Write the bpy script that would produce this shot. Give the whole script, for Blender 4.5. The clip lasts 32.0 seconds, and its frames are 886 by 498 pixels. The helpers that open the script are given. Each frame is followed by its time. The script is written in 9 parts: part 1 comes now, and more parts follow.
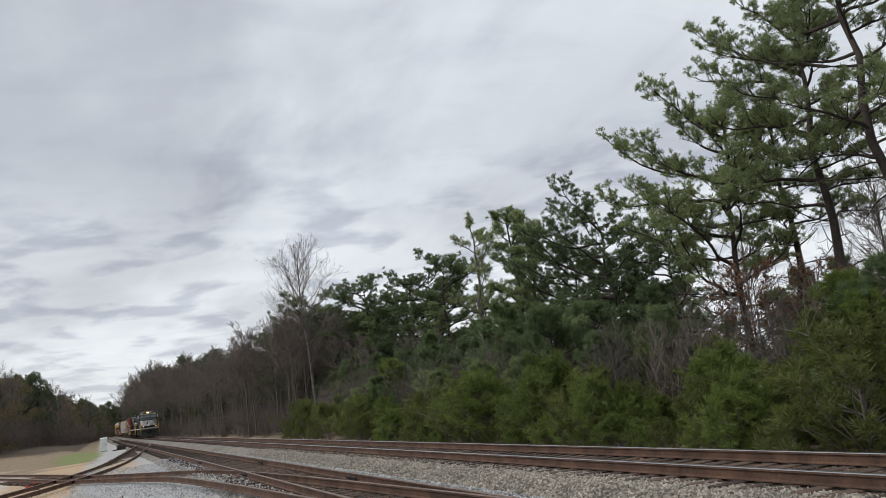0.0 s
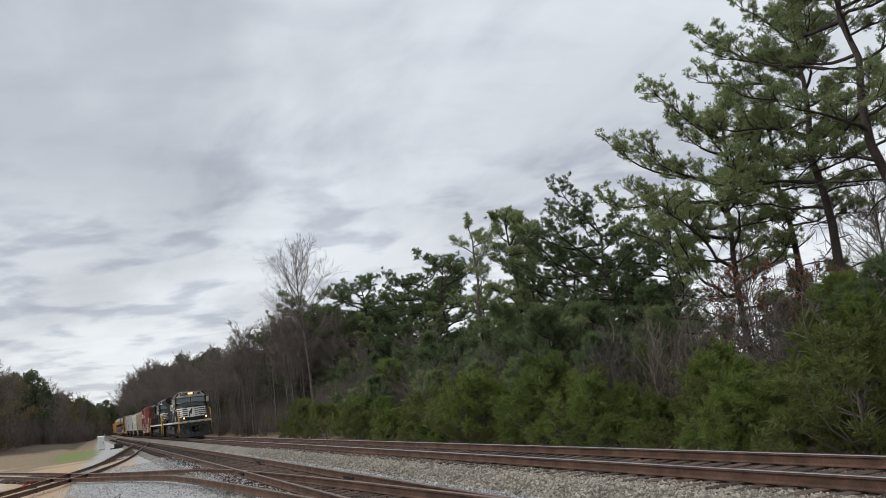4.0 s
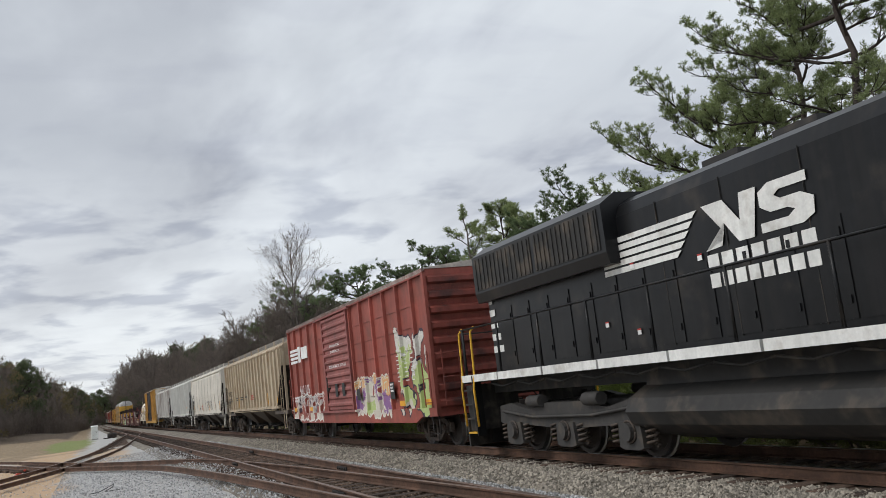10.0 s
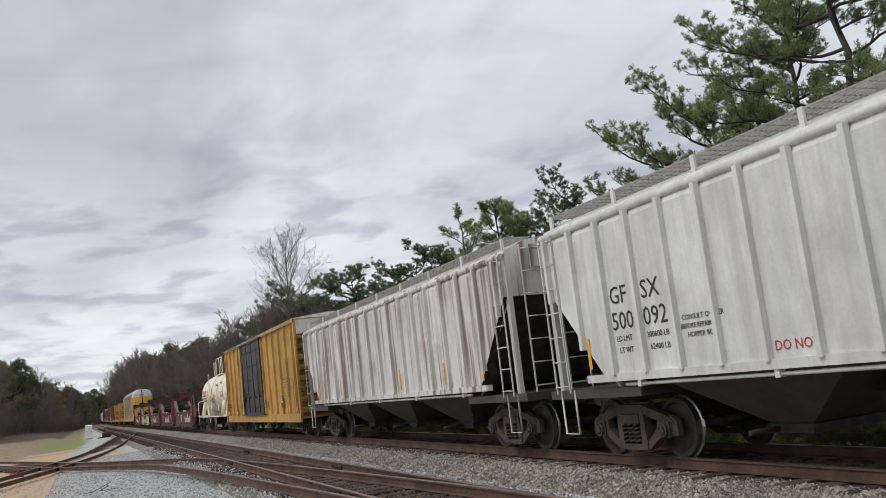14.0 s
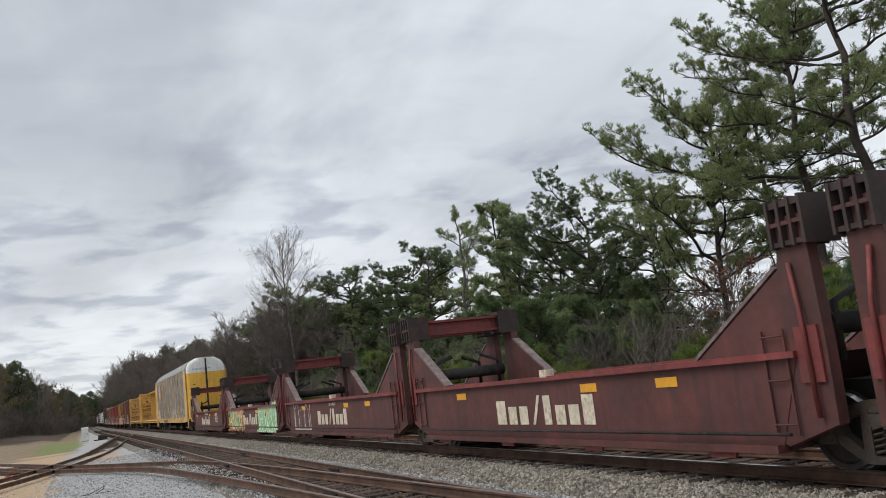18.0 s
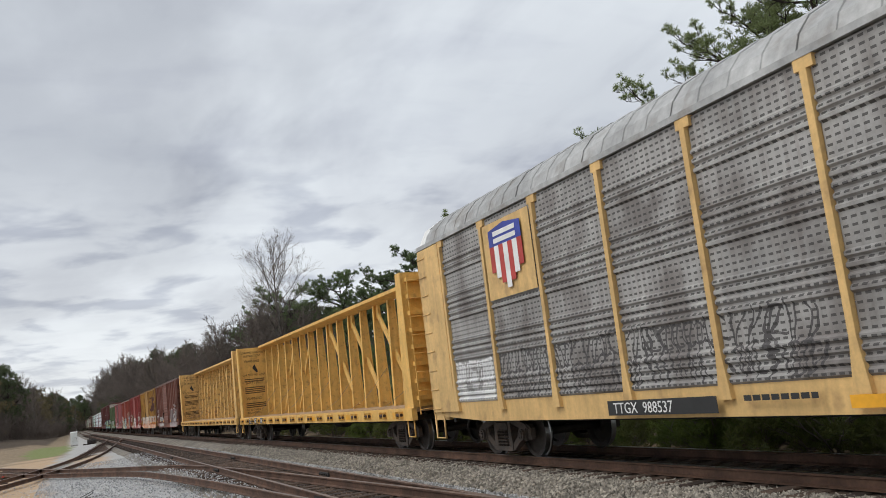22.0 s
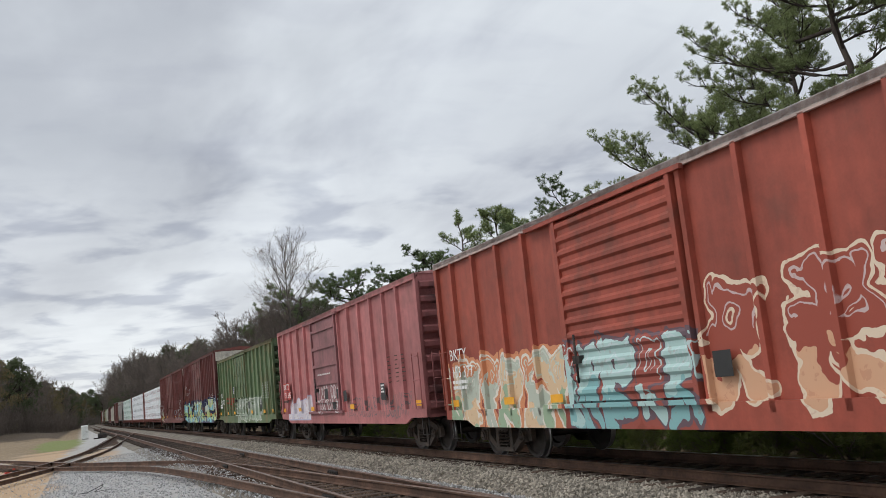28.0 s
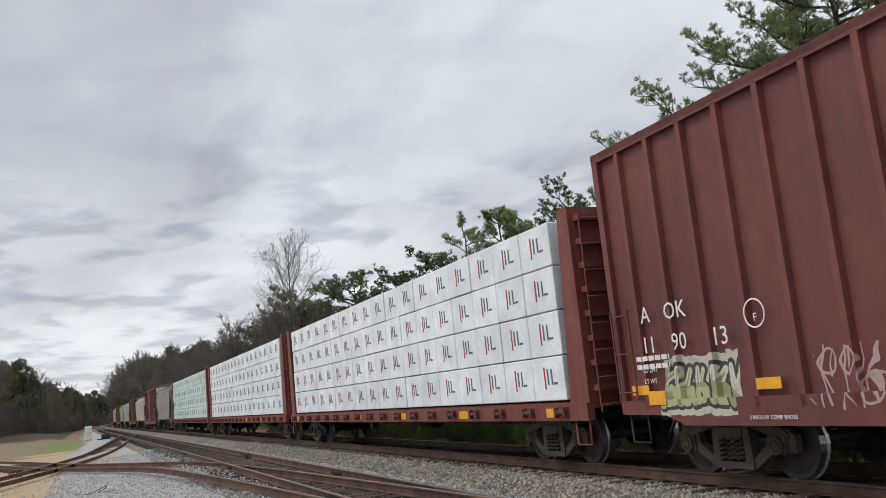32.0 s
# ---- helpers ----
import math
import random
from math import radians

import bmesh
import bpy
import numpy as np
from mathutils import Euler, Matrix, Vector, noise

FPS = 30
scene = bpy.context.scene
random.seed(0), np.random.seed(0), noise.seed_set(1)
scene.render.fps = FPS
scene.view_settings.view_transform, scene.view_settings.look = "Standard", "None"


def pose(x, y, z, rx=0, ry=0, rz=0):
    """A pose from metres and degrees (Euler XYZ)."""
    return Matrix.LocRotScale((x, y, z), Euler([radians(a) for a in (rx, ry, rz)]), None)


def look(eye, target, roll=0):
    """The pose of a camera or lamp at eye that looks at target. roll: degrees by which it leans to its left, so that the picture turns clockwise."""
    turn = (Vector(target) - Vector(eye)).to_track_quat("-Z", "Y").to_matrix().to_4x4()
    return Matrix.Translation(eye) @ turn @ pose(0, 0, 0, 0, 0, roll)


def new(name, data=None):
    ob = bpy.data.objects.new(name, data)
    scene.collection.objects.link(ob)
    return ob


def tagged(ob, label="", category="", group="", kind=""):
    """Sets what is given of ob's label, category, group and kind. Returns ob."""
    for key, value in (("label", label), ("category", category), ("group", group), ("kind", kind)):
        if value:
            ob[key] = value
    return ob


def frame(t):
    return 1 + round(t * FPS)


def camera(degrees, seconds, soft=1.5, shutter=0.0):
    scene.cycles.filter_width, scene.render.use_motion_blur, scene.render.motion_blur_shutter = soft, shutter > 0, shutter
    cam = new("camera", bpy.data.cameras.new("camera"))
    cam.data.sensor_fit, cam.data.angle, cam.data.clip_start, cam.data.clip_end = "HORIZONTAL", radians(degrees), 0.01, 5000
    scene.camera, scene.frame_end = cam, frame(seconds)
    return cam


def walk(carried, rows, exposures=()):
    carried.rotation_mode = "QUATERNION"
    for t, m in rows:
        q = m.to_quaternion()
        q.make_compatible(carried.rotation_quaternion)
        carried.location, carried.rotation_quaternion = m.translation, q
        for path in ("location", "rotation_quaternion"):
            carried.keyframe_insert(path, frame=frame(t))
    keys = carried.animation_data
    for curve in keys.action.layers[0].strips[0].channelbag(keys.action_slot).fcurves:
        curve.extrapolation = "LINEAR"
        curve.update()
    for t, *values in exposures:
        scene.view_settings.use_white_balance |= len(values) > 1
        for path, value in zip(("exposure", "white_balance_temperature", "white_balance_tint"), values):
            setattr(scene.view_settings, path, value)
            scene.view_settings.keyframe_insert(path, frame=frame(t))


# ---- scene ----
EXPOSURE = 0.30
cam = camera(54.17, 32.0, soft=0.6, shutter=0.02)
EYE_Z = 1.607


def aim(yaw, pitch, roll):
    """The hand-held phone: it stands still and only turns."""
    m = Matrix.Rotation(radians(-yaw), 4, 'Z') @ Matrix.Rotation(radians(90 + pitch), 4, 'X') @ Matrix.Rotation(radians(roll), 4, 'Z')
    return Matrix.Translation((0, 0, EYE_Z)) @ m


walk(cam, [
    (0, aim(22.44, 9.20, -7.28)), (0.5, aim(22.45, 9.15, -7.29)), (1, aim(22.38, 9.12, -7.38)), (1.5, aim(22.36, 9.09, -7.26)),
    (2, aim(22.31, 9.14, -7.15)), (2.5, aim(22.26, 9.23, -7.02)), (3, aim(22.35, 9.22, -7.00)), (3.5, aim(22.49, 9.19, -7.02)),
    (5.5, aim(22.57, 9.20, -6.98)), (6, aim(22.59, 9.17, -6.95)), (6.5, aim(22.62, 9.10, -6.94)), (7, aim(22.69, 9.10, -6.90)),
    (7.5, aim(22.73, 9.05, -6.76)), (8, aim(22.72, 8.97, -6.76)), (8.5, aim(22.76, 8.91, -6.74)), (9, aim(22.80, 8.82, -6.69)),
    (9.5, aim(22.83, 8.71, -6.68)), (10, aim(22.82, 8.61, -6.68)), (10.5, aim(22.83, 8.45, -6.77)), (11, aim(22.85, 8.38, -6.82)),
    (11.5, aim(22.94, 8.45, -7.03)), (12, aim(23.03, 8.42, -7.08)), (12.5, aim(23.07, 8.40, -7.03)), (13, aim(23.11, 8.42, -7.02)),
    (13.5, aim(23.10, 8.48, -6.92)), (14, aim(23.14, 8.49, -6.77)), (14.5, aim(23.14, 8.57, -6.65)), (16.5, aim(23.45, 8.64, -6.77)),
    (17, aim(23.45, 8.60, -6.77)), (17.5, aim(23.43, 8.59, -6.79)), (18, aim(23.36, 8.62, -6.76)), (18.5, aim(23.31, 8.70, -6.81)),
    (19, aim(23.33, 8.69, -6.85)), (19.5, aim(23.40, 8.70, -6.92)), (20, aim(23.50, 8.72, -6.88)), (20.5, aim(23.58, 8.65, -6.88)),
    (21, aim(23.68, 8.64, -6.81)), (21.5, aim(23.78, 8.72, -6.75)), (22, aim(23.97, 8.83, -6.70)), (22.5, aim(24.16, 8.93, -6.51)),
    (23, aim(24.27, 8.88, -6.34)), (23.5, aim(24.23, 8.77, -6.26)), (24, aim(24.10, 8.85, -6.12)), (24.5, aim(23.99, 8.93, -6.04)),
    (25, aim(23.83, 8.92, -5.98)), (25.5, aim(23.72, 8.90, -5.95)), (27.5, aim(23.31, 8.89, -5.79)), (28, aim(23.21, 8.91, -5.77)),
    (28.5, aim(23.19, 8.89, -5.87)), (29, aim(23.17, 8.93, -5.88)), (29.5, aim(23.11, 8.98, -5.84)), (30, aim(23.05, 9.01, -5.82)),
    (30.5, aim(22.98, 9.02, -5.66)), (31, aim(22.97, 8.98, -5.58)), (31.5, aim(23.02, 8.96, -5.68)), (32, aim(23.00, 9.02, -5.71)),
], exposures=((0, EXPOSURE), (32, EXPOSURE)))

# ---- the way of the track: y runs away from the camera, the rails' top is z = 0 ----
TRACK_X = 9.2


def bend(y):
    """How far the line leaves a straight one at y."""
    y = min(max(y, 0.0), 273.0)
    return -7.26e-5 * y * y + 1.776e-7 * y ** 3


def bend_angle(y):
    return math.atan2(bend(y + 1) - bend(y - 1), 2.0)


def travelled(t):
    return 19.173 * t - 0.02095 * t * t + 0.00071 * t ** 3


# ---- world and sun: an overcast winter afternoon ----
world = bpy.data.worlds.new("overcast_sky")
scene.world = world
world.use_nodes = True


def build_world():
    nt = world.node_tree
    N, L = nt.nodes, nt.links
    N.clear()
    out = N.new("ShaderNodeOutputWorld")
    bg = N.new("ShaderNodeBackground")
    sky = N.new("ShaderNodeTexSky")
    sky.sky_type = "NISHITA"
    sky.sun_disc = False
    sky.sun_elevation, sky.sun_rotation = radians(51), radians(277)
    co = N.new("ShaderNodeTexCoord")
    sep = N.new("ShaderNodeSeparateXYZ")
    L.new(co.outputs["Generated"], sep.inputs[0])
    # cloud layer: the direction is laid on a flat ceiling so that the clouds shrink towards the horizon
    zz = N.new("ShaderNodeMath"); zz.operation = "MAXIMUM"; zz.inputs[1].default_value = 0.0
    L.new(sep.outputs["Z"], zz.inputs[0])
    za = N.new("ShaderNodeMath"); za.operation = "ADD"; za.inputs[1].default_value = 0.13
    L.new(zz.outputs[0], za.inputs[0])
    dx = N.new("ShaderNodeMath"); dx.operation = "DIVIDE"
    dy = N.new("ShaderNodeMath"); dy.operation = "DIVIDE"
    L.new(sep.outputs["X"], dx.inputs[0]); L.new(za.outputs[0], dx.inputs[1])
    L.new(sep.outputs["Y"], dy.inputs[0]); L.new(za.outputs[0], dy.inputs[1])
    com = N.new("ShaderNodeCombineXYZ")
    L.new(dx.outputs[0], com.inputs[0]); L.new(dy.outputs[0], com.inputs[1])

    def noise_at(scale, detail, rough, stretch, turn, shift):
        mp = N.new("ShaderNodeMapping")
        mp.inputs["Scale"].default_value = stretch
        mp.inputs["Rotation"].default_value = (0, 0, radians(turn))
        mp.inputs["Location"].default_value = shift
        L.new(com.outputs[0], mp.inputs[0])
        nz = N.new("ShaderNodeTexNoise")
        nz.inputs["Scale"].default_value = scale
        nz.inputs["Detail"].default_value = detail
        nz.inputs["Roughness"].default_value = rough
        nz.inputs["Distortion"].default_value = 0.25
        L.new(mp.outputs[0], nz.inputs["Vector"])
        return nz.outputs["Fac"]

    def ramp(fac, stops):
        r = N.new("ShaderNodeValToRGB")
        r.color_ramp.interpolation = "EASE"
        while len(r.color_ramp.elements) < len(stops):
            r.color_ramp.elements.new(0.5)
        for e, (p, c) in zip(r.color_ramp.elements, stops):
            e.position, e.color = p, (*c, 1)
        L.new(fac, r.inputs[0])
        return r.outputs[0]

    def mix(kind, fac, a, b):
        m = N.new("ShaderNodeMix")
        m.data_type, m.blend_type = "RGBA", kind
        if isinstance(fac, float):
            m.inputs[0].default_value = fac
        else:
            L.new(fac, m.inputs[0])
        for sock, v in ((m.inputs[6], a), (m.inputs[7], b)):
            if isinstance(v, tuple):
                sock.default_value = (*v, 1)
            else:
                L.new(v, sock)
        return m.outputs[2]

    broad = ramp(noise_at(0.55, 3, 0.5, (1, 0.75, 1), 24, (1.3, 0.4, 0)), [(0.30, (0.56, 0.575, 0.615)), (0.50, (0.70, 0.72, 0.755)), (0.68, (0.79, 0.805, 0.835))])
    bank = ramp(noise_at(1.3, 6, 0.55, (1.0, 0.45, 1), 30, (0.2, 2.1, 0)), [(0.34, (0.76, 0.76, 0.79)), (0.52, (1.0, 1.0, 1.0)), (0.72, (1.11, 1.11, 1.10))])
    wisps = ramp(noise_at(3.6, 5, 0.5, (0.55, 1.2, 1), 15, (3.0, 0.7, 0)), [(0.32, (0.93, 0.93, 0.945)), (0.52, (1, 1, 1))])
    cloud = mix("MULTIPLY", 1.0, mix("MULTIPLY", 1.0, broad, bank), wisps)
    # a heavier bank overhead to the north, and small dark scud low down
    def calc(op, x, y=0.0):
        k = N.new("ShaderNodeMath"); k.operation = op
        for sock, v in zip(k.inputs, (x, y)):
            if isinstance(v, (int, float)):
                sock.default_value = v
            else:
                L.new(v, sock)
        return k.outputs[0]
    dot = N.new("ShaderNodeVectorMath"); dot.operation = "DOT_PRODUCT"
    dot.inputs[1].default_value = Vector((-0.16, 0.90, 0.42)).normalized()
    L.new(co.outputs["Generated"], dot.inputs[0])
    rough_edge = calc("MULTIPLY", calc("SUBTRACT", noise_at(1.6, 5, 0.55, (1, 0.6, 1), 30, (4.1, 1.7, 0)), 0.5), 0.26)
    heavy = ramp(calc("ADD", dot.outputs["Value"], rough_edge), [(0.875, (1, 1, 1)), (0.99, (0.68, 0.68, 0.70))])
    cloud = mix("MULTIPLY", 1.0, cloud, heavy)
    low = N.new("ShaderNodeMapRange")
    low.inputs["From Min"].default_value, low.inputs["From Max"].default_value = 0.22, 0.30
    low.inputs["To Min"].default_value, low.inputs["To Max"].default_value = 1.0, 0.0
    L.new(sep.outputs["Z"], low.inputs["Value"])
    scud = ramp(noise_at(4.2, 4, 0.5, (0.75, 0.75, 1), 35, (7.3, 2.2, 0)), [(0.34, (0.70, 0.71, 0.76)), (0.54, (1, 1, 1))])
    # paler and warmer towards the horizon
    hz = N.new("ShaderNodeMapRange")
    hz.inputs["From Min"].default_value, hz.inputs["From Max"].default_value = 0.0, 0.30
    hz.inputs["To Min"].default_value, hz.inputs["To Max"].default_value = 0.60, 0.0
    L.new(sep.outputs["Z"], hz.inputs["Value"])
    cloud = mix("MIX", hz.outputs[0], cloud, (0.93, 0.925, 0.93))
    cloud = mix("MULTIPLY", low.outputs[0], cloud, scud)
    clear = N.new("ShaderNodeVectorMath"); clear.operation = "SCALE"; clear.inputs[3].default_value = 0.12
    L.new(sky.outputs[0], clear.inputs[0])
    cloud = mix("MULTIPLY", 1.0, cloud, (0.972, 1.0, 1.006))
    final = mix("MIX", 0.93, clear.outputs[0], cloud)
    L.new(final, bg.inputs[0])
    bg.inputs[1].default_value = 0.92
    L.new(bg.outputs[0], out.inputs[0])


build_world()
sun = new("sun", bpy.data.lights.new("sun", "SUN"))
sun.data.energy, sun.data.angle, sun.data.color = 1.3, radians(30), (1.0, 0.97, 0.93)
sun.matrix_world = look((-46, 6, 58), (0, 0, 0))

# ---- materials ----
MATS = {}


def material(name, colour, rough=0.7, metal=0.0, vary=0.25, scale=1.5, dirt=None, dirt_amount=0.0, streak=0.0, streak_colour=(0.12, 0.07, 0.045),
             bump=0.0, bump_scale=30.0, island=0.0, per_object=0.0, spec=0.5, glow=0.0):
    """A weathered surface: base colour, broad blotches, dirt patches, vertical streaks, fine relief."""
    if name in MATS:
        return MATS[name]
    m = bpy.data.materials.new(name)
    MATS[name] = m
    m.use_nodes = True
    nt = m.node_tree
    N, L = nt.nodes, nt.links
    b = N["Principled BSDF"]
    b.inputs["Roughness"].default_value, b.inputs["Metallic"].default_value = rough, metal
    b.inputs["Specular IOR Level"].default_value = spec
    co = N.new("ShaderNodeTexCoord")
    vec = co.outputs["Object"]

    def tex(sc, detail, stretch=(1, 1, 1)):
        mp = N.new("ShaderNodeMapping")
        mp.inputs["Scale"].default_value = stretch
        L.new(vec, mp.inputs[0])
        n = N.new("ShaderNodeTexNoise")
        n.inputs["Scale"].default_value, n.inputs["Detail"].default_value = sc, detail
        L.new(mp.outputs[0], n.inputs["Vector"])
        return n.outputs["Fac"]

    def ranged(src, a, c, lo, hi):
        r = N.new("ShaderNodeMapRange")
        r.interpolation_type = "SMOOTHSTEP"
        r.inputs["From Min"].default_value, r.inputs["From Max"].default_value = a, c
        r.inputs["To Min"].default_value, r.inputs["To Max"].default_value = lo, hi
        L.new(src, r.inputs["Value"])
        return r.outputs[0]

    def mix(kind, fac, a, c):
        k = N.new("ShaderNodeMix")
        k.data_type, k.blend_type = "RGBA", kind
        if isinstance(fac, float):
            k.inputs[0].default_value = fac
        else:
            L.new(fac, k.inputs[0])
        for sock, v in ((k.inputs[6], a), (k.inputs[7], c)):
            if isinstance(v, tuple):
                sock.default_value = (*v, 1)
            else:
                L.new(v, sock)
        return k.outputs[2]

    def grey(fac):
        c = N.new("ShaderNodeCombineColor")
        for i in range(3):
            L.new(fac, c.inputs[i])
        return c.outputs[0]

    col = mix("MULTIPLY", 1.0, colour, grey(ranged(tex(scale, 5), 0.3, 0.7, 1 - vary, 1 + vary * 0.6)))
    col = mix("MULTIPLY", 1.0, col, grey(ranged(tex(scale * 9, 4), 0.3, 0.7, 1 - vary * 0.5, 1 + vary * 0.3)))
    if streak:
        s1 = ranged(tex(1.0, 6, (6.0, 6.0, 0.28)), 0.47, 0.66, 0.0, streak)
        col = mix("MIX", s1, col, streak_colour)
    if dirt_amount:
        d1 = ranged(tex(scale * 2.3, 8), 0.55 - 0.25 * dirt_amount, 0.75 - 0.2 * dirt_amount, 0.0, min(1.0, 0.35 + dirt_amount))
        col = mix("MIX", d1, col, dirt or (0.09, 0.07, 0.055))
    if island:
        g = N.new("ShaderNodeNewGeometry")
        col = mix("MULTIPLY", 1.0, col, grey(ranged(g.outputs["Random Per Island"], 0, 1, 1 - island, 1 + island)))
    if per_object:
        g = N.new("ShaderNodeObjectInfo")
        col = mix("MULTIPLY", 1.0, col, grey(ranged(g.outputs["Random"], 0, 1, 1 - per_object, 1 + per_object)))
    L.new(col, b.inputs["Base Color"])
    if bump:
        bn = N.new("ShaderNodeBump")
        bn.inputs["Strength"].default_value = bump
        bn.inputs["Distance"].default_value = 0.02
        L.new(tex(bump_scale, 6), bn.inputs["Height"])
        L.new(bn.outputs[0], b.inputs["Normal"])
    if glow:
        b.inputs["Emission Color"].default_value = (*colour, 1)
        b.inputs["Emission Strength"].default_value = glow
    return m


# ---- mesh helpers ----
def box(bm, x0, x1, y0, y1, z0, z1, mi=0):
    v = [bm.verts.new(p) for p in ((x0, y0, z0), (x1, y0, z0), (x1, y1, z0), (x0, y1, z0), (x0, y0, z1), (x1, y0, z1), (x1, y1, z1), (x0, y1, z1))]
    for i in ((0, 3, 2, 1), (4, 5, 6, 7), (0, 1, 5, 4), (1, 2, 6, 5), (2, 3, 7, 6), (3, 0, 4, 7)):
        bm.faces.new([v[k] for k in i]).material_index = mi


def loft(bm, rings, closed=True, caps=True, mi=0, smooth=False):
    """Joins rings of points of equal number."""
    vs = [[bm.verts.new(p) for p in r] for r in rings]
    n = len(vs[0])
    for a, b in zip(vs, vs[1:]):
        for i in range(n if closed else n - 1):
            f = bm.faces.new((a[i], a[(i + 1) % n], b[(i + 1) % n], b[i]))
            f.material_index, f.smooth = mi, smooth
    if caps:
        bm.faces.new(list(reversed(vs[0]))).material_index = mi
        bm.faces.new(vs[-1]).material_index = mi


def along_x(bm, profile, x0, x1, mi=0, smooth=False):
    """A profile of (y, z) run from x0 to x1."""
    loft(bm, [[(x, y, z) for y, z in profile] for x in (x0, x1)], mi=mi, smooth=smooth)


def along_y(bm, profile, y0, y1, mi=0):
    """An outline of (x, z) with the thickness y0 to y1."""
    loft(bm, [[(x, y, z) for x, z in profile] for y in (y0, y1)], mi=mi)


def tube(bm, pts, r, n=6, mi=0, r_end=None, smooth=True):
    """A round bar along a line of points."""
    pts = [Vector(p) for p in pts]
    rings = []
    side = None
    for i, p in enumerate(pts):
        d = (pts[min(i + 1, len(pts) - 1)] - pts[max(i - 1, 0)]).normalized()
        if side is None:
            side = d.orthogonal().normalized()
        side = (side - d * side.dot(d)).normalized()
        up = d.cross(side)
        rr = r if r_end is None else r + (r_end - r) * i / (len(pts) - 1)
        rings.append([p + (side * math.cos(k * 2 * math.pi / n) + up * math.sin(k * 2 * math.pi / n)) * rr for k in range(n)])
    loft(bm, rings, mi=mi, smooth=smooth)


def disc_y(bm, x, z, r, y0, y1, n=20, mi=0):
    """A round plate whose axis is y."""
    loft(bm, [[(x + r * math.cos(k * 2 * math.pi / n), y, z + r * math.sin(k * 2 * math.pi / n)) for k in range(n)] for y in (y0, y1)], mi=mi)


def mesh_of(bm, name, mats):
    bmesh.ops.recalc_face_normals(bm, faces=bm.faces)
    me = bpy.data.meshes.new(name)
    bm.to_mesh(me)
    bm.free()
    for m in (mats if isinstance(mats, (list, tuple)) else [mats]):
        me.materials.append(m)
    return me


def part(name, bm, mats, parent, label="", m=None):
    """Links a bmesh, or a finished mesh, as one mesh object under a thing or a part."""
    me = mesh_of(bm, name, mats) if isinstance(bm, bmesh.types.BMesh) else bm
    ob = new(name, me)
    ob.parent = parent
    if m is not None:
        ob.matrix_basis = m
    if label:
        tagged(ob, label)
    return ob


def B():
    return bmesh.new()


def slab(x0, x1, y0, y1, z0, z1):
    bm = B()
    box(bm, x0, x1, y0, y1, z0, z1)
    return bm


def words(text, size, material_, parent, x, y, z, name="lettering", turn=0.0, stretch=1.0, label=""):
    """Painted lettering on a side that faces -y; x, z is its lower left corner, size its capitals' height."""
    cu = bpy.data.curves.new("letters", "FONT")
    cu.body, cu.size, cu.extrude = text, size / 0.69, 0.0015
    cu.resolution_u = 2
    tmp = bpy.data.objects.new("letters", cu)
    me = bpy.data.meshes.new_from_object(tmp)
    bpy.data.objects.remove(tmp)
    bpy.data.curves.remove(cu)
    me.materials.clear()
    me.materials.append(material_)
    m = Matrix.Translation((x, y, z)) @ Matrix.Rotation(radians(turn), 4, "Z") @ Matrix.Rotation(radians(90), 4, "X") @ Matrix.Diagonal((stretch, 1, 1, 1))
    return part(name, me, None, parent, label, m)

# ---- surfaces of the ground ----
GRAVEL_GREY = material("grey_gravel", (0.30, 0.295, 0.285), 0.95, vary=0.35, scale=0.6, dirt=(0.20, 0.15, 0.10), dirt_amount=0.15, bump=1.0, bump_scale=22)
BALLAST_TAN = material("tan_ballast", (0.20, 0.178, 0.147), 0.95, vary=0.4, scale=0.9, dirt=(0.12, 0.085, 0.06), dirt_amount=0.2, bump=1.0, bump_scale=18)
STONE_TAN = material("ballast_stone", (0.29, 0.26, 0.215), 0.9, vary=0.2, scale=2.0, island=0.45)
# oily brown between the rails, taken darker for the shade under the train
OILY_SHADE_BED = material("oily_ballast", (0.100, 0.066, 0.045), 0.9, vary=0.4, scale=0.9, dirt=(0.035, 0.028, 0.024), dirt_amount=0.3, bump=1.0, bump_scale=18)
STONE_DARK = material("oily_stone", (0.135, 0.092, 0.064), 0.85, vary=0.25, scale=2.0, island=0.5)
STONE_GREY = material("gravel_stone", (0.42, 0.42, 0.42), 0.9, vary=0.15, scale=2.0, island=0.4)
RAIL_RUST = material("rusty_rail", (0.115, 0.062, 0.040), 0.8, 0.2, vary=0.4, scale=2.0, bump=0.3, bump_scale=60)
RAIL_STEEL = material("polished_rail_head", (0.55, 0.55, 0.56), 0.28, 1.0, vary=0.1)
RAIL_DULL = material("dull_rail_head", (0.20, 0.14, 0.11), 0.5, 0.5, vary=0.3)
TIE_WOOD = material("weathered_tie_wood", (0.078, 0.050, 0.035), 0.95, vary=0.45, scale=3.0, dirt=(0.05, 0.04, 0.035), dirt_amount=0.3, bump=0.8, bump_scale=40, per_object=0.45)
PLATE_RUST = material("tie_plate_rust", (0.11, 0.058, 0.036), 0.85, 0.2, vary=0.4, scale=6)


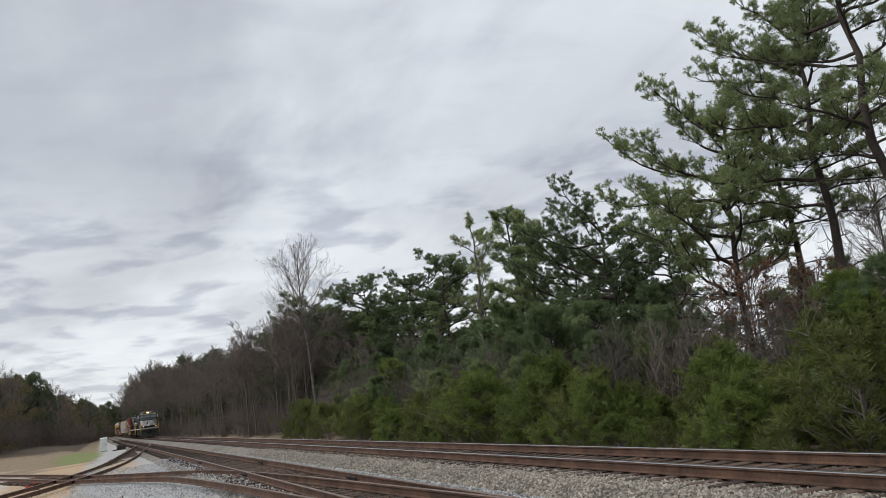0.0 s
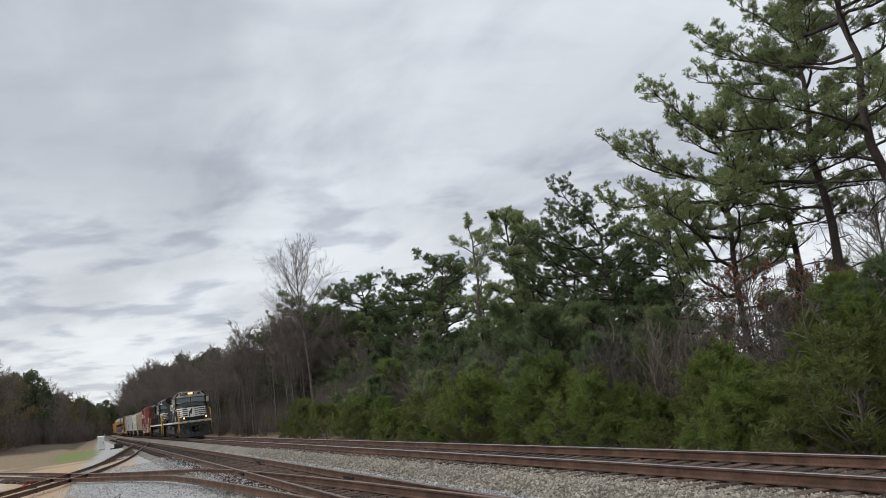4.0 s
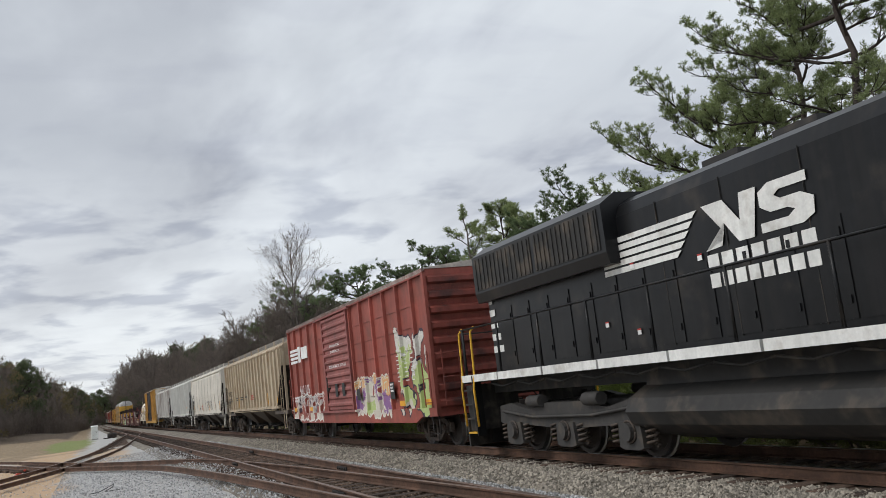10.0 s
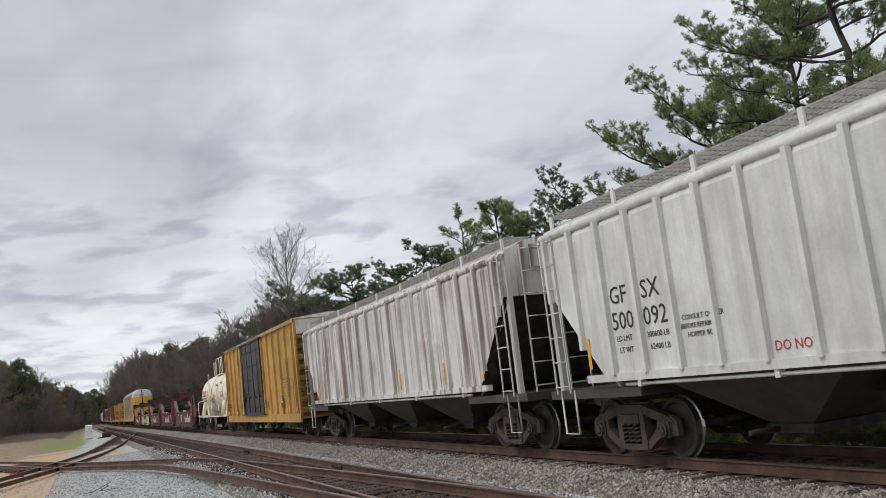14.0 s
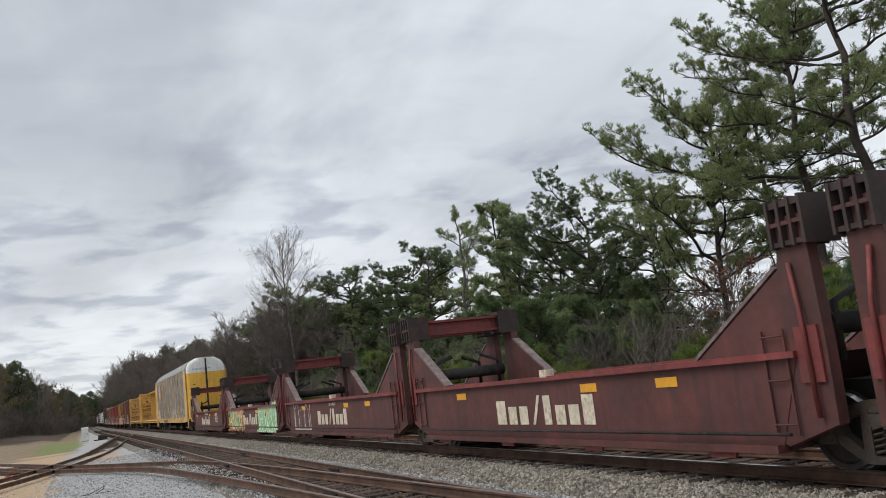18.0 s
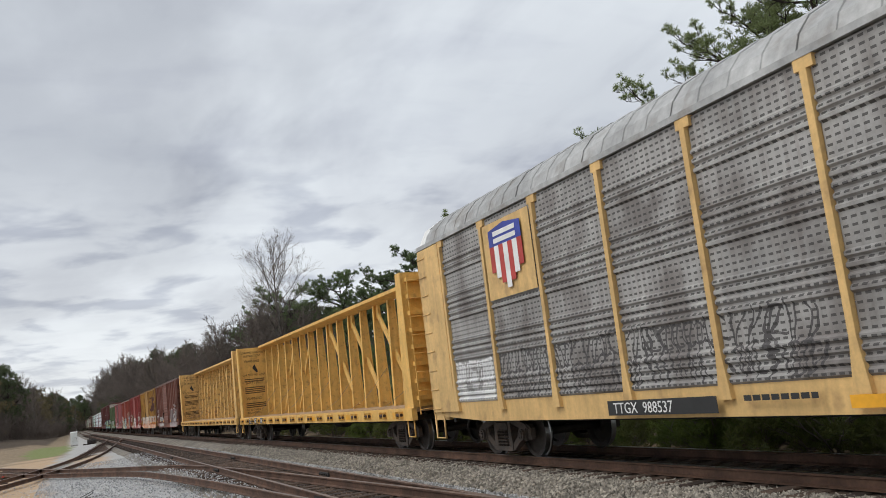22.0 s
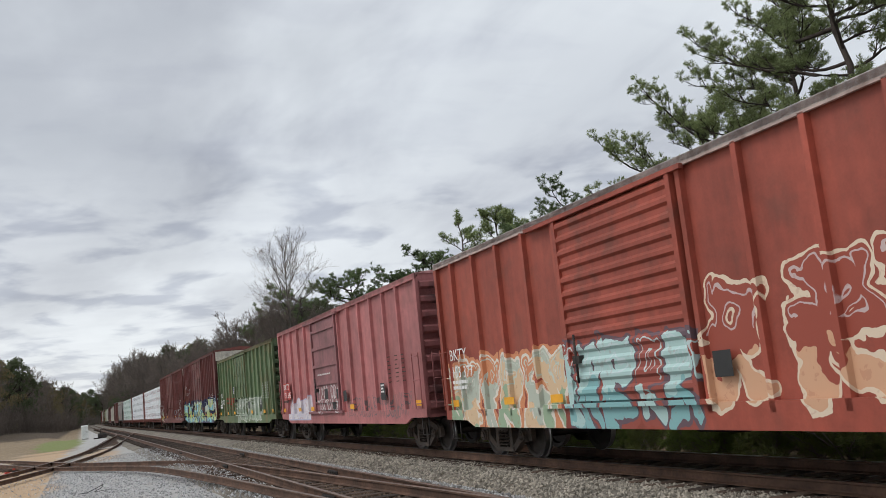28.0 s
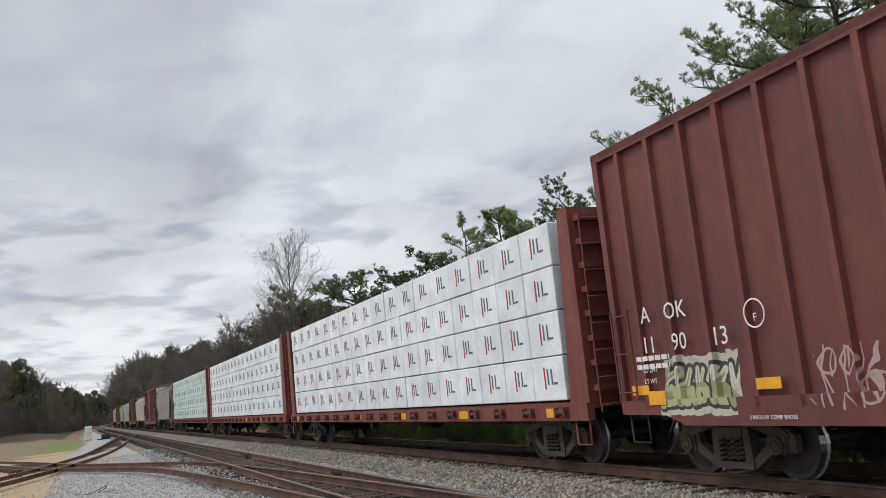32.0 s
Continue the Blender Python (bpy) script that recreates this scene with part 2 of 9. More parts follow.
def ground_material():
    m = bpy.data.materials.new("yard_ground")
    m.use_nodes = True
    nt = m.node_tree
    N, L = nt.nodes, nt.links
    b = N["Principled BSDF"]
    b.inputs["Roughness"].default_value = 0.95
    co = N.new("ShaderNodeTexCoord")
    sep = N.new("ShaderNodeSeparateXYZ")
    L.new(co.outputs["Object"], sep.inputs[0])

    def noise_(sc, det):
        n = N.new("ShaderNodeTexNoise")
        n.inputs["Scale"].default_value, n.inputs["Detail"].default_value = sc, det
        L.new(co.outputs["Object"], n.inputs["Vector"])
        return n.outputs["Fac"]

    def math_(op, a, c):
        k = N.new("ShaderNodeMath")
        k.operation = op
        for s, v in zip(k.inputs, (a, c)):
            if isinstance(v, (int, float)):
                s.default_value = v
            else:
                L.new(v, s)
        return k.outputs[0]

    def ranged(src, a, c, lo=0.0, hi=1.0):
        r = N.new("ShaderNodeMapRange")
        r.interpolation_type = "SMOOTHSTEP"
        for n, v in zip(("From Min", "From Max", "To Min", "To Max"), (a, c, lo, hi)):
            r.inputs[n].default_value = v
        L.new(src, r.inputs["Value"])
        return r.outputs[0]

    def mix(fac, a, c):
        k = N.new("ShaderNodeMix")
        k.data_type = "RGBA"
        L.new(fac, k.inputs[0])
        for s, v in ((k.inputs[6], a), (k.inputs[7], c)):
            if isinstance(v, tuple):
                s.default_value = (*v, 1)
            else:
                L.new(v, s)
        return k.outputs[2]

    n1, n2, n3 = noise_(0.25, 6), noise_(2.5, 6), noise_(25, 4)
    wob = math_("MULTIPLY", math_("SUBTRACT", n1, 0.5), 6.0)
    x = math_("ADD", sep.outputs["X"], wob)
    y = math_("ADD", sep.outputs["Y"], math_("MULTIPLY", wob, 3.0))
    gravel = mix(n3, (0.25, 0.245, 0.235), (0.49, 0.485, 0.475))
    gravel = mix(ranged(n2, 0.50, 0.8), gravel, (0.38, 0.35, 0.30))
    dirt = mix(n2, (0.36, 0.225, 0.125), (0.50, 0.36, 0.22))
    straw = mix(n2, (0.17, 0.125, 0.075), (0.26, 0.195, 0.12))
    grass = mix(n2, (0.115, 0.17, 0.035), (0.20, 0.23, 0.07))
    forest = mix(n2, (0.055, 0.04, 0.025), (0.11, 0.075, 0.045))
    # sandy dirt under the left-hand tracks, grassy bank behind them, leaf litter under the woods
    xs = math_("ADD", sep.outputs["X"], math_("MULTIPLY", math_("SUBTRACT", n1, 0.5), 2.4))
    ys = math_("ADD", sep.outputs["Y"], math_("MULTIPLY", math_("SUBTRACT", n1, 0.5), 40.0))
    sandy = ranged(xs, -0.7, -1.7)
    tongue = math_("MULTIPLY", math_("MULTIPLY", ranged(xs, -1.0, 0.4), ranged(xs, 2.6, 1.6)), math_("MULTIPLY", ranged(ys, 46, 52), ranged(ys, 74, 66)))
    col = mix(math_("MAXIMUM", sandy, math_("MULTIPLY", tongue, 0.8)), gravel, mix(ranged(n3, 0.52, 0.66, 0.0, 0.5), dirt, gravel))
    pale = math_("MULTIPLY", ranged(xs, -4.2, -5.2), ranged(ys, 82, 70))
    col = mix(math_("MULTIPLY", pale, 0.75), col, (0.46, 0.44, 0.41))
    bank = math_("MULTIPLY", ranged(ys, 70, 82), ranged(xs, 0.1, -0.9))
    col = mix(bank, col, mix(ranged(n2, 0.48, 0.85, 0.0, 0.7), straw, dirt))
    dxp, dyp = math_("DIVIDE", math_("SUBTRACT", xs, -2.2), 2.3), math_("DIVIDE", math_("SUBTRACT", ys, 103.0), 24.0)
    away = math_("ADD", math_("MULTIPLY", dxp, dxp), math_("MULTIPLY", dyp, dyp))
    col = mix(math_("MULTIPLY", ranged(away, 1.3, 0.5), 0.85), col, grass)
    col = mix(ranged(sep.outputs["X"], 12.6, 13.4), col, straw)
    col = mix(ranged(sep.outputs["X"], 14.0, 16.0), col, forest)
    col = mix(math_("MULTIPLY", ranged(ys, 128, 142), ranged(sep.outputs["X"], -2.6, -3.6)), col, forest)
    L.new(col, b.inputs["Base Color"])
    bn = N.new("ShaderNodeBump")
    bn.inputs["Strength"].default_value, bn.inputs["Distance"].default_value = 0.8, 0.03
    L.new(n3, bn.inputs["Height"])
    L.new(bn.outputs[0], b.inputs["Normal"])
    return m


def smooth_step(a, b, v):
    v = min(1.0, max(0.0, (v - a) / (b - a)))
    return v * v * (3 - 2 * v)


def ground_z(x, y):
    x = x - bend(y)
    z = -0.42 - 0.18 * smooth_step(3.0, -3.0, x)
    z -= 0.35 * smooth_step(11.8, 13.5, x) * smooth_step(18, 14, x)
    z += 0.35 * smooth_step(17, 26, x)
    bank = smooth_step(76, 100, y) * smooth_step(-0.6, -5.0, x)
    z += 0.75 * bank * (0.7 + 0.3 * math.sin(0.21 * x + 0.05 * y))
    z += 1.0 * smooth_step(110, 170, y) * smooth_step(-4, -14, x)
    z += 0.03 * noise.noise((x * 0.35, y * 0.35, 0.0))
    return z


def build_ground():
    xs = [-3000, -900, -300, -120, -60, -40] + [-30 + i for i in range(20)] + [-10 + 0.5 * i for i in range(78)] + [29 + 2 * i for i in range(11)] + [60, 90, 150, 300, 900, 3000]
    ys = [-3000, -900, -300, -100, -40, -20, -10] + [0.75 * i - 4 for i in range(90)] + [64 + 2 * i for i in range(70)] + [206 + 12 * i for i in range(30)] + [600, 900, 1500, 3000]
    verts = [(x, y, ground_z(x, y)) for y in ys for x in xs]
    n = len(xs)
    faces = [(j * n + i, j * n + i + 1, (j + 1) * n + i + 1, (j + 1) * n + i) for j in range(len(ys) - 1) for i in range(n - 1)]
    me = bpy.data.meshes.new("ground")
    me.from_pydata(verts, [], faces)
    me.materials.append(ground_material())
    me.polygons.foreach_set("use_smooth", [True] * len(faces))
    tagged(new("ground", me), "grey gravel yard with sandy dirt and a grassy bank", "ground", kind="structure")


build_ground()


# ---- tracks ----
def line_main(y):
    return Vector((TRACK_X + bend(y), y, 0.0))


def line_siding(y):
    return Vector((4.78 + bend(y), y, -0.05))


def through_knots(knots):
    """A smooth line through (y, x, z) knots."""
    ys = [k[0] for k in knots]

    def at(y):
        i = max(0, min(len(ys) - 2, next((j for j in range(len(ys) - 1) if y <= ys[j + 1]), len(ys) - 2)))
        p = [knots[max(0, i - 1)], knots[i], knots[i + 1], knots[min(len(knots) - 1, i + 2)]]
        t = (y - p[1][0]) / (p[2][0] - p[1][0])
        out = []
        for c in (1, 2):
            m1 = (p[2][c] - p[0][c]) / (p[2][0] - p[0][0]) * (p[2][0] - p[1][0])
            m2 = (p[3][c] - p[1][c]) / (p[3][0] - p[1][0]) * (p[2][0] - p[1][0])
            out.append((2 * t ** 3 - 3 * t * t + 1) * p[1][c] + (t ** 3 - 2 * t * t + t) * m1 + (-2 * t ** 3 + 3 * t * t) * p[2][c] + (t ** 3 - t * t) * m2)
        return Vector((out[0], y, out[1]))
    return at


line_spur = through_knots([(2, 4.78, -.05), (10, 4.78, -.05), (17, 4.3, -.05), (24, 3.7, -.06), (31, 2.95, -.1), (36, 2.0, -.18), (41, .6, -.26), (46, -1.0, -.3), (52, -2.6, -.3),
                           (60, -4.7, -.3), (70, -7.6, -.3), (85, -12.2, -.2), (110, -21, 0)])
line_cross = through_knots([(8, -13.5, -.3), (24, -8.2, -.3), (34, -4.9, -.3), (41, -2.95, -.3), (48, -1.35, -.3), (60, .55, -.3), (75, 2.1, -.2), (89, 3.3, -.1), (98, 4.0, -.06), (108, 4.1, -.06)])


def rail_mesh(line, side, y0, y1, step, head):
    """One rail: foot, web and head swept along a line. side: -1 towards the camera, 1 away."""
    prof = [(-.07, -.172), (.07, -.172), (.07, -.158), (.012, -.140), (.012, -.045), (.036, -.036), (.036, -.008), (.026, 0), (-.026, 0), (-.036, -.008), (-.036, -.036), (-.012, -.045), (-.012, -.140), (-.07, -.158)]
    n = max(2, int(abs(y1 - y0) / step))
    bm = B()
    rings = []
    for i in range(n + 1):
        y = y0 + (y1 - y0) * i / n
        c, d = line(y), (line(y + 0.5) - line(y - 0.5)).normalized()
        across = Vector((d.y, -d.x, 0)).normalized()
        base = c + across * (side * 0.755)
        rings.append([base + across * u + Vector((0, 0, w)) for u, w in prof])
    loft(bm, rings)
    for f in bm.faces:
        c = f.calc_center_median()
        if len(f.verts) == 4 and f.normal.z > -2:
            zs = [v.co.z for v in f.verts]
            top = line(c.y).z
            if min(zs) > top - 0.0095:
                f.material_index = 1
    return mesh_of(bm, "rail", [RAIL_RUST, head])


TIE = slab(-1.3, 1.3, -0.115, 0.115, -0.18, 0.0)
bmesh.ops.bevel(TIE, geom=TIE.edges[:], offset=0.012, segments=1, affect="EDGES")
TIE_MESH = mesh_of(TIE, "tie", TIE_WOOD)


def track(name, line, y0, y1, step, head, label, ties):
    top = tagged(new(name), label, "railway track", kind="structure")
    for side in (-1, 1):
        part("rail", rail_mesh(line, side, y0, y1, step, head), None, top)
    rnd = random.Random(len(name))
    for a, b, gap, long in ties:
        y = a
        bm = B() if long else None
        while y < b:
            c, d = line(y), (line(y + 0.5) - line(y - 0.5)).normalized()
            m = Matrix.Translation(c + Vector((rnd.uniform(-.06, .06), 0, -0.176 + rnd.uniform(-.012, .004)))) @ Matrix.Rotation(math.atan2(-d.x, d.y) + rnd.uniform(-.015, .015), 4, "Z")
            if long:
                q = [m @ Vector(p) for p in ((-1.3, -.115, 0), (1.3, -.115, 0), (1.3, .115, 0), (-1.3, .115, 0))]
                f = [bm.verts.new(p) for p in q] + [bm.verts.new(p + Vector((0, 0, -.1))) for p in q]
                for i in ((0, 1, 2, 3), (0, 4, 5, 1), (3, 2, 6, 7), (1, 5, 6, 2), (0, 3, 7, 4)):
                    bm.faces.new([f[k] for k in i])
            else:
                part("tie", TIE_MESH, None, top, m=m)
            y += gap * rnd.uniform(0.94, 1.06)
        if long:
            tagged(part("far_ties", bm, TIE_WOOD, top), kind="stuff")
    return top


main_track = track("main_track", line_main, -700, 700, 8, RAIL_STEEL, "polished main line rails on weathered wooden ties", [(3, 72, .53, False), (72, 300, .53, True)])
siding_track = track("siding_track", line_siding, -60, 420, 4, RAIL_DULL, "rusty siding rails on dark wooden ties", [(4, 40, .56, False), (40, 200, .56, True)])
spur_track = track("spur_track", line_spur, 9.5, 110, 1.5, RAIL_DULL, "rusty turnout rails curving off the siding", [(52, 60, .58, False)])
cross_track = track("crossing_track", line_cross, 8, 106, 1.5, RAIL_DULL, "rusty rails crossing the spur on a diamond", [(62, 96, .58, False)])


def ballast_bed(name, line, y0, y1, top, half, foot, drop, mat, label):
    """A ribbon of stone under a track with sloping shoulders."""
    bm = B()
    rings = []
    n = int((y1 - y0) / 4)
    for i in range(n + 1):
        y = y0 + (y1 - y0) * i / n
        c, d = line(y), (line(y + 0.5) - line(y - 0.5)).normalized()
        a = Vector((d.y, -d.x, 0)).normalized()
        rings.append([c + a * u + Vector((0, 0, w)) for u, w in ((-foot, top - drop), (-half, top), (half, top), (foot, top - drop))])
    loft(bm, rings, closed=False, caps=False)
    return tagged(new(name, mesh_of(bm, name, mat)), label, "ballast", kind="structure")


ballast_bed("main_ballast", line_main, -300, 640, -0.215, 1.75, 2.95, 0.42, BALLAST_TAN, "tan crushed-stone ballast under the main line")
ballast_bed("main_oily_bed", line_main, -300, 640, -0.210, 1.28, 1.32, 0.02, OILY_SHADE_BED, "oily brown ballast between the main line rails, darkened for shade under the train")
ballast_bed("siding_ballast", line_siding, -60, 420, -0.255, 1.6, 2.3, 0.3, BALLAST_TAN, "dirty ballast under the siding")


def scatter_stones(name, mat, count, where, size, label):
    """Loose stones, each a lopsided lump of its own, in one mesh."""
    rng = np.random.default_rng(len(name) * 7 + count)
    base = np.array([(1, 0, 0), (-1, 0, 0), (0, 1, 0), (0, -1, 0), (0, 0, 1), (0, 0, -1)], float)
    tris = np.array([(0, 2, 4), (2, 1, 4), (1, 3, 4), (3, 0, 4), (2, 0, 5), (1, 2, 5), (3, 1, 5), (0, 3, 5)])
    pos = where(rng, count)
    k = len(pos)
    s = rng.uniform(size[0], size[1], (k, 1, 1)) * rng.uniform(0.6, 1.25, (k, 6, 3))
    v = base[None] * s
    v += rng.normal(0, size[0] * 0.25, v.shape)
    ang = rng.uniform(0, 2 * math.pi, k)
    c, sn = np.cos(ang)[:, None], np.sin(ang)[:, None]
    tilt = rng.uniform(-0.9, 0.9, (k, 1))
    x, y, z = v[..., 0], v[..., 1], v[..., 2]
    y, z = y * np.cos(tilt) - z * np.sin(tilt), y * np.sin(tilt) + z * np.cos(tilt)
    x, y = x * c - y * sn, x * sn + y * c
    v = np.stack([x, y, z], -1) + pos[:, None, :]
    f = (tris[None] + (np.arange(k) * 6)[:, None, None]).reshape(-1, 3)
    me = bpy.data.meshes.new(name)
    me.from_pydata(v.reshape(-1, 3).tolist(), [], f.tolist())
    me.materials.append(mat)
    tagged(new(name, me), label, "gravel", kind="stuff")


def main_shoulder(rng, n):
    y = 6 + 40 * rng.power(1.0, n) ** 1.6
    u = rng.uniform(-2.9, -0.95, n)
    b = np.array([bend(a) for a in y])
    z = np.where(u < -1.75, -0.215 - (np.abs(u) - 1.75) / 1.2 * 0.42, -0.215)
    return np.stack([TRACK_X + b + u, y, z + 0.005], -1)


def between_rails(rng, n):
    y = 5 + 45 * rng.power(1.0, n) ** 1.6
    which = rng.random(n) < 0.5
    b = np.array([bend(a) for a in y])
    x = np.where(which, TRACK_X + rng.uniform(-0.65, 1.7, n), 4.78 + rng.uniform(-0.65, 0.65, n))
    return np.stack([x + b, y, np.where(which, -0.212, -0.25)], -1)


def siding_side(rng, n):
    y = 9 + 45 * rng.power(1.0, n) ** 1.6
    x = np.where(rng.random(n) < 0.08, rng.uniform(-4.5, -1.2, n), rng.uniform(-1.3, 3.9, n))
    x = np.where(rng.random(n) < 0.25, rng.uniform(5.6, 7.0, n), x)
    z = np.array([max(ground_z(a, b), -0.255 - max(0.0, abs(a - 4.78 - bend(b)) - 1.6) / 0.7 * 0.3) for a, b in zip(x, y)])
    return np.stack([x, y, z + 0.012], -1)


scatter_stones("ballast_stones", STONE_TAN, 26000, main_shoulder, (0.022, 0.042), "loose tan ballast stones on the shoulder")
scatter_stones("track_stones", STONE_DARK, 14000, between_rails, (0.018, 0.036), "loose stones between the rails")
scatter_stones("yard_gravel", STONE_GREY, 26000, siding_side, (0.016, 0.034), "pale grey gravel in the yard")

# ---- trees ----
BARK_PINE = material("pine_bark", (0.052, 0.040, 0.034), 0.95, vary=0.4, scale=3, bump=1.0, bump_scale=14)
BARK_GREY = material("grey_bark", (0.14, 0.122, 0.105), 0.95, vary=0.35, scale=3, bump=0.7, bump_scale=18)
TWIG = material("bare_twigs", (0.175, 0.143, 0.122), 0.95, vary=0.3, scale=0.6)


def leafy(name, colour, glow_through=0.3, spread=0.5):
    """Leaves and needles: light passes partly through, every blade and every tree differs a little."""
    m = bpy.data.materials.new(name)
    m.use_nodes = True
    nt = m.node_tree
    N, L = nt.nodes, nt.links
    b = N["Principled BSDF"]
    b.inputs["Roughness"].default_value, b.inputs["Specular IOR Level"].default_value = 0.6, 0.3
    geo, info, co = N.new("ShaderNodeNewGeometry"), N.new("ShaderNodeObjectInfo"), N.new("ShaderNodeTexCoord")
    nz = N.new("ShaderNodeTexNoise")
    nz.inputs["Scale"].default_value, nz.inputs["Detail"].default_value = 0.7, 3
    L.new(co.outputs["Object"], nz.inputs["Vector"])

    def math_node(op, p, q):
        k = N.new("ShaderNodeMath"); k.operation = op
        for sock, v in ((k.inputs[0], p), (k.inputs[1], q)):
            if isinstance(v, (int, float)):
                sock.default_value = v
            else:
                L.new(v, sock)
        return k.outputs[0]
    f = math_node("ADD", math_node("MULTIPLY", geo.outputs["Random Per Island"], 0.4), math_node("MULTIPLY", nz.outputs["Fac"], 0.6))
    f = math_node("ADD", f, math_node("MULTIPLY", info.outputs["Random"], 0.25))
    r = N.new("ShaderNodeValToRGB")
    lo = tuple(c * (1 - spread) for c in colour)
    hi = (colour[0] * (1 + spread * 1.1), colour[1] * (1 + spread * 0.9), colour[2] * (1 + spread * 0.7))
    r.color_ramp.elements[0].position, r.color_ramp.elements[0].color = 0.25, (*lo, 1)
    r.color_ramp.elements[1].position, r.color_ramp.elements[1].color = 1.0, (*hi, 1)
    L.new(f, r.inputs[0])
    L.new(r.outputs[0], b.inputs["Base Color"])
    tr = N.new("ShaderNodeBsdfTranslucent")
    L.new(r.outputs[0], tr.inputs["Color"])
    mx = N.new("ShaderNodeMixShader")
    mx.inputs[0].default_value = glow_through
    L.new(b.outputs[0], mx.inputs[1]); L.new(tr.outputs[0], mx.inputs[2])
    L.new(mx.outputs[0], N["Material Output"].inputs[0])
    return m


NEEDLE_DARK = leafy("dark_pine_needles", (0.140, 0.196, 0.096), 0.5)
NEEDLE = leafy("pine_needles", (0.240, 0.300, 0.145), 0.5)
NEEDLE_YOUNG = leafy("young_pine_needles", (0.152, 0.206, 0.055), 0.45)
SHRUB_OLIVE = leafy("olive_shrub_leaves", (0.135, 0.160, 0.050), 0.4)
LEAF_BROWN = leafy("dead_brown_leaves", (0.16, 0.075, 0.042), 0.3)
LEAF_FAR = leafy("far_evergreen_leaves", (0.100, 0.130, 0.068), 0.4)
LEAF_RUSSET = leafy("far_russet_leaves", (0.175, 0.150, 0.080), 0.4)


def blades(centres, per, length, width, rng, lift=0.35, outward=None):
    """Tufts of narrow leaves: per blades at every centre. Returns points, three a blade."""
    c = np.repeat(np.asarray(centres, float), per, 0)
    n = len(c)
    d = rng.normal(0, 1, (n, 3))
    d[:, 2] += lift
    if outward is not None:
        d += np.repeat(outward, per, 0)
    d /= np.linalg.norm(d, axis=1, keepdims=True)
    s = np.cross(d, rng.normal(0, 1, (n, 3)))
    s /= np.linalg.norm(s, axis=1, keepdims=True) + 1e-9
    ln = rng.uniform(0.6, 1.2, (n, 1)) * length
    w = rng.uniform(0.7, 1.3, (n, 1)) * width
    return np.stack([c - s * w, c + s * w, c + d * ln], 1).reshape(-1, 3)


def leaf_mesh(name, pts, mat):
    me = bpy.data.meshes.new(name)
    n = len(pts)
    me.vertices.add(n)
    me.vertices.foreach_set("co", np.asarray(pts, np.float32).ravel())
    me.loops.add(n)
    me.loops.foreach_set("vertex_index", np.arange(n, dtype=np.int32))
    me.polygons.add(n // 3)
    me.polygons.foreach_set("loop_start", np.arange(0, n, 3, dtype=np.int32))
    me.update(calc_edges=True)
    me.materials.append(mat)
    return me


class Wood:
    """Collects tapered branches in one mesh."""

    def __init__(self):
        self.v, self.f = [], []

    def limb(self, pts, r0, r1, n=5):
        base = len(self.v)
        k = len(pts)
        for i, p in enumerate(pts):
            a = Vector(pts[min(i + 1, k - 1)]) - Vector(pts[max(i - 1, 0)])
            a.normalize()
            s = a.orthogonal().normalized()
            u = a.cross(s)
            r = r0 + (r1 - r0) * (i / (k - 1))
            for j in range(n):
                th = 2 * math.pi * j / n
                q = Vector(p) + (s * math.cos(th) + u * math.sin(th)) * r
                self.v.append(tuple(q))
        for i in range(k - 1):
            for j in range(n):
                a, b = base + i * n + j, base + i * n + (j + 1) % n
                self.f.append((a, b, b + n, a + n))

    def mesh(self, name, mat):
        me = bpy.data.meshes.new(name)
        me.from_pydata(self.v, [], self.f)
        me.polygons.foreach_set("use_smooth", [True] * len(self.f))
        me.materials.append(mat)
        return me


def grown(start, d, length, steps, rnd, wander, rise):
    """A wandering line from start in the direction d."""
    p, d = Vector(start), Vector(d).normalized()
    out = [p.copy()]
    for _ in range(steps):
        d = (d + Vector((rnd.gauss(0, wander), rnd.gauss(0, wander), rnd.gauss(0, wander) + rise))).normalized()
        p = p + d * (length / steps)
        out.append(p.copy())
    return out


def needles(shoots, per, length, width, rng, along=0.14):
    """Bottle-brush shoots: shoots are (place, direction) pairs; per needles fan out along each. Returns points, three a needle."""
    a = np.array(shoots, float)
    p, d = np.repeat(a[:, :3], per, 0), np.repeat(a[:, 3:], per, 0)
    n = len(p)
    d = d / (np.linalg.norm(d, axis=1, keepdims=True) + 1e-9)
    out = np.cross(d, rng.normal(0, 1, (n, 3)))
    out /= np.linalg.norm(out, axis=1, keepdims=True) + 1e-9
    u = rng.random((n, 1))
    base = p + d * (u * along)
    nd = d * (0.35 + 0.7 * u) + out * (1.0 - 0.35 * u)
    nd[:, 2] -= 0.08
    nd /= np.linalg.norm(nd, axis=1, keepdims=True)
    s = np.cross(nd, rng.normal(0, 1, (n, 3)))
    s /= np.linalg.norm(s, axis=1, keepdims=True) + 1e-9
    ln = rng.uniform(0.7, 1.15, (n, 1)) * length
    w = rng.uniform(0.7, 1.3, (n, 1)) * width
    return np.stack([base - s * w, base + s * w, base + nd * ln], 1).reshape(-1, 3)


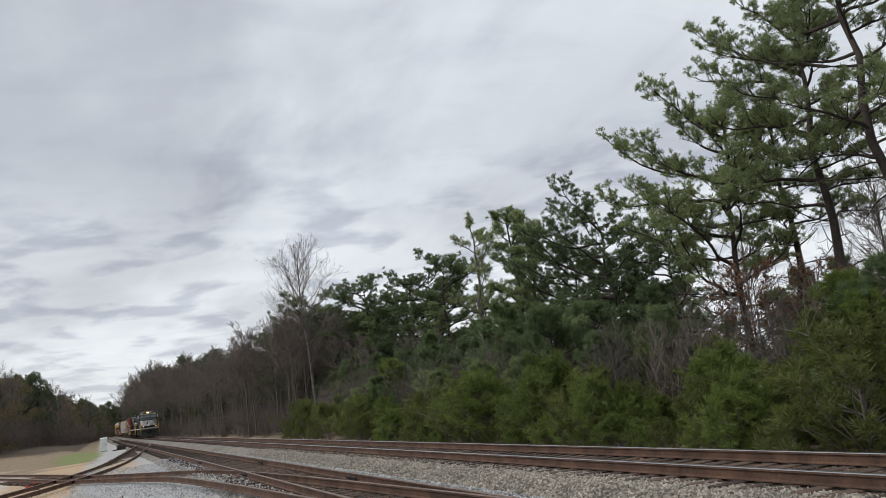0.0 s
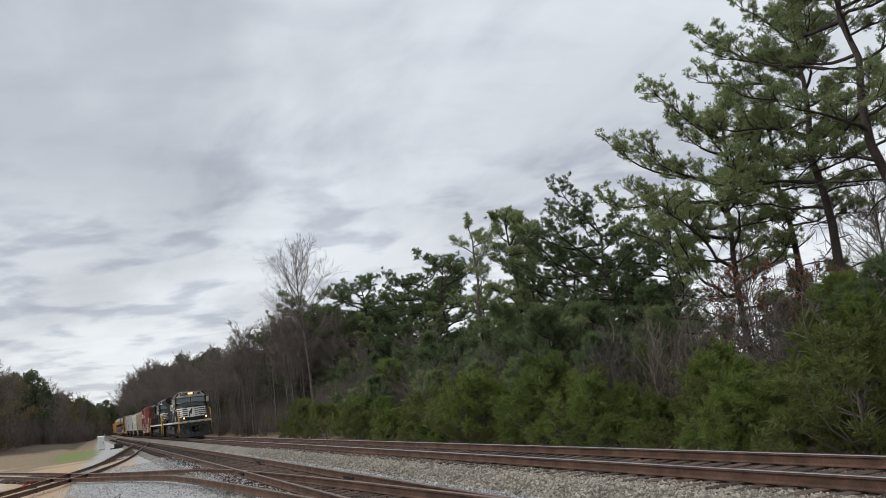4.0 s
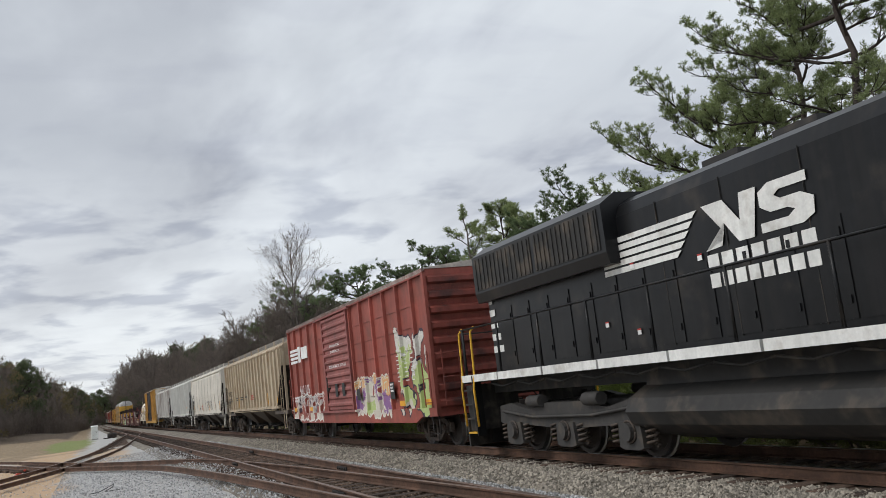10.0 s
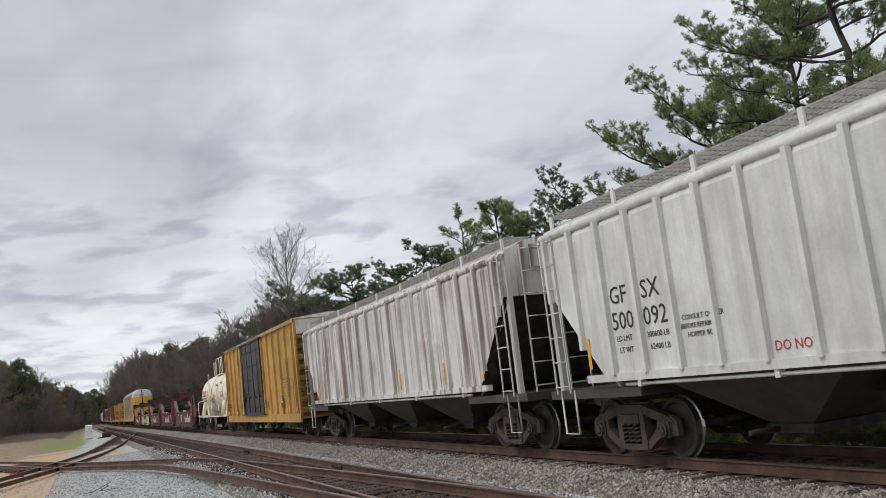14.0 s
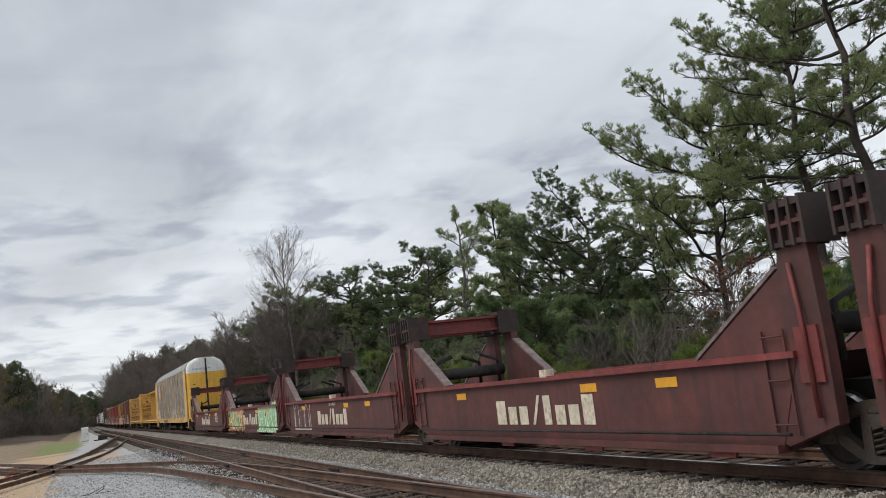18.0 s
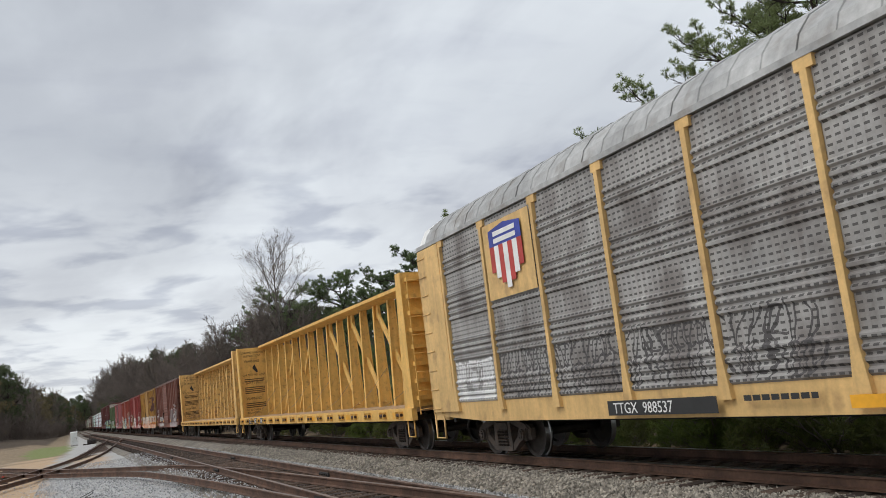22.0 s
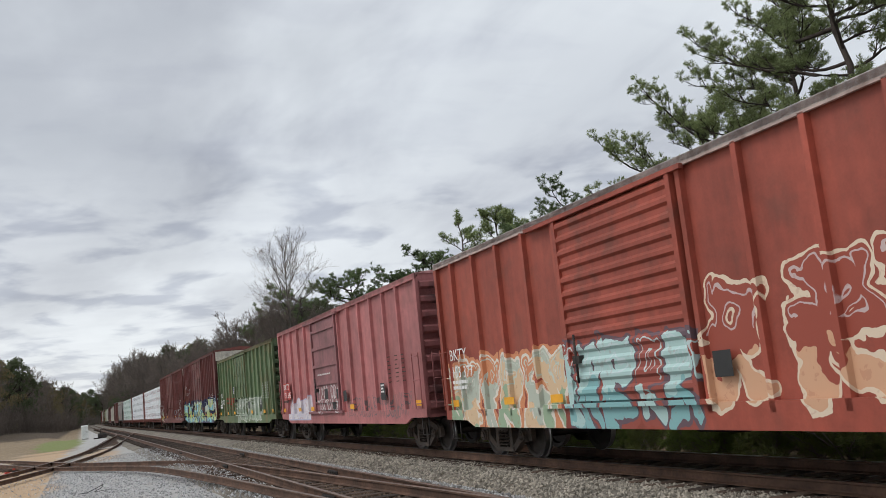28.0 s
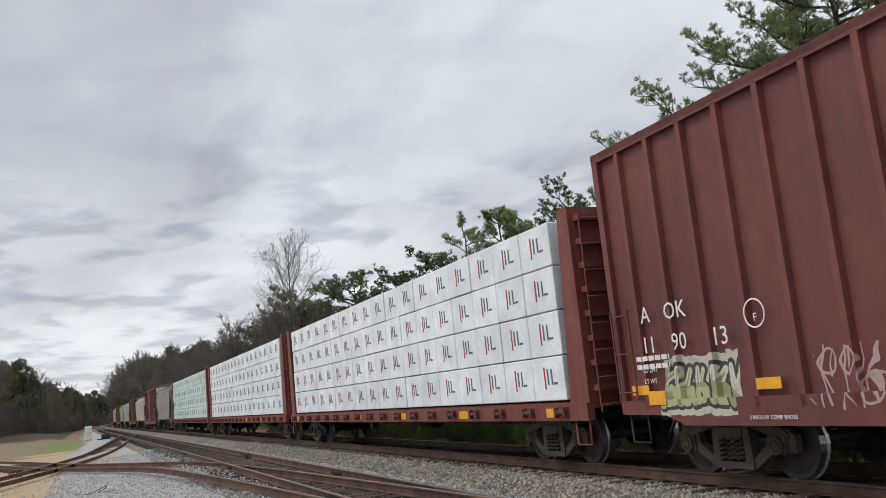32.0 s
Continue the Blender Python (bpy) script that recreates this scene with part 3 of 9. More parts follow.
def pine_shapes(seed, H, reach, bare, limbs, lean=(0, 0), side=(0, 0), rise=0.25, full=1.0, needle=0.135, width=0.011, per=13, flat=0.5, round_top=0.5, droop=0.0, stubs=9, lift=.5):
    """A grown pine: winding trunk, limbs with flat sprays of side branches, needle brushes on their outer part.
    side: the compass angle towards which the crown is wider, and how much; full: sprigs on a branch; flat: how level the sprays lie."""
    rnd, rng = random.Random(seed), np.random.default_rng(seed)
    w = Wood()
    trunk, p = [], Vector((0, 0, -0.6))
    for i in range(13):
        trunk.append(p.copy())
        p = p + Vector((lean[0] * H / 12 * (0.5 + i / 12) + rnd.gauss(0, .012) * H, lean[1] * H / 12 * (0.5 + i / 12) + rnd.gauss(0, .012) * H, (H + .6) / 12))
    w.limb(trunk, 0.0135 * H + 0.03, 0.03, 9)
    shoots = []

    def at(h):
        k = min(11, int(h * 12))
        return trunk[k].lerp(trunk[k + 1], h * 12 - k)

    def spray(q, d, size):
        """One sprig with its brushes of needles."""
        line = grown(q, d, size, 2, rnd, .22, .12)
        w.limb(line, 0.010, 0.005, 3)
        for k in range(4):
            c = line[2] + Vector((rnd.gauss(0, .035), rnd.gauss(0, .035), rnd.gauss(0, .03)))
            e = (line[2] - line[1]).normalized() * .7 + Vector((rnd.gauss(0, .75), rnd.gauss(0, .75), rnd.uniform(-.1, 1.0)))
            shoots.append((c.x, c.y, c.z, e.x, e.y, e.z))

    for i in range(limbs):
        h = bare + (0.97 - bare) * ((i + rnd.random() * .9) / limbs) ** 0.9
        rel = (h - bare) / (1 - bare)
        az = i * 2.4 + rnd.gauss(0, .45)
        ln = reach * rnd.uniform(.62, 1.12) * max(.2, (1 - rel ** 2.4 * round_top) * (1.0 - .4 * max(0.0, .22 - rel) / .22))
        ln *= max(.3, 1 + side[1] * math.cos(az - side[0]))
        el = rise * rnd.uniform(-.4, 1.5) + rel * lift - droop * (1 - rel)
        d = Vector((math.cos(az) * math.cos(el), math.sin(az) * math.cos(el), math.sin(el)))
        line = grown(at(h), d, ln, 8, rnd, 0.17, 0.035)
        w.limb(line, 0.016 + ln * 0.015, 0.012, 6)
        across = d.cross(Vector((0, 0, 1))).normalized()
        for j in range(2, 9):
            frac = j / 8
            if frac < .36 and rnd.random() < .5:
                continue
            for sgn in (-1, 1, 0):
                if rnd.random() < .22:
                    continue
                q = line[j - 1].lerp(line[j], rnd.random())
                dd = (line[j] - line[j - 1]).normalized() * .75 + across * (sgn * rnd.uniform(.5, 1.1)) + Vector((rnd.gauss(0, .2), rnd.gauss(0, .2), rnd.uniform(0, .7) * (1.15 - flat) + (.35 if not sgn else 0)))
                bl = max(.3, ln * rnd.uniform(.16, .34) * (1.25 - frac * .55))
                b = grown(q, dd, bl, 3, rnd, .22, .07)
                w.limb(b, 0.017, 0.007, 4)
                k = max(3, int(bl * 6.5 * full * rnd.uniform(.7, 1.25)))
                for _ in range(k):
                    f = rnd.uniform(.8, 3.0)
                    m = min(2, int(f))
                    spray(b[m].lerp(b[m + 1], f - m), dd + Vector((rnd.gauss(0, .7), rnd.gauss(0, .7), rnd.uniform(.05, .75))), rnd.uniform(.14, .34))
    # dead stubs and bare limbs below the crown
    for _ in range(stubs):
        h = rnd.uniform(bare * .4, bare * 1.15)
        az = rnd.uniform(0, 6.28)
        line = grown(at(h), (math.cos(az), math.sin(az), rnd.uniform(-.15, .35)), reach * rnd.uniform(.25, .85), 6, rnd, .24, 0)
        w.limb(line, 0.034, 0.006, 5)
        for j in (2, 3, 4, 5):
            w.limb(grown(line[j], (rnd.gauss(0, 1), rnd.gauss(0, 1), rnd.gauss(0, .6)), reach * .2, 3, rnd, .25, 0), 0.013, 0.004, 3)
    return w, needles(shoots, per, needle, width, rng)


def young_pine_shapes(seed, H, width, needle=0.20, thick=0.011, per=15, gap=.42, up=.55):
    """A young pine: whorls of rising branches, each set with upright brushes; light shows between the whorls."""
    rnd, rng = random.Random(seed), np.random.default_rng(seed)
    w = Wood()
    stem = grown((0, 0, -.3), (rnd.gauss(0, .04), rnd.gauss(0, .04), 1), H * .98 + .3, 7, rnd, 0.04, 0.1)
    w.limb(stem, 0.03 + H * .011, 0.012, 6)
    shoots = []
    z = .06
    while z < H - .15:
        k = min(6.99, (z + .3) / (H + .3) * 7)
        q = stem[int(k)].lerp(stem[int(k) + 1], k - int(k))
        rel = z / H
        n = rnd.randint(4, 6)
        for i in range(n):
            az = i * 6.283 / n + rnd.gauss(0, .5)
            ln = width * (1 - rel) ** .7 * rnd.uniform(.45, 1.35) + .15
            el = rnd.uniform(-.12, .35) + rel * up
            line = grown(q, (math.cos(az), math.sin(az), math.tan(el)), ln, 5, rnd, .13, .10)
            w.limb(line, 0.010 + ln * .008, 0.006, 4)
            twigs = [line]
            for j in (2, 3, 4):
                if ln > .4 and rnd.random() < .85:
                    t = grown(line[j], (math.cos(az) + rnd.gauss(0, .9), math.sin(az) + rnd.gauss(0, .9), rnd.uniform(.1, .9)), ln * rnd.uniform(.22, .45), 3, rnd, .15, .12)
                    w.limb(t, 0.009, 0.005, 3)
                    twigs.append(t)
            for t in twigs:
                for c, e0, k in ((t[-1], t[-1] - t[-2], 5), (t[-2].lerp(t[-1], .2), t[-1] - t[-2], 3)):
                    for _ in range(k):
                        e = e0.normalized() * .8 + Vector((rnd.gauss(0, .6), rnd.gauss(0, .6), rnd.uniform(0, 1.0)))
                        shoots.append((c.x + rnd.gauss(0, .03), c.y + rnd.gauss(0, .03), c.z + rnd.gauss(0, .03), e.x, e.y, e.z))
        z += gap * rnd.uniform(.7, 1.25) * (1.15 - .45 * rel)
    for e in range(6):
        shoots.append((stem[-1].x + rnd.gauss(0, .04), stem[-1].y + rnd.gauss(0, .04), stem[-1].z - .05 * e, rnd.gauss(0, .3), rnd.gauss(0, .3), 1))
    return w, needles(shoots, per, needle, thick, rng, .2)


def bare_shapes(seed, H, crown=0.4, width=0.26, limbs=22, angle=(.85, .3), twig=0.010, thick=0.0085, finest=4):
    """A leafless tree: one stem, rising limbs that shorten towards the top, an oval haze of fine twigs."""
    rnd = random.Random(seed)
    w, fine = Wood(), Wood()
    stem = grown((0, 0, -.4), (0, 0, 1), H * .90, 10, rnd, 0.02, 0.16)
    w.limb(stem, thick * H + .008 * min(H, 4), .0016 * H, 7)

    def off(d, a):
        s = d.orthogonal().normalized()
        th = rnd.uniform(0, 6.283)
        return d + (s * math.cos(th) + d.cross(s) * math.sin(th)) * a

    for i in range(limbs):
        rel = (i + rnd.random()) / limbs
        h = crown + (.98 - crown) * rel
        k = min(9.99, h * 10)
        q = stem[int(k)].lerp(stem[int(k) + 1], k - int(k))
        az = i * 2.4 + rnd.gauss(0, .4)
        an = angle[0] + (angle[1] - angle[0]) * rel
        ln = H * width * 1.5 * (1 - .62 * rel) * (.72 + .28 * min(1, rel / .25)) * rnd.uniform(.75, 1.15)
        a = grown(q, (math.cos(az) * an, math.sin(az) * an, 1), ln, 6, rnd, .09, .025)
        w.limb(a, .0010 * H + ln * .006, twig, 5)
        for _ in range(rnd.randint(7, 10)):
            k = rnd.uniform(1.2, 5.9)
            j = int(k)
            b = grown(a[j].lerp(a[j + 1], k - j), off((a[j + 1] - a[j]).normalized(), rnd.uniform(.4, .85)), ln * rnd.uniform(.22, .42), 4, rnd, .12, .06)
            fine.limb(b, twig * 1.7, twig, 3)
            for _ in range(rnd.randint(4, 6)):
                k = rnd.uniform(.8, 3.9)
                j = int(k)
                c = grown(b[j].lerp(b[j + 1], k - j), off((b[j + 1] - b[j]).normalized(), rnd.uniform(.35, .8)), ln * rnd.uniform(.10, .22), 2, rnd, .12, .06)
                fine.limb(c, twig, twig * .6, 3)
                for _ in range(finest):
                    k = rnd.uniform(.5, 1.95)
                    j = int(k)
                    fine.limb(grown(c[j].lerp(c[j + 1], k - j), off((c[j + 1] - c[j]).normalized(), rnd.uniform(.3, .7)), ln * rnd.uniform(.05, .11), 1, rnd, .1, .05), twig * .75, twig * .5, 3)
    return w, fine


def broad_shapes(seed, H, spread, low, leaf, per, gaps=0.35):
    """A full crown of small leaf clumps with an uneven outline and gaps."""
    rnd, rng = random.Random(seed), np.random.default_rng(seed)
    w = Wood()
    trunk = grown((0, 0, -.4), (0, 0, 1), H * .85, 6, rnd, 0.05, 0.05)
    w.limb(trunk, 0.014 * H + .05, 0.04, 6)
    lumps = []
    for i in range(54):
        h = low + (1 - low) * rnd.random()
        rel = (h - low) / (1 - low)
        r = spread * math.sqrt(max(0.05, 1 - (2 * rel - 0.85) ** 2)) * rnd.uniform(.4, 1)
        az = rnd.uniform(0, 2 * math.pi)
        c = Vector((math.cos(az) * r, math.sin(az) * r, h * H))
        t = trunk[min(5, int(h * 6))]
        w.limb([t, t.lerp(c, .5) + Vector((0, 0, -.2)), c], 0.03 + .004 * H, 0.012, 4)
        if rnd.random() > gaps * 0.3:
            lumps.append((c, spread * rnd.uniform(.16, .34)))
    tufts = []
    for c, r in lumps:
        n = int(per * (r / spread) ** 2 * 9)
        d = rng.normal(0, 1, (n, 3))
        d /= np.linalg.norm(d, axis=1, keepdims=True)
        d[:, 2] *= 0.6
        tufts += (np.array(c) + d * r * rng.uniform(.55, 1.1, (n, 1))).tolist()
    return w, blades(tufts, 6, leaf, leaf * 0.18, rng, 0.3)


def brush_shapes(seed, H, width, stems):
    """Leafless undergrowth: many thin stems from the ground."""
    rnd = random.Random(seed)
    w = Wood()
    for _ in range(stems):
        a, r = rnd.uniform(0, 6.3), width * 0.5 * rnd.random()
        line = grown((math.cos(a) * r, math.sin(a) * r, -.2), (rnd.gauss(0, .3), rnd.gauss(0, .3), 1), H * rnd.uniform(.5, 1.05), 4, rnd, .12, .05)
        w.limb(line, 0.022, 0.008, 3)
        for _ in range(7):
            i = rnd.randint(1, 3)
            b = grown(line[i].lerp(line[i + 1], rnd.random()), (rnd.gauss(0, .8), rnd.gauss(0, .8), .8), H * rnd.uniform(.15, .35), 3, rnd, .15, .05)
            w.limb(b, 0.011, 0.005, 3)
            for _ in range(2):
                w.limb(grown(b[rnd.randint(1, 2)], (rnd.gauss(0, .8), rnd.gauss(0, .8), .7), H * rnd.uniform(.06, .16), 2, rnd, .15, .05), 0.007, 0.004, 3)
    return w


KINDS = {}


def kind(name, wood, wood_mat, leaves=None, leaf_mat=None):
    if isinstance(wood, tuple):
        KINDS[name] = (wood[0].mesh(name + "_wood", wood_mat), wood[1].mesh(name + "_twigs", leaf_mat or wood_mat))
    else:
        KINDS[name] = (wood.mesh(name + "_wood", wood_mat), leaf_mesh(name + "_leaves", leaves, leaf_mat) if leaves is not None else None)


TALL = {}


def tall_of(which):
    """How high a kind stands as grown."""
    if which not in TALL:
        TALL[which] = max(max(v.co.z for v in me.vertices) for me in KINDS[which] if me is not None)
    return TALL[which]


def plant(which, name, x, y, s, turn, label, category="tree", group="", tilt=(0, 0), sz=1.0, height=None):
    """Sets one tree at x, y on the ground, s times its grown size or to a given height."""
    wood, leaves = KINDS[which]
    if height:
        s = height / tall_of(which)
    top = new(name)
    top.matrix_basis = pose(x, y, ground_z(x, y), tilt[0], tilt[1], turn) @ Matrix.Diagonal((s, s, s * sz, 1))
    tagged(top, label, category, group)
    part("trunk" if category == "tree" else "brushwood", wood, None, top)
    if leaves is not None:
        part("crown" if category == "tree" else "foliage", leaves, None, top)
    return top


LEFT = radians(140)
# height, reach, bare share, limbs, lean, wider towards, full
for i, (H_, re_, ba_, li_, le_, si_, fu_) in enumerate(((12.4, 5.6, .34, 30, (.01, .0), (LEFT, .42), 1.4), (12.0, 2.7, .46, 16, (0, -.02), (LEFT, .1), 1.1),
                                                        (15.4, 3.7, .42, 29, (-.01, .02), (LEFT, .25), 1.4), (15.8, 4.0, .42, 26, (.02, .02), (LEFT, .1), 1.35))):
    w_, l_ = pine_shapes(11 + i, H_, re_, ba_, li_, le_, si_, full=fu_, stubs=14, flat=.68, rise=.18, lift=.36, round_top=(.76, .6, .62, .62)[i])
    kind(f"pine{i}", w_, BARK_PINE, l_, NEEDLE)
for i in range(3):
    w_, l_ = pine_shapes(31 + i, 12.4, (6.0, 5.2, 4.9)[i], (.10, .18, .22)[i], (36, 32, 30)[i], side=(LEFT, (.35, .1, 0)[i]), full=.95, needle=0.19, width=.017, per=11, round_top=(.3, .42, .45)[i], rise=.10, stubs=5, flat=.85, lift=.25)
    kind(f"dark_pine{i}", w_, BARK_PINE, l_, NEEDLE_DARK)
w_, l_ = pine_shapes(44, 12.6, 2.9, 0.24, 22, needle=.19, width=.014, per=10, full=.8, rise=.5, round_top=.7)
kind("thin_pine", w_, BARK_PINE, l_, NEEDLE)
w_, l_ = pine_shapes(47, 12.6, 3.0, 0.30, 15, needle=.18, width=.013, per=7, full=.4, rise=.4, round_top=.7)
kind("sparse_pine", w_, BARK_GREY, l_, NEEDLE)
for i in range(4):
    w_, l_ = young_pine_shapes(51 + i, (4.6, 4.2, 3.4, 4.6)[i], (1.9, 1.7, 1.6, 2.2)[i], gap=(.40, .44, .34, .42)[i])
    kind(f"young{i}", w_, BARK_PINE, l_, (NEEDLE_YOUNG, NEEDLE, NEEDLE_YOUNG, NEEDLE_DARK)[i])
w_, l_ = young_pine_shapes(58, 6.0, 2.7, .24, .018, 11, .5, .4)
kind("shade_pine", w_, BARK_PINE, l_, NEEDLE_DARK)
for i in range(2):
    w_, l_ = young_pine_shapes(61 + i, 1.7, 1.35, .14, .011, 12, .24, .9)
    kind(f"shrub{i}", w_, TWIG, l_, (SHRUB_OLIVE, NEEDLE_YOUNG)[i])
w_, f_ = bare_shapes(65, 5.5, .2, .34, 16, (1.3, .6), twig=.006, thick=.007, finest=2)
g_ = np.random.default_rng(65)
l_ = blades(np.array(f_.v)[g_.choice(len(f_.v), 1500)], 2, .10, .028, g_, -.3)
w_.f += [tuple(i + len(w_.v) for i in q) for q in f_.f]
w_.v += f_.v
kind("brown_oak", w_, BARK_GREY, l_, LEAF_BROWN)
kind("bare0", bare_shapes(71, 18, .44, .25, 30, (1.0, .35), twig=.0055), BARK_GREY, None, TWIG)
for i in (1, 2, 3):
    kind(f"bare{i}", bare_shapes(71 + i, 14, (.30, .36, .42)[i - 1], (.30, .27, .24)[i - 1], 17, (.9, .4), twig=.013, thick=.0075, finest=3), BARK_GREY, None, TWIG)
kind("bare_shrub", bare_shapes(78, 3.6, .06, .36, 14, (.9, .5), twig=.005, thick=.006), BARK_GREY)
for i in range(2):
    kind(f"brush{i}", brush_shapes(81 + i, 3.6, 2.6, 26), TWIG)
for i in range(2):
    w_, l_ = broad_shapes(91 + i, 13, 4.0, 0.04, 0.34, 70)
    kind(f"far_green{i}", w_, BARK_PINE, l_, LEAF_FAR)
w_, l_ = broad_shapes(95, 11, 3.6, 0.03, 0.34, 40, 0.6)
kind("far_olive", w_, TWIG, l_, LEAF_RUSSET)


def edge_height(y):
    """How tall the wood stands along the line."""
    return 12.2 + 8.4 * smooth_step(105, 300, y) + .5 * math.sin(y * .21) + .5 * math.sin(y * .083 + 1)


def plant_all():
    rnd = random.Random(5)
    T = rnd.uniform
    # the tall pines nearest the camera
    tall = "tall pine with a bare lower trunk and clumped green needles"
    for which, x, y, turn, H in (("pine0", 22.4, 25.6, 0, 13.1), ("pine1", 24.6, 24.8, 20, 12.4), ("pine2", 22.6, 20.9, 0, 15.4), ("pine3", 21.6, 17.7, 0, 15.6),
                                 ("pine1", 23.6, 15.0, 250, 14.0)):
        plant(which, "pine_tree", x, y, 1, turn, tall, group="tall pines", height=H)
    dark = "dense dark green pine at the edge of the woods"
    for which, x, y, turn, H in (("dark_pine0", 24, 36.0, 0, 11.4), ("dark_pine1", 26.5, 35.0, 70, 9.6), ("dark_pine0", 25.4, 41.4, 10, 10.2), ("dark_pine2", 26, 66.7, 130, 13.6), ("dark_pine1", 27, 71.5, 10, 13.2), ("dark_pine0", 26, 75.5, 200, 13.4),
                                 ("dark_pine2", 26, 84.5, 20, 14.6), ("dark_pine1", 29, 92, 300, 13.0), ("dark_pine1", 22, 93.5, 50, 15.0), ("dark_pine2", 20.5, 99, 150, 14.0), ("dark_pine0", 24.5, 103, 90, 13.6), ("dark_pine1", 31, 47, 10, 8.6),
                                 ("dark_pine2", 21.5, 107, 20, 12.6), ("dark_pine1", 22, 116, 20, 12.4)):
        plant(which, "dark_pine_tree", x, y, 1, turn, dark, group="dark pines", height=H)
    plant("sparse_pine", "slender_pine_tree", 26, 55.7, 1, 40, "slender pine with a sparse half-bare crown", group="slender pines", height=14.2)
    for x, y, turn, H in ((25, 48.6, 160, 12.7), (25, 46.2, 90, 12.1), (27, 52, 10, 9.5), (27.5, 60, 10, 9.5), (24.0, 60.5, 70, 8.5), (24, 78.5, 100, 10)):
        plant("thin_pine", "slender_pine_tree", x, y, 1, turn, "slender pine with an open columnar crown", group="slender pines", height=H)
    # young pines and shrubs beside the line
    young = "bushy young pine beside the tracks"
    for which, x, y, turn, H in (("young0", 17.0, 53.0, 0, 4.7), ("young1", 17.5, 47.5, 90, 3.5), ("young3", 16.8, 30.3, 40, 5.1), ("young1", 18.2, 31.6, 10, 4.6), ("young3", 17.4, 28.2, 70, 3.6), ("young0", 15.6, 19.9, 20, 2.4),
                                 ("young2", 15.0, 21.4, 200, 1.5), ("young2", 15.2, 22.3, 20, 1.2), ("young0", 16.2, 15.9, 300, 4.0), ("young3", 16.8, 14.9, 120, 4.1), ("young0", 16.0, 14.2, 30, 3.4), ("young2", 15.2, 16.4, 0, 1.9), ("young1", 15.1, 14.9, 77, 2.2),
                                 ("young2", 15.3, 34.8, 17, 2.6), ("young0", 15.7, 36.2, 0, 2.0), ("young1", 20.5, 28.6, 50, 4.4), ("young0", 17.8, 60, 80, 3.2), ("young1", 17.5, 68, 10, 3.0), ("young3", 17.0, 12.4, 60, 4.4), ("young2", 15.0, 12.8, 60, 2.0),
                                 ("young3", 20.2, 33.5, 60, 5.2), ("young3", 21.0, 38.5, 160, 5.6), ("young1", 18.6, 41.5, 60, 3.4)):
        plant(which, "young_pine", x, y, 1, turn, young, group="young pines", height=H)
    y = 11.0
    while y < 70:
        plant(f"shrub{rnd.randint(0, 1)}", "shrub", T(13.0, 15.6), y, rnd.choice((.5, .65, .85, 1.1, 1.35)) * T(.85, 1.1), T(0, 360), "low olive and yellow-green shrub", "shrub", "shrubs")
        if y < 45:
            plant(f"shrub{rnd.randint(0, 1)}", "shrub", T(12.9, 13.8), y + .4, T(.32, .55), T(0, 360), "low olive and yellow-green shrub", "shrub", "shrubs")
        y += T(.45, 1.1) * (1 + y / 60)
    for x, y, H in ((15.9, 25.0, 3.7), (16.4, 26.2, 3.2), (16.0, 40, 2.4), (16.5, 57, 3.2), (17.5, 13.6, 4.2), (17.0, 18.6, 3.6)):
        plant("bare_shrub", "leafless_shrub", x, y, 1, T(0, 360), "grey leafless shrub with fine spreading twigs", "shrub", "leafless shrubs", height=H)
    y = 12.0
    while y < 125:
        plant(f"brush{rnd.randint(0, 1)}", "bare_brush", T(17.0, 20), y, T(.8, 1.3), T(0, 360), "tangle of leafless brown undergrowth", "bush", "undergrowth")
        y += T(1.0, 2.2)
    y = 12.0
    while y < 130:
        plant("shade_pine", "understorey_pine", T(19.5, 23), y, 1, T(0, 360), "young pine in the shade of the tall ones", group="understorey pines", height=T(2.8, 4.2) if y < 27 else T(4.2, 6.4))
        plant("shade_pine", "understorey_pine", T(25, 36), y + 1, 1, T(0, 360), "young pine in the shade of the tall ones", group="understorey pines", height=T(3.4, 4.4) if y < 30 else T(5.0, 7.5))
        if y < 64:
            plant(f"young{rnd.choice((1, 3, 0))}", "young_pine", T(15.8, 18.2), y + 1, 1, T(0, 360), young, group="young pines", height=T(1.8, 2.8) if y < 26 else T(2.2, 3.8))
        y += T(2.0, 3.4)
    plant("brown_oak", "oak_sapling", 18.6, 20.9, 1, 0, "small oak that kept its dead brown leaves", height=5.0)
    plant("brown_oak", "oak_sapling", 19.6, 19.6, 1, 130, "small oak that kept its dead brown leaves", height=4.6)
    # the leafless trees
    plant("bare0", "bare_tree", 19.0, 82.0, 1, 15, "tall leafless tree with a rounded twiggy crown", group="leafless trees", height=19.2)
    for x, y, H in ((26.5, 30, 8), (25.5, 22, 8.5), (24.5, 18.5, 8), (22, 57, 6.5), (23, 63, 7), (24, 70, 7), (21.5, 74, 8), (21, 79, 9), (20, 86, 10.5), (19, 90, 10), (28, 24, 7.5), (21, 69, 6.5)):
        plant(f"bare{rnd.randint(1, 3)}", "bare_tree", x, y, 1, T(0, 360), "small leafless tree among the pines", group="leafless trees", height=H)
    y = 84.0
    wall = "leafless grey-brown tree in the wood's edge"
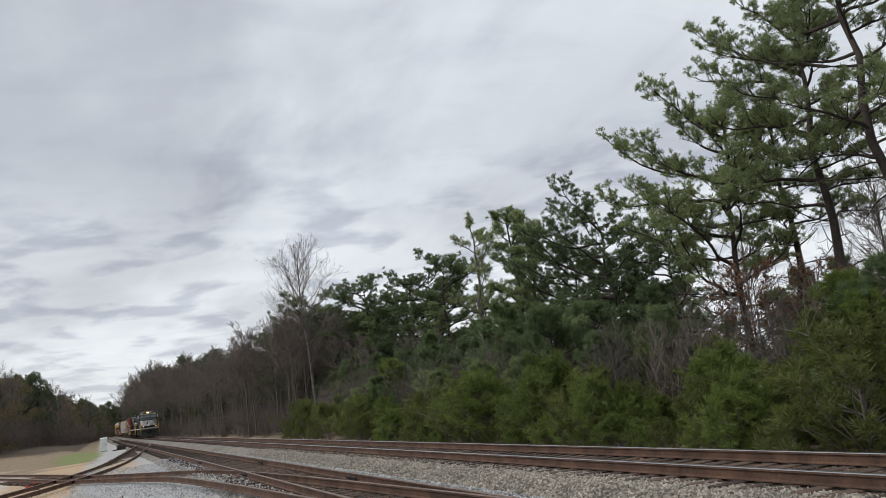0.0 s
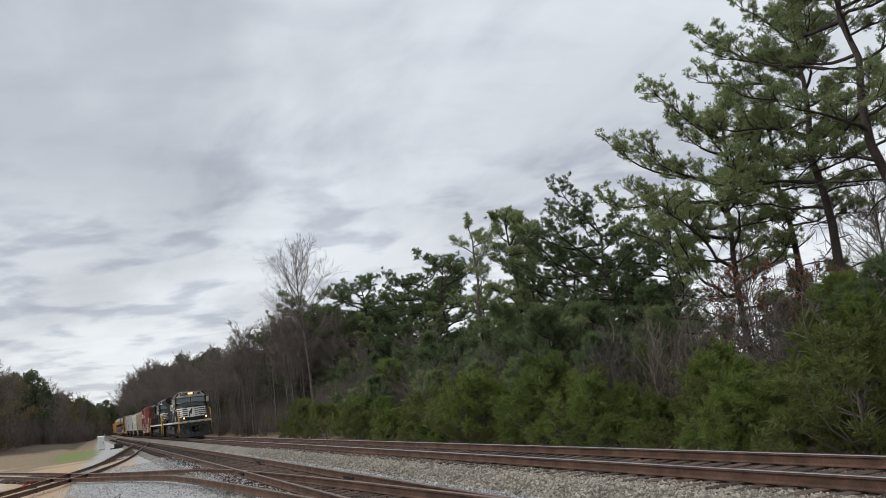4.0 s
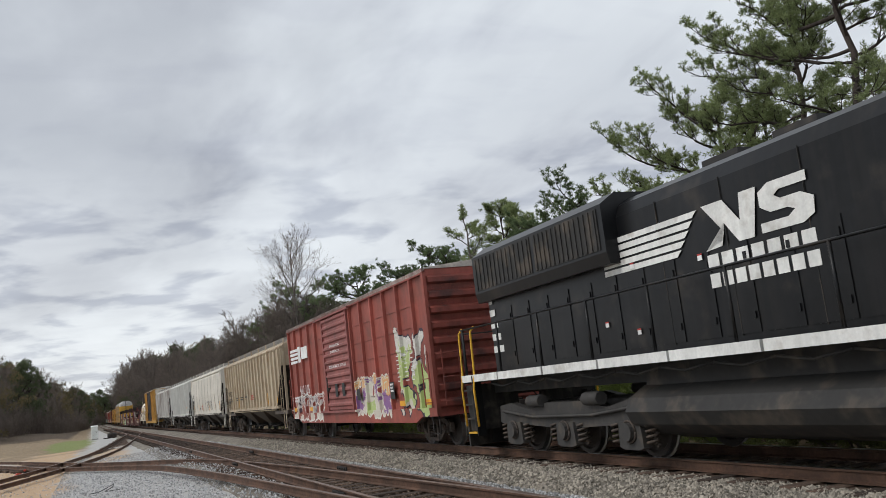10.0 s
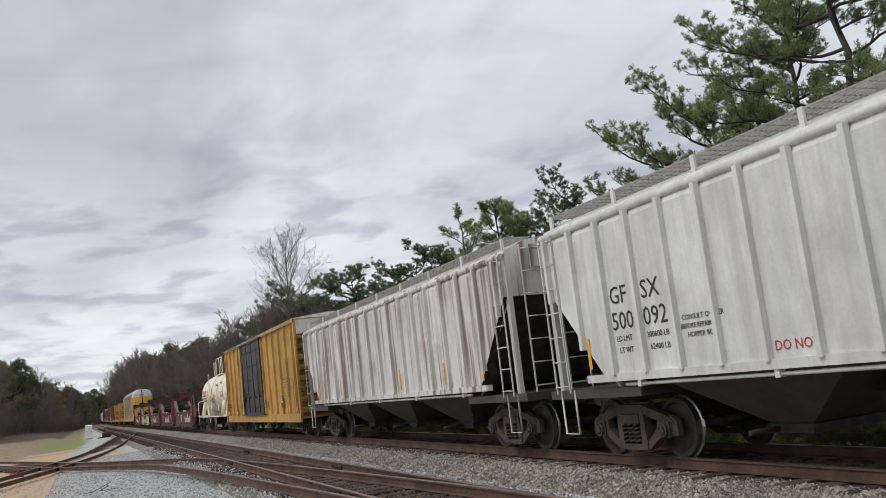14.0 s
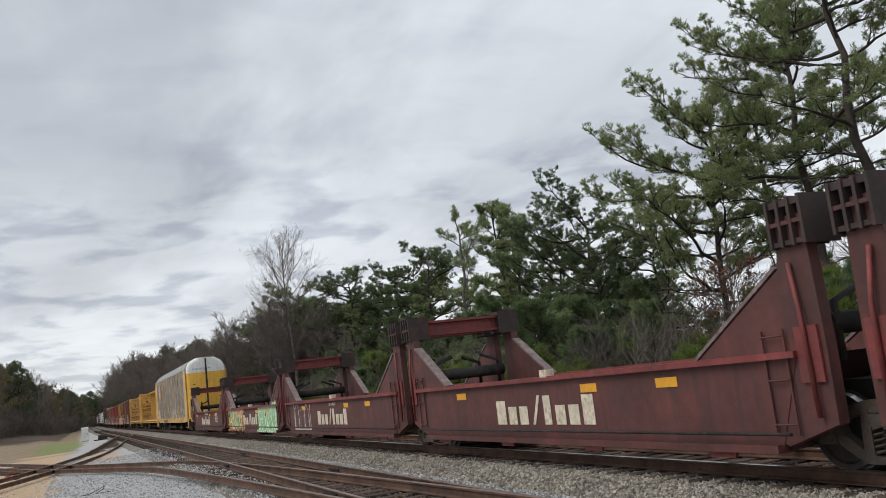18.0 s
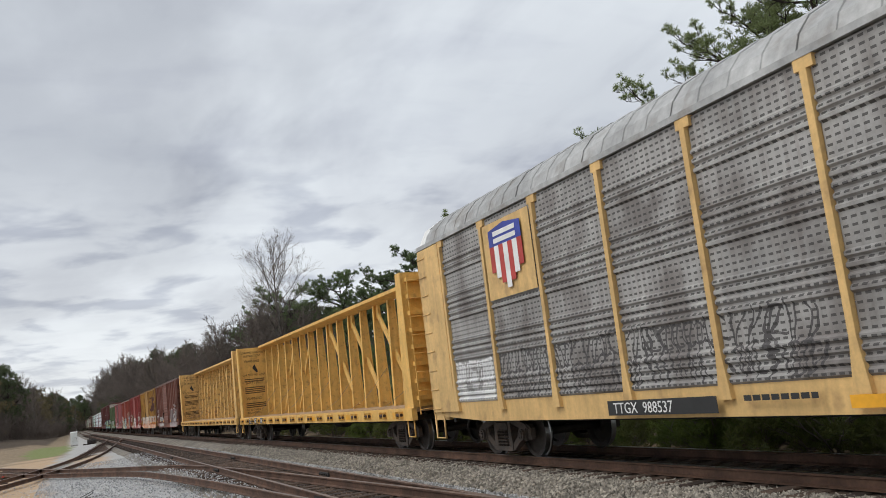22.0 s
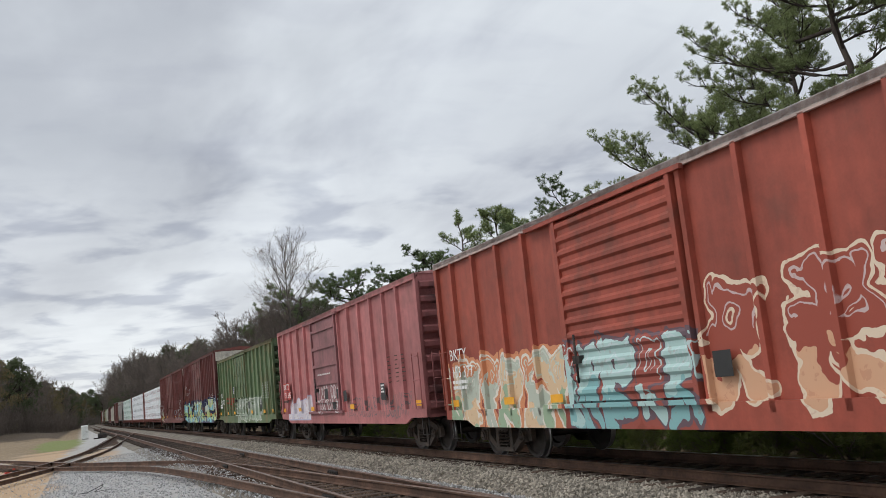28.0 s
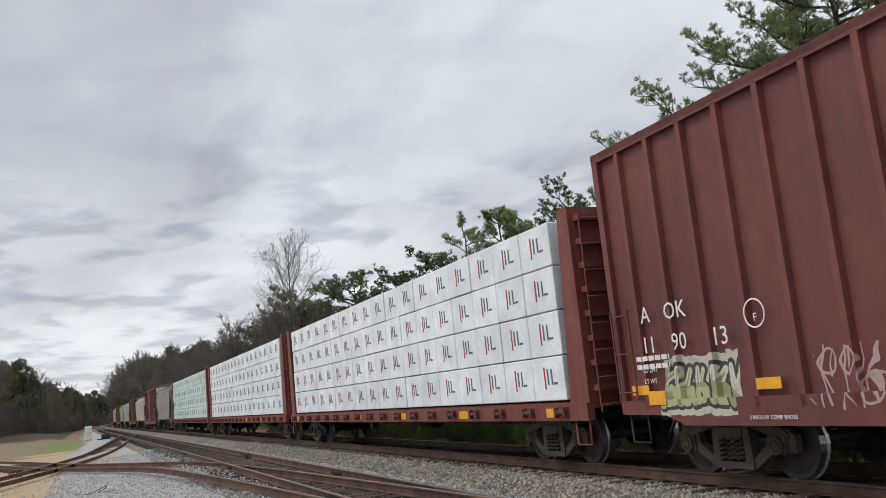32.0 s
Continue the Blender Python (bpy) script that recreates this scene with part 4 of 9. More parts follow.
    while y < 400:
        far = (y - 86) / 314
        side = 16.5 + bend(y) - 5.0 * far
        for off in (0, 3, 6.5, 10):
            plant(f"bare{rnd.randint(1, 3)}", "bare_tree", side + off + T(-1.2, 1.2), y + T(-1.4, 1.4), 1, T(0, 360), wall, group="leafless trees", height=edge_height(y) * T(.80, 1.05))
        if rnd.random() < .9:
            plant(f"far_green{rnd.randint(0, 1)}" if rnd.random() < .5 else "far_olive", "evergreen_tree", side + T(4, 10), y + 2, 1, T(0, 360), "rounded evergreen in the wood's edge", group="wood edge trees", height=edge_height(y) * T(.78, 1.0))
        plant(f"brush{rnd.randint(0, 1)}", "bare_brush", side - T(-.5, 1.5), y, T(.8, 1.3), T(0, 360), "tangle of leafless brown undergrowth", "bush", "undergrowth")
        y += T(2.2, 3.8) * (1 + (y - 86) / 130)
    for which, x, y, H in (("far_green0", 18.2, 150, 13.2), ("far_green1", 18.8, 158, 14.5), ("far_green0", 17.6, 196, 16.8), ("far_green1", 15.6, 240, 18), ("far_green0", 14.4, 290, 19.5)):
        plant(which, "evergreen_tree", x, y, 1, T(0, 360), "rounded evergreen in the wood's edge", group="wood edge trees", height=H)
    # the woods across the yard
    y = 138.0
    while y < 440:
        edge = -15.5 + (y - 145) * 0.088 if y < 290 else -2.8 + (y - 290) * .012
        top_ = 15.4 + 2.2 * smooth_step(320, 430, y) + .8 * math.sin(y * .13)
        for k in range(3):
            which = rnd.choice(("bare1", "bare2", "bare3", "bare1", "far_green0", "far_olive"))
            plant(which, "distant_tree", edge - T(.5, 4) - 4.5 * k, y + T(-3, 3), 1, T(0, 360), "tree at the edge of the woods across the yard", group="wood edge trees", height=top_ * T(.74, 1.0))
        for k in range(2):
            plant(f"brush{rnd.randint(0, 1)}", "bare_brush", edge + T(-1, 1), y + T(-3, 3), T(1.1, 1.9), T(0, 360), "tangle of leafless brown undergrowth", "bush", "undergrowth")
        y += T(4, 7) * (1 + (y - 140) / 250)
    for i in range(22):
        plant(("far_green0", "far_green1", "far_olive")[i % 3], "distant_tree", -12 + i * 1.7, 440 + T(-12, 12), T(.85, 1.1), T(0, 360), "tree closing the view down the line", group="wood edge trees")
        plant(f"brush{i % 2}", "bare_brush", -12 + i * 1.7, 424 + T(-5, 5), T(1.3, 2.0), T(0, 360), "tangle of leafless brown undergrowth", "bush", "undergrowth")
    for i in range(40):
        x = -46 + i * 2.8
        plant(rnd.choice(("far_green0", "far_olive", "far_green1")), "distant_tree", x, 470 + T(-20, 30), T(1.0, 1.3), T(0, 360), "tree closing the view down the line", group="wood edge trees")


plant_all()

# ---- the train: shared paints ----
# A car's own space: x towards its front end, -y towards the camera's side, z up from the rails' top.
STEEL_DARK = material("grimy_underframe_steel", (0.028, 0.024, 0.022), 0.8, 0.1, vary=0.4, scale=2, dirt=(0.07, 0.052, 0.04), dirt_amount=0.3)
TRUCK_STEEL = material("dusty_truck_casting", (0.075, 0.060, 0.050), 0.85, 0.1, vary=0.4, scale=3, dirt=(0.095, 0.062, 0.042), dirt_amount=0.35, bump=0.3, bump_scale=40)
TRUCK_GREY = material("grey_locomotive_truck", (0.046, 0.043, 0.040), 0.85, 0.1, vary=0.35, scale=2.5, dirt=(0.085, 0.066, 0.052), dirt_amount=0.35, bump=0.3, bump_scale=30)
WHEEL_STEEL = material("dark_wheel_steel", (0.050, 0.041, 0.036), 0.6, 0.3, vary=0.3, scale=4)
TREAD_STEEL = material("bright_wheel_tread", (0.5, 0.5, 0.5), 0.3, 1.0, vary=0.1)
RUBBER = material("black_hose", (0.02, 0.02, 0.02), 0.7, vary=0.2)
SAFETY_YELLOW = material("safety_yellow_paint", (0.75, 0.42, 0.03), 0.6, vary=0.15, dirt_amount=0.1)
REFLECT_YELLOW = material("yellow_reflector_tape", (0.80, 0.38, 0.02), 0.5, vary=0.15)
WHITE_PAINT = material("white_lettering_paint", (0.78, 0.78, 0.76), 0.6, vary=0.12, scale=3)
BLACK_PAINT = material("black_lettering_paint", (0.025, 0.025, 0.025), 0.6, vary=0.15)
RED_LETTER = material("red_lettering_paint", (0.45, 0.05, 0.04), 0.6, vary=0.15)
CREAM_PAINT = material("cream_lettering_paint", (0.68, 0.60, 0.46), 0.65, vary=0.2, scale=4, dirt=(0.2, 0.09, 0.06), dirt_amount=0.15)
GLASS = material("cab_window_glass", (0.05, 0.07, 0.075), 0.06, 0.0, vary=0.05, spec=1.0)
LAMP_WARM = material("lit_headlight", (1.0, 0.56, 0.20), 0.3, vary=0.02, glow=3.2)
LAMP_OFF = material("unlit_headlight", (0.55, 0.5, 0.42), 0.15, 0.2, vary=0.05)


RUST_STENCIL = material("dark_stencil_paint", (.06, .035, .025), .7)


SPRAYED = {}


def sprayed(owner, i, zone):
    """Sprayed graffiti in one zone of a car's side, laid over the paint: x0, x1, z0, z1, colours, line colour, cells, fill."""
    if (owner, i) in SPRAYED:
        return SPRAYED[owner, i]
    grp = bpy.data.node_groups.new("sprayed_paint", "ShaderNodeTree")
    SPRAYED[owner, i] = grp
    grp.interface.new_socket("Vector", in_out="INPUT", socket_type="NodeSocketVector")
    grp.interface.new_socket("Color", in_out="INPUT", socket_type="NodeSocketColor")
    grp.interface.new_socket("Color", in_out="OUTPUT", socket_type="NodeSocketColor")
    N, L = grp.nodes, grp.links
    start, done = N.new("NodeGroupInput"), N.new("NodeGroupOutput")
    vec, col = start.outputs[0], start.outputs[1]
    x0, x1, z0, z1, cols, line, cells, fill = zone

    def noise_(sc, det, v):
        n = N.new("ShaderNodeTexNoise")
        n.inputs["Scale"].default_value, n.inputs["Detail"].default_value = sc, det
        L.new(v, n.inputs["Vector"])
        return n

    def calc(op, p, q=0.0):
        k = N.new("ShaderNodeMath")
        k.operation = op
        for sock, v in zip(k.inputs, (p, q)):
            if isinstance(v, (int, float)):
                sock.default_value = v
            else:
                L.new(v, sock)
        return k.outputs[0]

    def mix(fac, p, q):
        k = N.new("ShaderNodeMix")
        k.data_type = "RGBA"
        L.new(fac, k.inputs[0])
        for sock, v in ((k.inputs[6], p), (k.inputs[7], q)):
            if isinstance(v, tuple):
                sock.default_value = (*v, 1)
            else:
                L.new(v, sock)
        return k.outputs[2]
    sep = N.new("ShaderNodeSeparateXYZ")
    L.new(vec, sep.inputs[0])
    if cells < 0:
        # one row of rounded balloon letters with a pale outline
        wav = calc("MULTIPLY", calc("SUBTRACT", noise_(0.8, 2, vec).outputs["Fac"], 0.5), 1.1)
        lobe = calc("ABSOLUTE", calc("SINE", calc("MULTIPLY", calc("ADD", sep.outputs["X"], wav), -cells * math.pi)))
        roof_z = calc("ADD", calc("MULTIPLY", calc("POWER", lobe, 0.6), (z1 - z0) * .45), z0 + (z1 - z0) * .55)
        roof_z = calc("ADD", roof_z, calc("MULTIPLY", wav, .5))
        depth = calc("MINIMUM", calc("MINIMUM", calc("SUBTRACT", sep.outputs["X"], x0), calc("SUBTRACT", x1, sep.outputs["X"])), calc("MINIMUM", calc("SUBTRACT", sep.outputs["Z"], z0), calc("SUBTRACT", roof_z, sep.outputs["Z"])))
        inside = calc("MULTIPLY", calc("GREATER_THAN", depth, 0.0), calc("LESS_THAN", sep.outputs["Y"], -0.9))
        rim = calc("MAXIMUM", calc("LESS_THAN", depth, 0.045), calc("LESS_THAN", lobe, 0.16))
        inner = calc("MULTIPLY", calc("LESS_THAN", calc("ABSOLUTE", calc("SUBTRACT", lobe, 0.62)), 0.035), calc("LESS_THAN", sep.outputs["Z"], z0 + (z1 - z0) * .55))
        tone = mix(calc("GREATER_THAN", noise_(1.4, 3, vec).outputs["Fac"], 0.5), cols[0], cols[1])
        art = mix(calc("MAXIMUM", rim, inner), tone, line)
        thin = calc("ADD", calc("MULTIPLY", calc("LESS_THAN", noise_(7, 4, vec).outputs["Fac"], 0.60), fill * .4), fill * .55)
        L.new(mix(calc("MULTIPLY", inside, calc("MAXIMUM", calc("MULTIPLY", rim, .85), thin)), col, art), done.inputs[0])
        return grp
    # sprayed letters: in each cell along the side strokes of a chance letter, with fill, outline and halo
    tall = z1 - z0
    wide = tall * (.62 if fill > .3 else .45) / max(.7, cells)
    nb = noise_(1.3, 2, vec).outputs["Color"]
    bend_by = N.new("ShaderNodeSeparateColor")
    L.new(nb, bend_by.inputs[0])
    bx = calc("MULTIPLY", calc("SUBTRACT", bend_by.outputs[0], .5), tall * .75)
    bz = calc("MULTIPLY", calc("SUBTRACT", bend_by.outputs[1], .5), tall * .40)
    run = calc("DIVIDE", calc("SUBTRACT", calc("ADD", sep.outputs["X"], bx), x0 - .3), wide)
    cell = calc("FLOOR", run)
    u = calc("SUBTRACT", calc("SUBTRACT", run, cell), .5)
    v = calc("DIVIDE", calc("SUBTRACT", calc("ADD", sep.outputs["Z"], bz), z0), tall)
    chance = []
    for k in range(2):
        wn = N.new("ShaderNodeTexWhiteNoise")
        wn.noise_dimensions = "1D"
        L.new(calc("ADD", cell, i * 17.3 + k * 91.7 + len(owner) * 3.1 + x0), wn.inputs["W"])
        sc = N.new("ShaderNodeSeparateColor")
        L.new(wn.outputs["Color"], sc.inputs[0])
        chance += [sc.outputs[0], sc.outputs[1], sc.outputs[2]]

    def place(px, pz):
        k = N.new("ShaderNodeCombineXYZ")
        for sock, val, by in ((k.inputs[0], px, wide), (k.inputs[1], pz, tall)):
            if isinstance(val, (int, float)):
                sock.default_value = val * by
            else:
                L.new(calc("MULTIPLY", val, by), sock)
        return k.outputs[0]

    def about(c, mid, span):
        return calc("ADD", calc("MULTIPLY", calc("SUBTRACT", c, .5), span), mid)

    def vmath(op, p, q):
        k = N.new("ShaderNodeVectorMath")
        k.operation = op
        for sock, val in zip(k.inputs, (p, q)):
            L.new(val, sock)
        return k

    here = place(u, v)

    def stroke(p, q):
        pa, ba = vmath("SUBTRACT", here, p).outputs[0], vmath("SUBTRACT", q, p).outputs[0]
        f = calc("DIVIDE", vmath("DOT_PRODUCT", pa, ba).outputs["Value"], vmath("DOT_PRODUCT", ba, ba).outputs["Value"])
        f = calc("MINIMUM", calc("MAXIMUM", f, 0.0), 1.0)
        k = N.new("ShaderNodeVectorMath")
        k.operation = "SCALE"
        L.new(ba, k.inputs[0])
        L.new(f, k.inputs[3])
        return vmath("DISTANCE", pa, k.outputs[0]).outputs["Value"]
    up = calc("GREATER_THAN", chance[4], .5)
    high = calc("ADD", calc("MULTIPLY", up, .72), .14)
    low_ = calc("SUBTRACT", 1.0, high)
    d1 = stroke(place(about(chance[0], -.26, .2), .1), place(about(chance[1], -.24, .3), .9))
    d2 = stroke(place(-.22, about(chance[2], .5, .5)), place(about(chance[3], .26, .2), high))
    d3 = stroke(place(about(chance[5], .0, .4), .5), place(about(chance[1], .28, .2), low_))
    ring = vmath("DISTANCE", here, place(about(chance[3], .06, .2), calc("ADD", calc("MULTIPLY", up, -.40), .70))).outputs["Value"]
    d4 = calc("ABSOLUTE", calc("SUBTRACT", ring, tall * .17))
    away = calc("MINIMUM", calc("MINIMUM", d1, d2), calc("MINIMUM", d3, d4))
    away = calc("ADD", away, calc("MULTIPLY", calc("SUBTRACT", noise_(4.5, 2, vec).outputs["Fac"], .5), .08 * tall if fill > .3 else .02))
    hw = tall * (.095 if fill > .3 else .018)
    ramp = N.new("ShaderNodeValToRGB")
    ramp.color_ramp.interpolation = "CONSTANT"
    while len(ramp.color_ramp.elements) < len(cols):
        ramp.color_ramp.elements.new(0.5)
    for k, (e, c) in enumerate(zip(ramp.color_ramp.elements, cols)):
        e.position, e.color = k / len(cols), (*c, 1)
    L.new(calc("ADD", calc("MULTIPLY", v, .55), calc("MULTIPLY", calc("ADD", chance[0], calc("SUBTRACT", noise_(2.2, 2, vec).outputs["Fac"], .5)), .5)), ramp.inputs[0])
    art = ramp.outputs[0]
    if fill > .3:
        pale_ = tuple(min(.8, c * .5 + .38) for c in cols[0]) if max(cols[0]) > .22 else cols[0]
        art = mix(calc("MULTIPLY", calc("LESS_THAN", calc("ABSOLUTE", calc("SUBTRACT", away, hw * .55)), .014), calc("GREATER_THAN", v, .55)), art, pale_)
        art = mix(calc("GREATER_THAN", away, hw), art, line)
        art = mix(calc("GREATER_THAN", away, hw + .055), art, cols[-1])
        mask = calc("LESS_THAN", away, hw + (.055 if fill < .7 else .15))
    else:
        art = mix(calc("LESS_THAN", away, hw), art, line)
        mask = calc("LESS_THAN", away, hw)
    edge = calc("MULTIPLY", calc("SUBTRACT", noise_(1.1, 3, vec).outputs["Fac"], 0.5), .5)
    box_ = calc("MINIMUM", calc("MINIMUM", calc("SUBTRACT", sep.outputs["X"], x0), calc("SUBTRACT", x1, sep.outputs["X"])), calc("MINIMUM", calc("SUBTRACT", sep.outputs["Z"], z0 - .12), calc("SUBTRACT", z1 + .15, sep.outputs["Z"])))
    mask = calc("MULTIPLY", mask, calc("MULTIPLY", calc("GREATER_THAN", calc("ADD", box_, edge), 0.0), calc("LESS_THAN", sep.outputs["Y"], -0.9)))
    # worn thin in places
    worn = calc("LESS_THAN", noise_(9, 4, vec).outputs["Fac"], 0.62)
    mask = calc("MULTIPLY", mask, calc("ADD", calc("MULTIPLY", worn, 0.2), 0.76))
    L.new(mix(mask, col, art), done.inputs[0])
    return grp


def paint(name, car, colour, rough=0.6, zones=(), **kw):
    """Car paint in the car's own space, with sprayed graffiti in zones: x0, x1, z0, z1, colours, line colour, cells a metre."""
    fresh = name not in MATS
    kw.setdefault("vary", 0.22)
    m = material(name, colour, rough, **kw)
    if not fresh:
        return m
    nt = m.node_tree
    N, L = nt.nodes, nt.links
    co = next(n for n in N if n.type == "TEX_COORD")
    co.object = car
    b = N["Principled BSDF"]
    col = b.inputs["Base Color"].links[0].from_socket

    def noise_(sc, det, vec):
        n = N.new("ShaderNodeTexNoise")
        n.inputs["Scale"].default_value, n.inputs["Detail"].default_value = sc, det
        L.new(vec, n.inputs["Vector"])
        return n

    def calc(op, a, c=0.0):
        k = N.new("ShaderNodeMath")
        k.operation = op
        for s, v in zip(k.inputs, (a, c)):
            if isinstance(v, (int, float)):
                s.default_value = v
            else:
                L.new(v, s)
        return k.outputs[0]

    def mix(fac, a, c):
        k = N.new("ShaderNodeMix")
        k.data_type = "RGBA"
        L.new(fac, k.inputs[0])
        for s, v in ((k.inputs[6], a), (k.inputs[7], c)):
            if isinstance(v, tuple):
                s.default_value = (*v, 1)
            else:
                L.new(v, s)
        return k.outputs[2]
    vec = co.outputs["Object"]
    sep = N.new("ShaderNodeSeparateXYZ")
    L.new(vec, sep.inputs[0])
    # fine grime over everything, broad enough to see and fine enough to break the plain paint
    run_down = N.new("ShaderNodeMapping")
    run_down.inputs["Scale"].default_value = (1.0, 1.0, 0.16)
    L.new(vec, run_down.inputs[0])
    g = calc("ADD", calc("MULTIPLY", calc("SUBTRACT", noise_(6.0, 8, run_down.outputs[0]).outputs["Fac"], 0.5), 0.55), calc("MULTIPLY", calc("SUBTRACT", noise_(28.0, 3, vec).outputs["Fac"], 0.5), 0.22))
    gr = N.new("ShaderNodeVectorMath")
    gr.operation = "SCALE"
    L.new(col, gr.inputs[0])
    L.new(calc("ADD", g, 1.0), gr.inputs[3])
    col = gr.outputs[0]
    for i, zone in enumerate(zones):
        g = N.new("ShaderNodeGroup")
        g.node_tree = sprayed(car.name, i, zone)
        L.new(vec, g.inputs[0])
        L.new(col, g.inputs[1])
        col = g.outputs[0]
    L.new(col, b.inputs["Base Color"])
    return m


# ---- running gear ----
def wheel_mesh():
    """Flanged wheel, axle along y, tread at y = 0."""
    bm = B()
    n = 28
    prof = [(0.10, -0.10), (0.16, -0.075), (0.36, -0.03), (0.39, -0.065), (0.455, -0.062), (0.462, 0.035), (0.492, 0.045), (0.485, 0.075), (0.39, 0.07), (0.36, 0.02), (0.16, 0.03), (0.10, 0.07)]
    loft(bm, [[(r * math.cos(k * 2 * math.pi / n), y, r * math.sin(k * 2 * math.pi / n)) for k in range(n)] for r, y in prof])
    bm.faces.ensure_lookup_table()
    for f in bm.faces:
        if len(f.verts) == 4 and min(math.hypot(v.co.x, v.co.z) for v in f.verts) > 0.45:
            f.material_index = 1
    return mesh_of(bm, "wheel", [WHEEL_STEEL, TREAD_STEEL])


def side_frame_mesh():
    """Cast truck side: arched top member, two sloping tension members, columns round the spring nest, bearing pedestals."""
    bm = B()
    along_y(bm, [(-1.10, .56), (-.98, .66), (-.60, .76), (-.30, .84), (.30, .84), (.60, .76), (.98, .66), (1.10, .56), (.74, .58), (.30, .70), (-.30, .70), (-.74, .58)], -.075, .06)
    for s in (-1, 1):
        along_y(bm, [(s * 1.06, .60), (s * .70, .60), (s * .66, .46), (s * .40, .27), (s * .24, .27), (s * .24, .14), (s * .42, .14), (s * .78, .36), (s * 1.02, .44)], -.07, .06)
        along_y(bm, [(s * .25, .16), (s * .40, .20), (s * .36, .74), (s * .25, .74)], -.085, .06)
        along_y(bm, [(s * 1.16, .36), (s * 1.16, .58), (s * 1.04, .66), (s * .74, .66), (s * .72, .42), (s * .78, .36)], -.05, .05)
        box(bm, s * .89 - .13, s * .89 + .13, -.10, .02, .34, .58)
        disc_y(bm, s * .89, .457, .115, -.15, -.06, 14)
        disc_y(bm, s * .89, .457, .08, -.17, -.15, 8)
        for k in range(3):
            a_ = k * 2.094 + .5
            disc_y(bm, s * .89 + .055 * math.cos(a_), .457 + .055 * math.sin(a_), .016, -.185, -.165, 6)
    box(bm, -.40, .40, -.10, .06, .13, .22)
    box(bm, -.24, .24, -.095, .02, .54, .69)
    return mesh_of(bm, "side_frame", [TRUCK_STEEL, RUBBER])


def spring_mesh():
    bm = B()
    pts = [(0.062 * math.cos(a), 0.062 * math.sin(a), 0.22 + 0.33 * a / (10 * math.pi)) for a in [k * math.pi / 4 for k in range(41)]]
    tube(bm, pts, 0.019, 4)
    return mesh_of(bm, "spring", TRUCK_STEEL)


WHEEL, SIDE_FRAME, SPRING = wheel_mesh(), side_frame_mesh(), spring_mesh()
_bm = B()
box(_bm, -.20, .20, -.95, .95, .50, .74)
box(_bm, -.28, .28, -.35, .35, .70, .80)
BOLSTER = mesh_of(_bm, "truck", TRUCK_STEEL)
_bm = B()
tube(_bm, [(0, -.72, 0), (0, .72, 0)], .085, 10)
AXLE = mesh_of(_bm, "axle", WHEEL_STEEL)
_bm = B()
box(_bm, -.9, .05, -.09, .09, .79, .97)
box(_bm, .0, .20, -.16, .16, .76, 1.0)
box(_bm, .16, .32, -.16, -.04, .78, .98)
tube(_bm, [(-.1, .3, .85), (.1, .32, .6), (.25, .3, .45)], .03, 6)
COUPLER = mesh_of(_bm, "coupler", STEEL_DARK)


def freight_truck(car, x, half=.89):
    t = part("truck", BOLSTER, None, car, "dusty cast-steel two-axle truck", Matrix.Translation((x, 0, 0)))
    for s in (-1, 1):
        part("side_frame", SIDE_FRAME, None, t, m=Matrix.Translation((0, s * .98, 0)) @ Matrix.Rotation(0 if s < 0 else math.pi, 4, "Z"))
        for k in (-.155, 0, .155):
            part("spring", SPRING, None, t, m=Matrix.Translation((k, s * .99 - (.05 if s < 0 else -.05), 0)))
    for k in (-half, half):
        part("axle", AXLE, None, t, m=Matrix.Translation((k, 0, .457)))
        for s in (-1, 1):
            part("wheel", WHEEL, None, t, m=Matrix.Translation((k, s * .755, .457)) @ Matrix.Rotation(0 if s < 0 else math.pi, 4, "Z"))
    return t


def couplers(car, half):
    for s in (-1, 1):
        part("coupler", COUPLER, None, car, m=Matrix.Translation((s * (half - .22), 0, 0)) @ Matrix.Rotation(0 if s > 0 else math.pi, 4, "Z"))


LADDERS = {}


def ladder(car, x, y, z0, z1, mat, width=.44, face="side", name="ladder"):
    """Two stiles and round rungs. face: side runs along x, end along y."""
    key = (round(z1 - z0, 2), mat.name, width)
    if key not in LADDERS:
        bm = B()
        h = z1 - z0
        for s in (-1, 1):
            box(bm, s * width / 2 - .013, s * width / 2 + .013, -.012, .012, 0, h)
        k = max(2, int(h / .38))
        for i in range(k):
            tube(bm, [(-width / 2, -.02, .12 + i * (h - .2) / (k - 1)), (width / 2, -.02, .12 + i * (h - .2) / (k - 1))], .012, 5)
        LADDERS[key] = mesh_of(bm, "ladder", mat)
    turn = {"side": 0, "front": 90, "back": -90}[face]
    return part(name, LADDERS[key], None, car, m=Matrix.Translation((x, y, z0)) @ Matrix.Rotation(radians(turn), 4, "Z"))


def plate(car, x0, x1, z0, z1, y, mat, name="reflector", label=""):
    """A thin plate or painted patch on the side towards the camera."""
    bm = B()
    box(bm, x0, x1, y - .004, y, z0, z1)
    return part(name, bm, mat, car, label)


def bars(car, x, z, y, rows, mat, name="stencil"):
    """Small unreadable stencilled lines: rows of (length, height)."""
    bm = B()
    zz = z
    for ln, h in rows:
        k = 0.0
        while k < ln:
            w = min(ln - k, h * 2.2)
            box(bm, x + k, x + k + w * .82, y - .003, y, zz - h, zz)
            k += w
        zz -= h * 1.7
    return tagged(part(name, bm, mat, car), kind="stuff")


CONSIST = []          # thing, distance of its middle down the line at the start


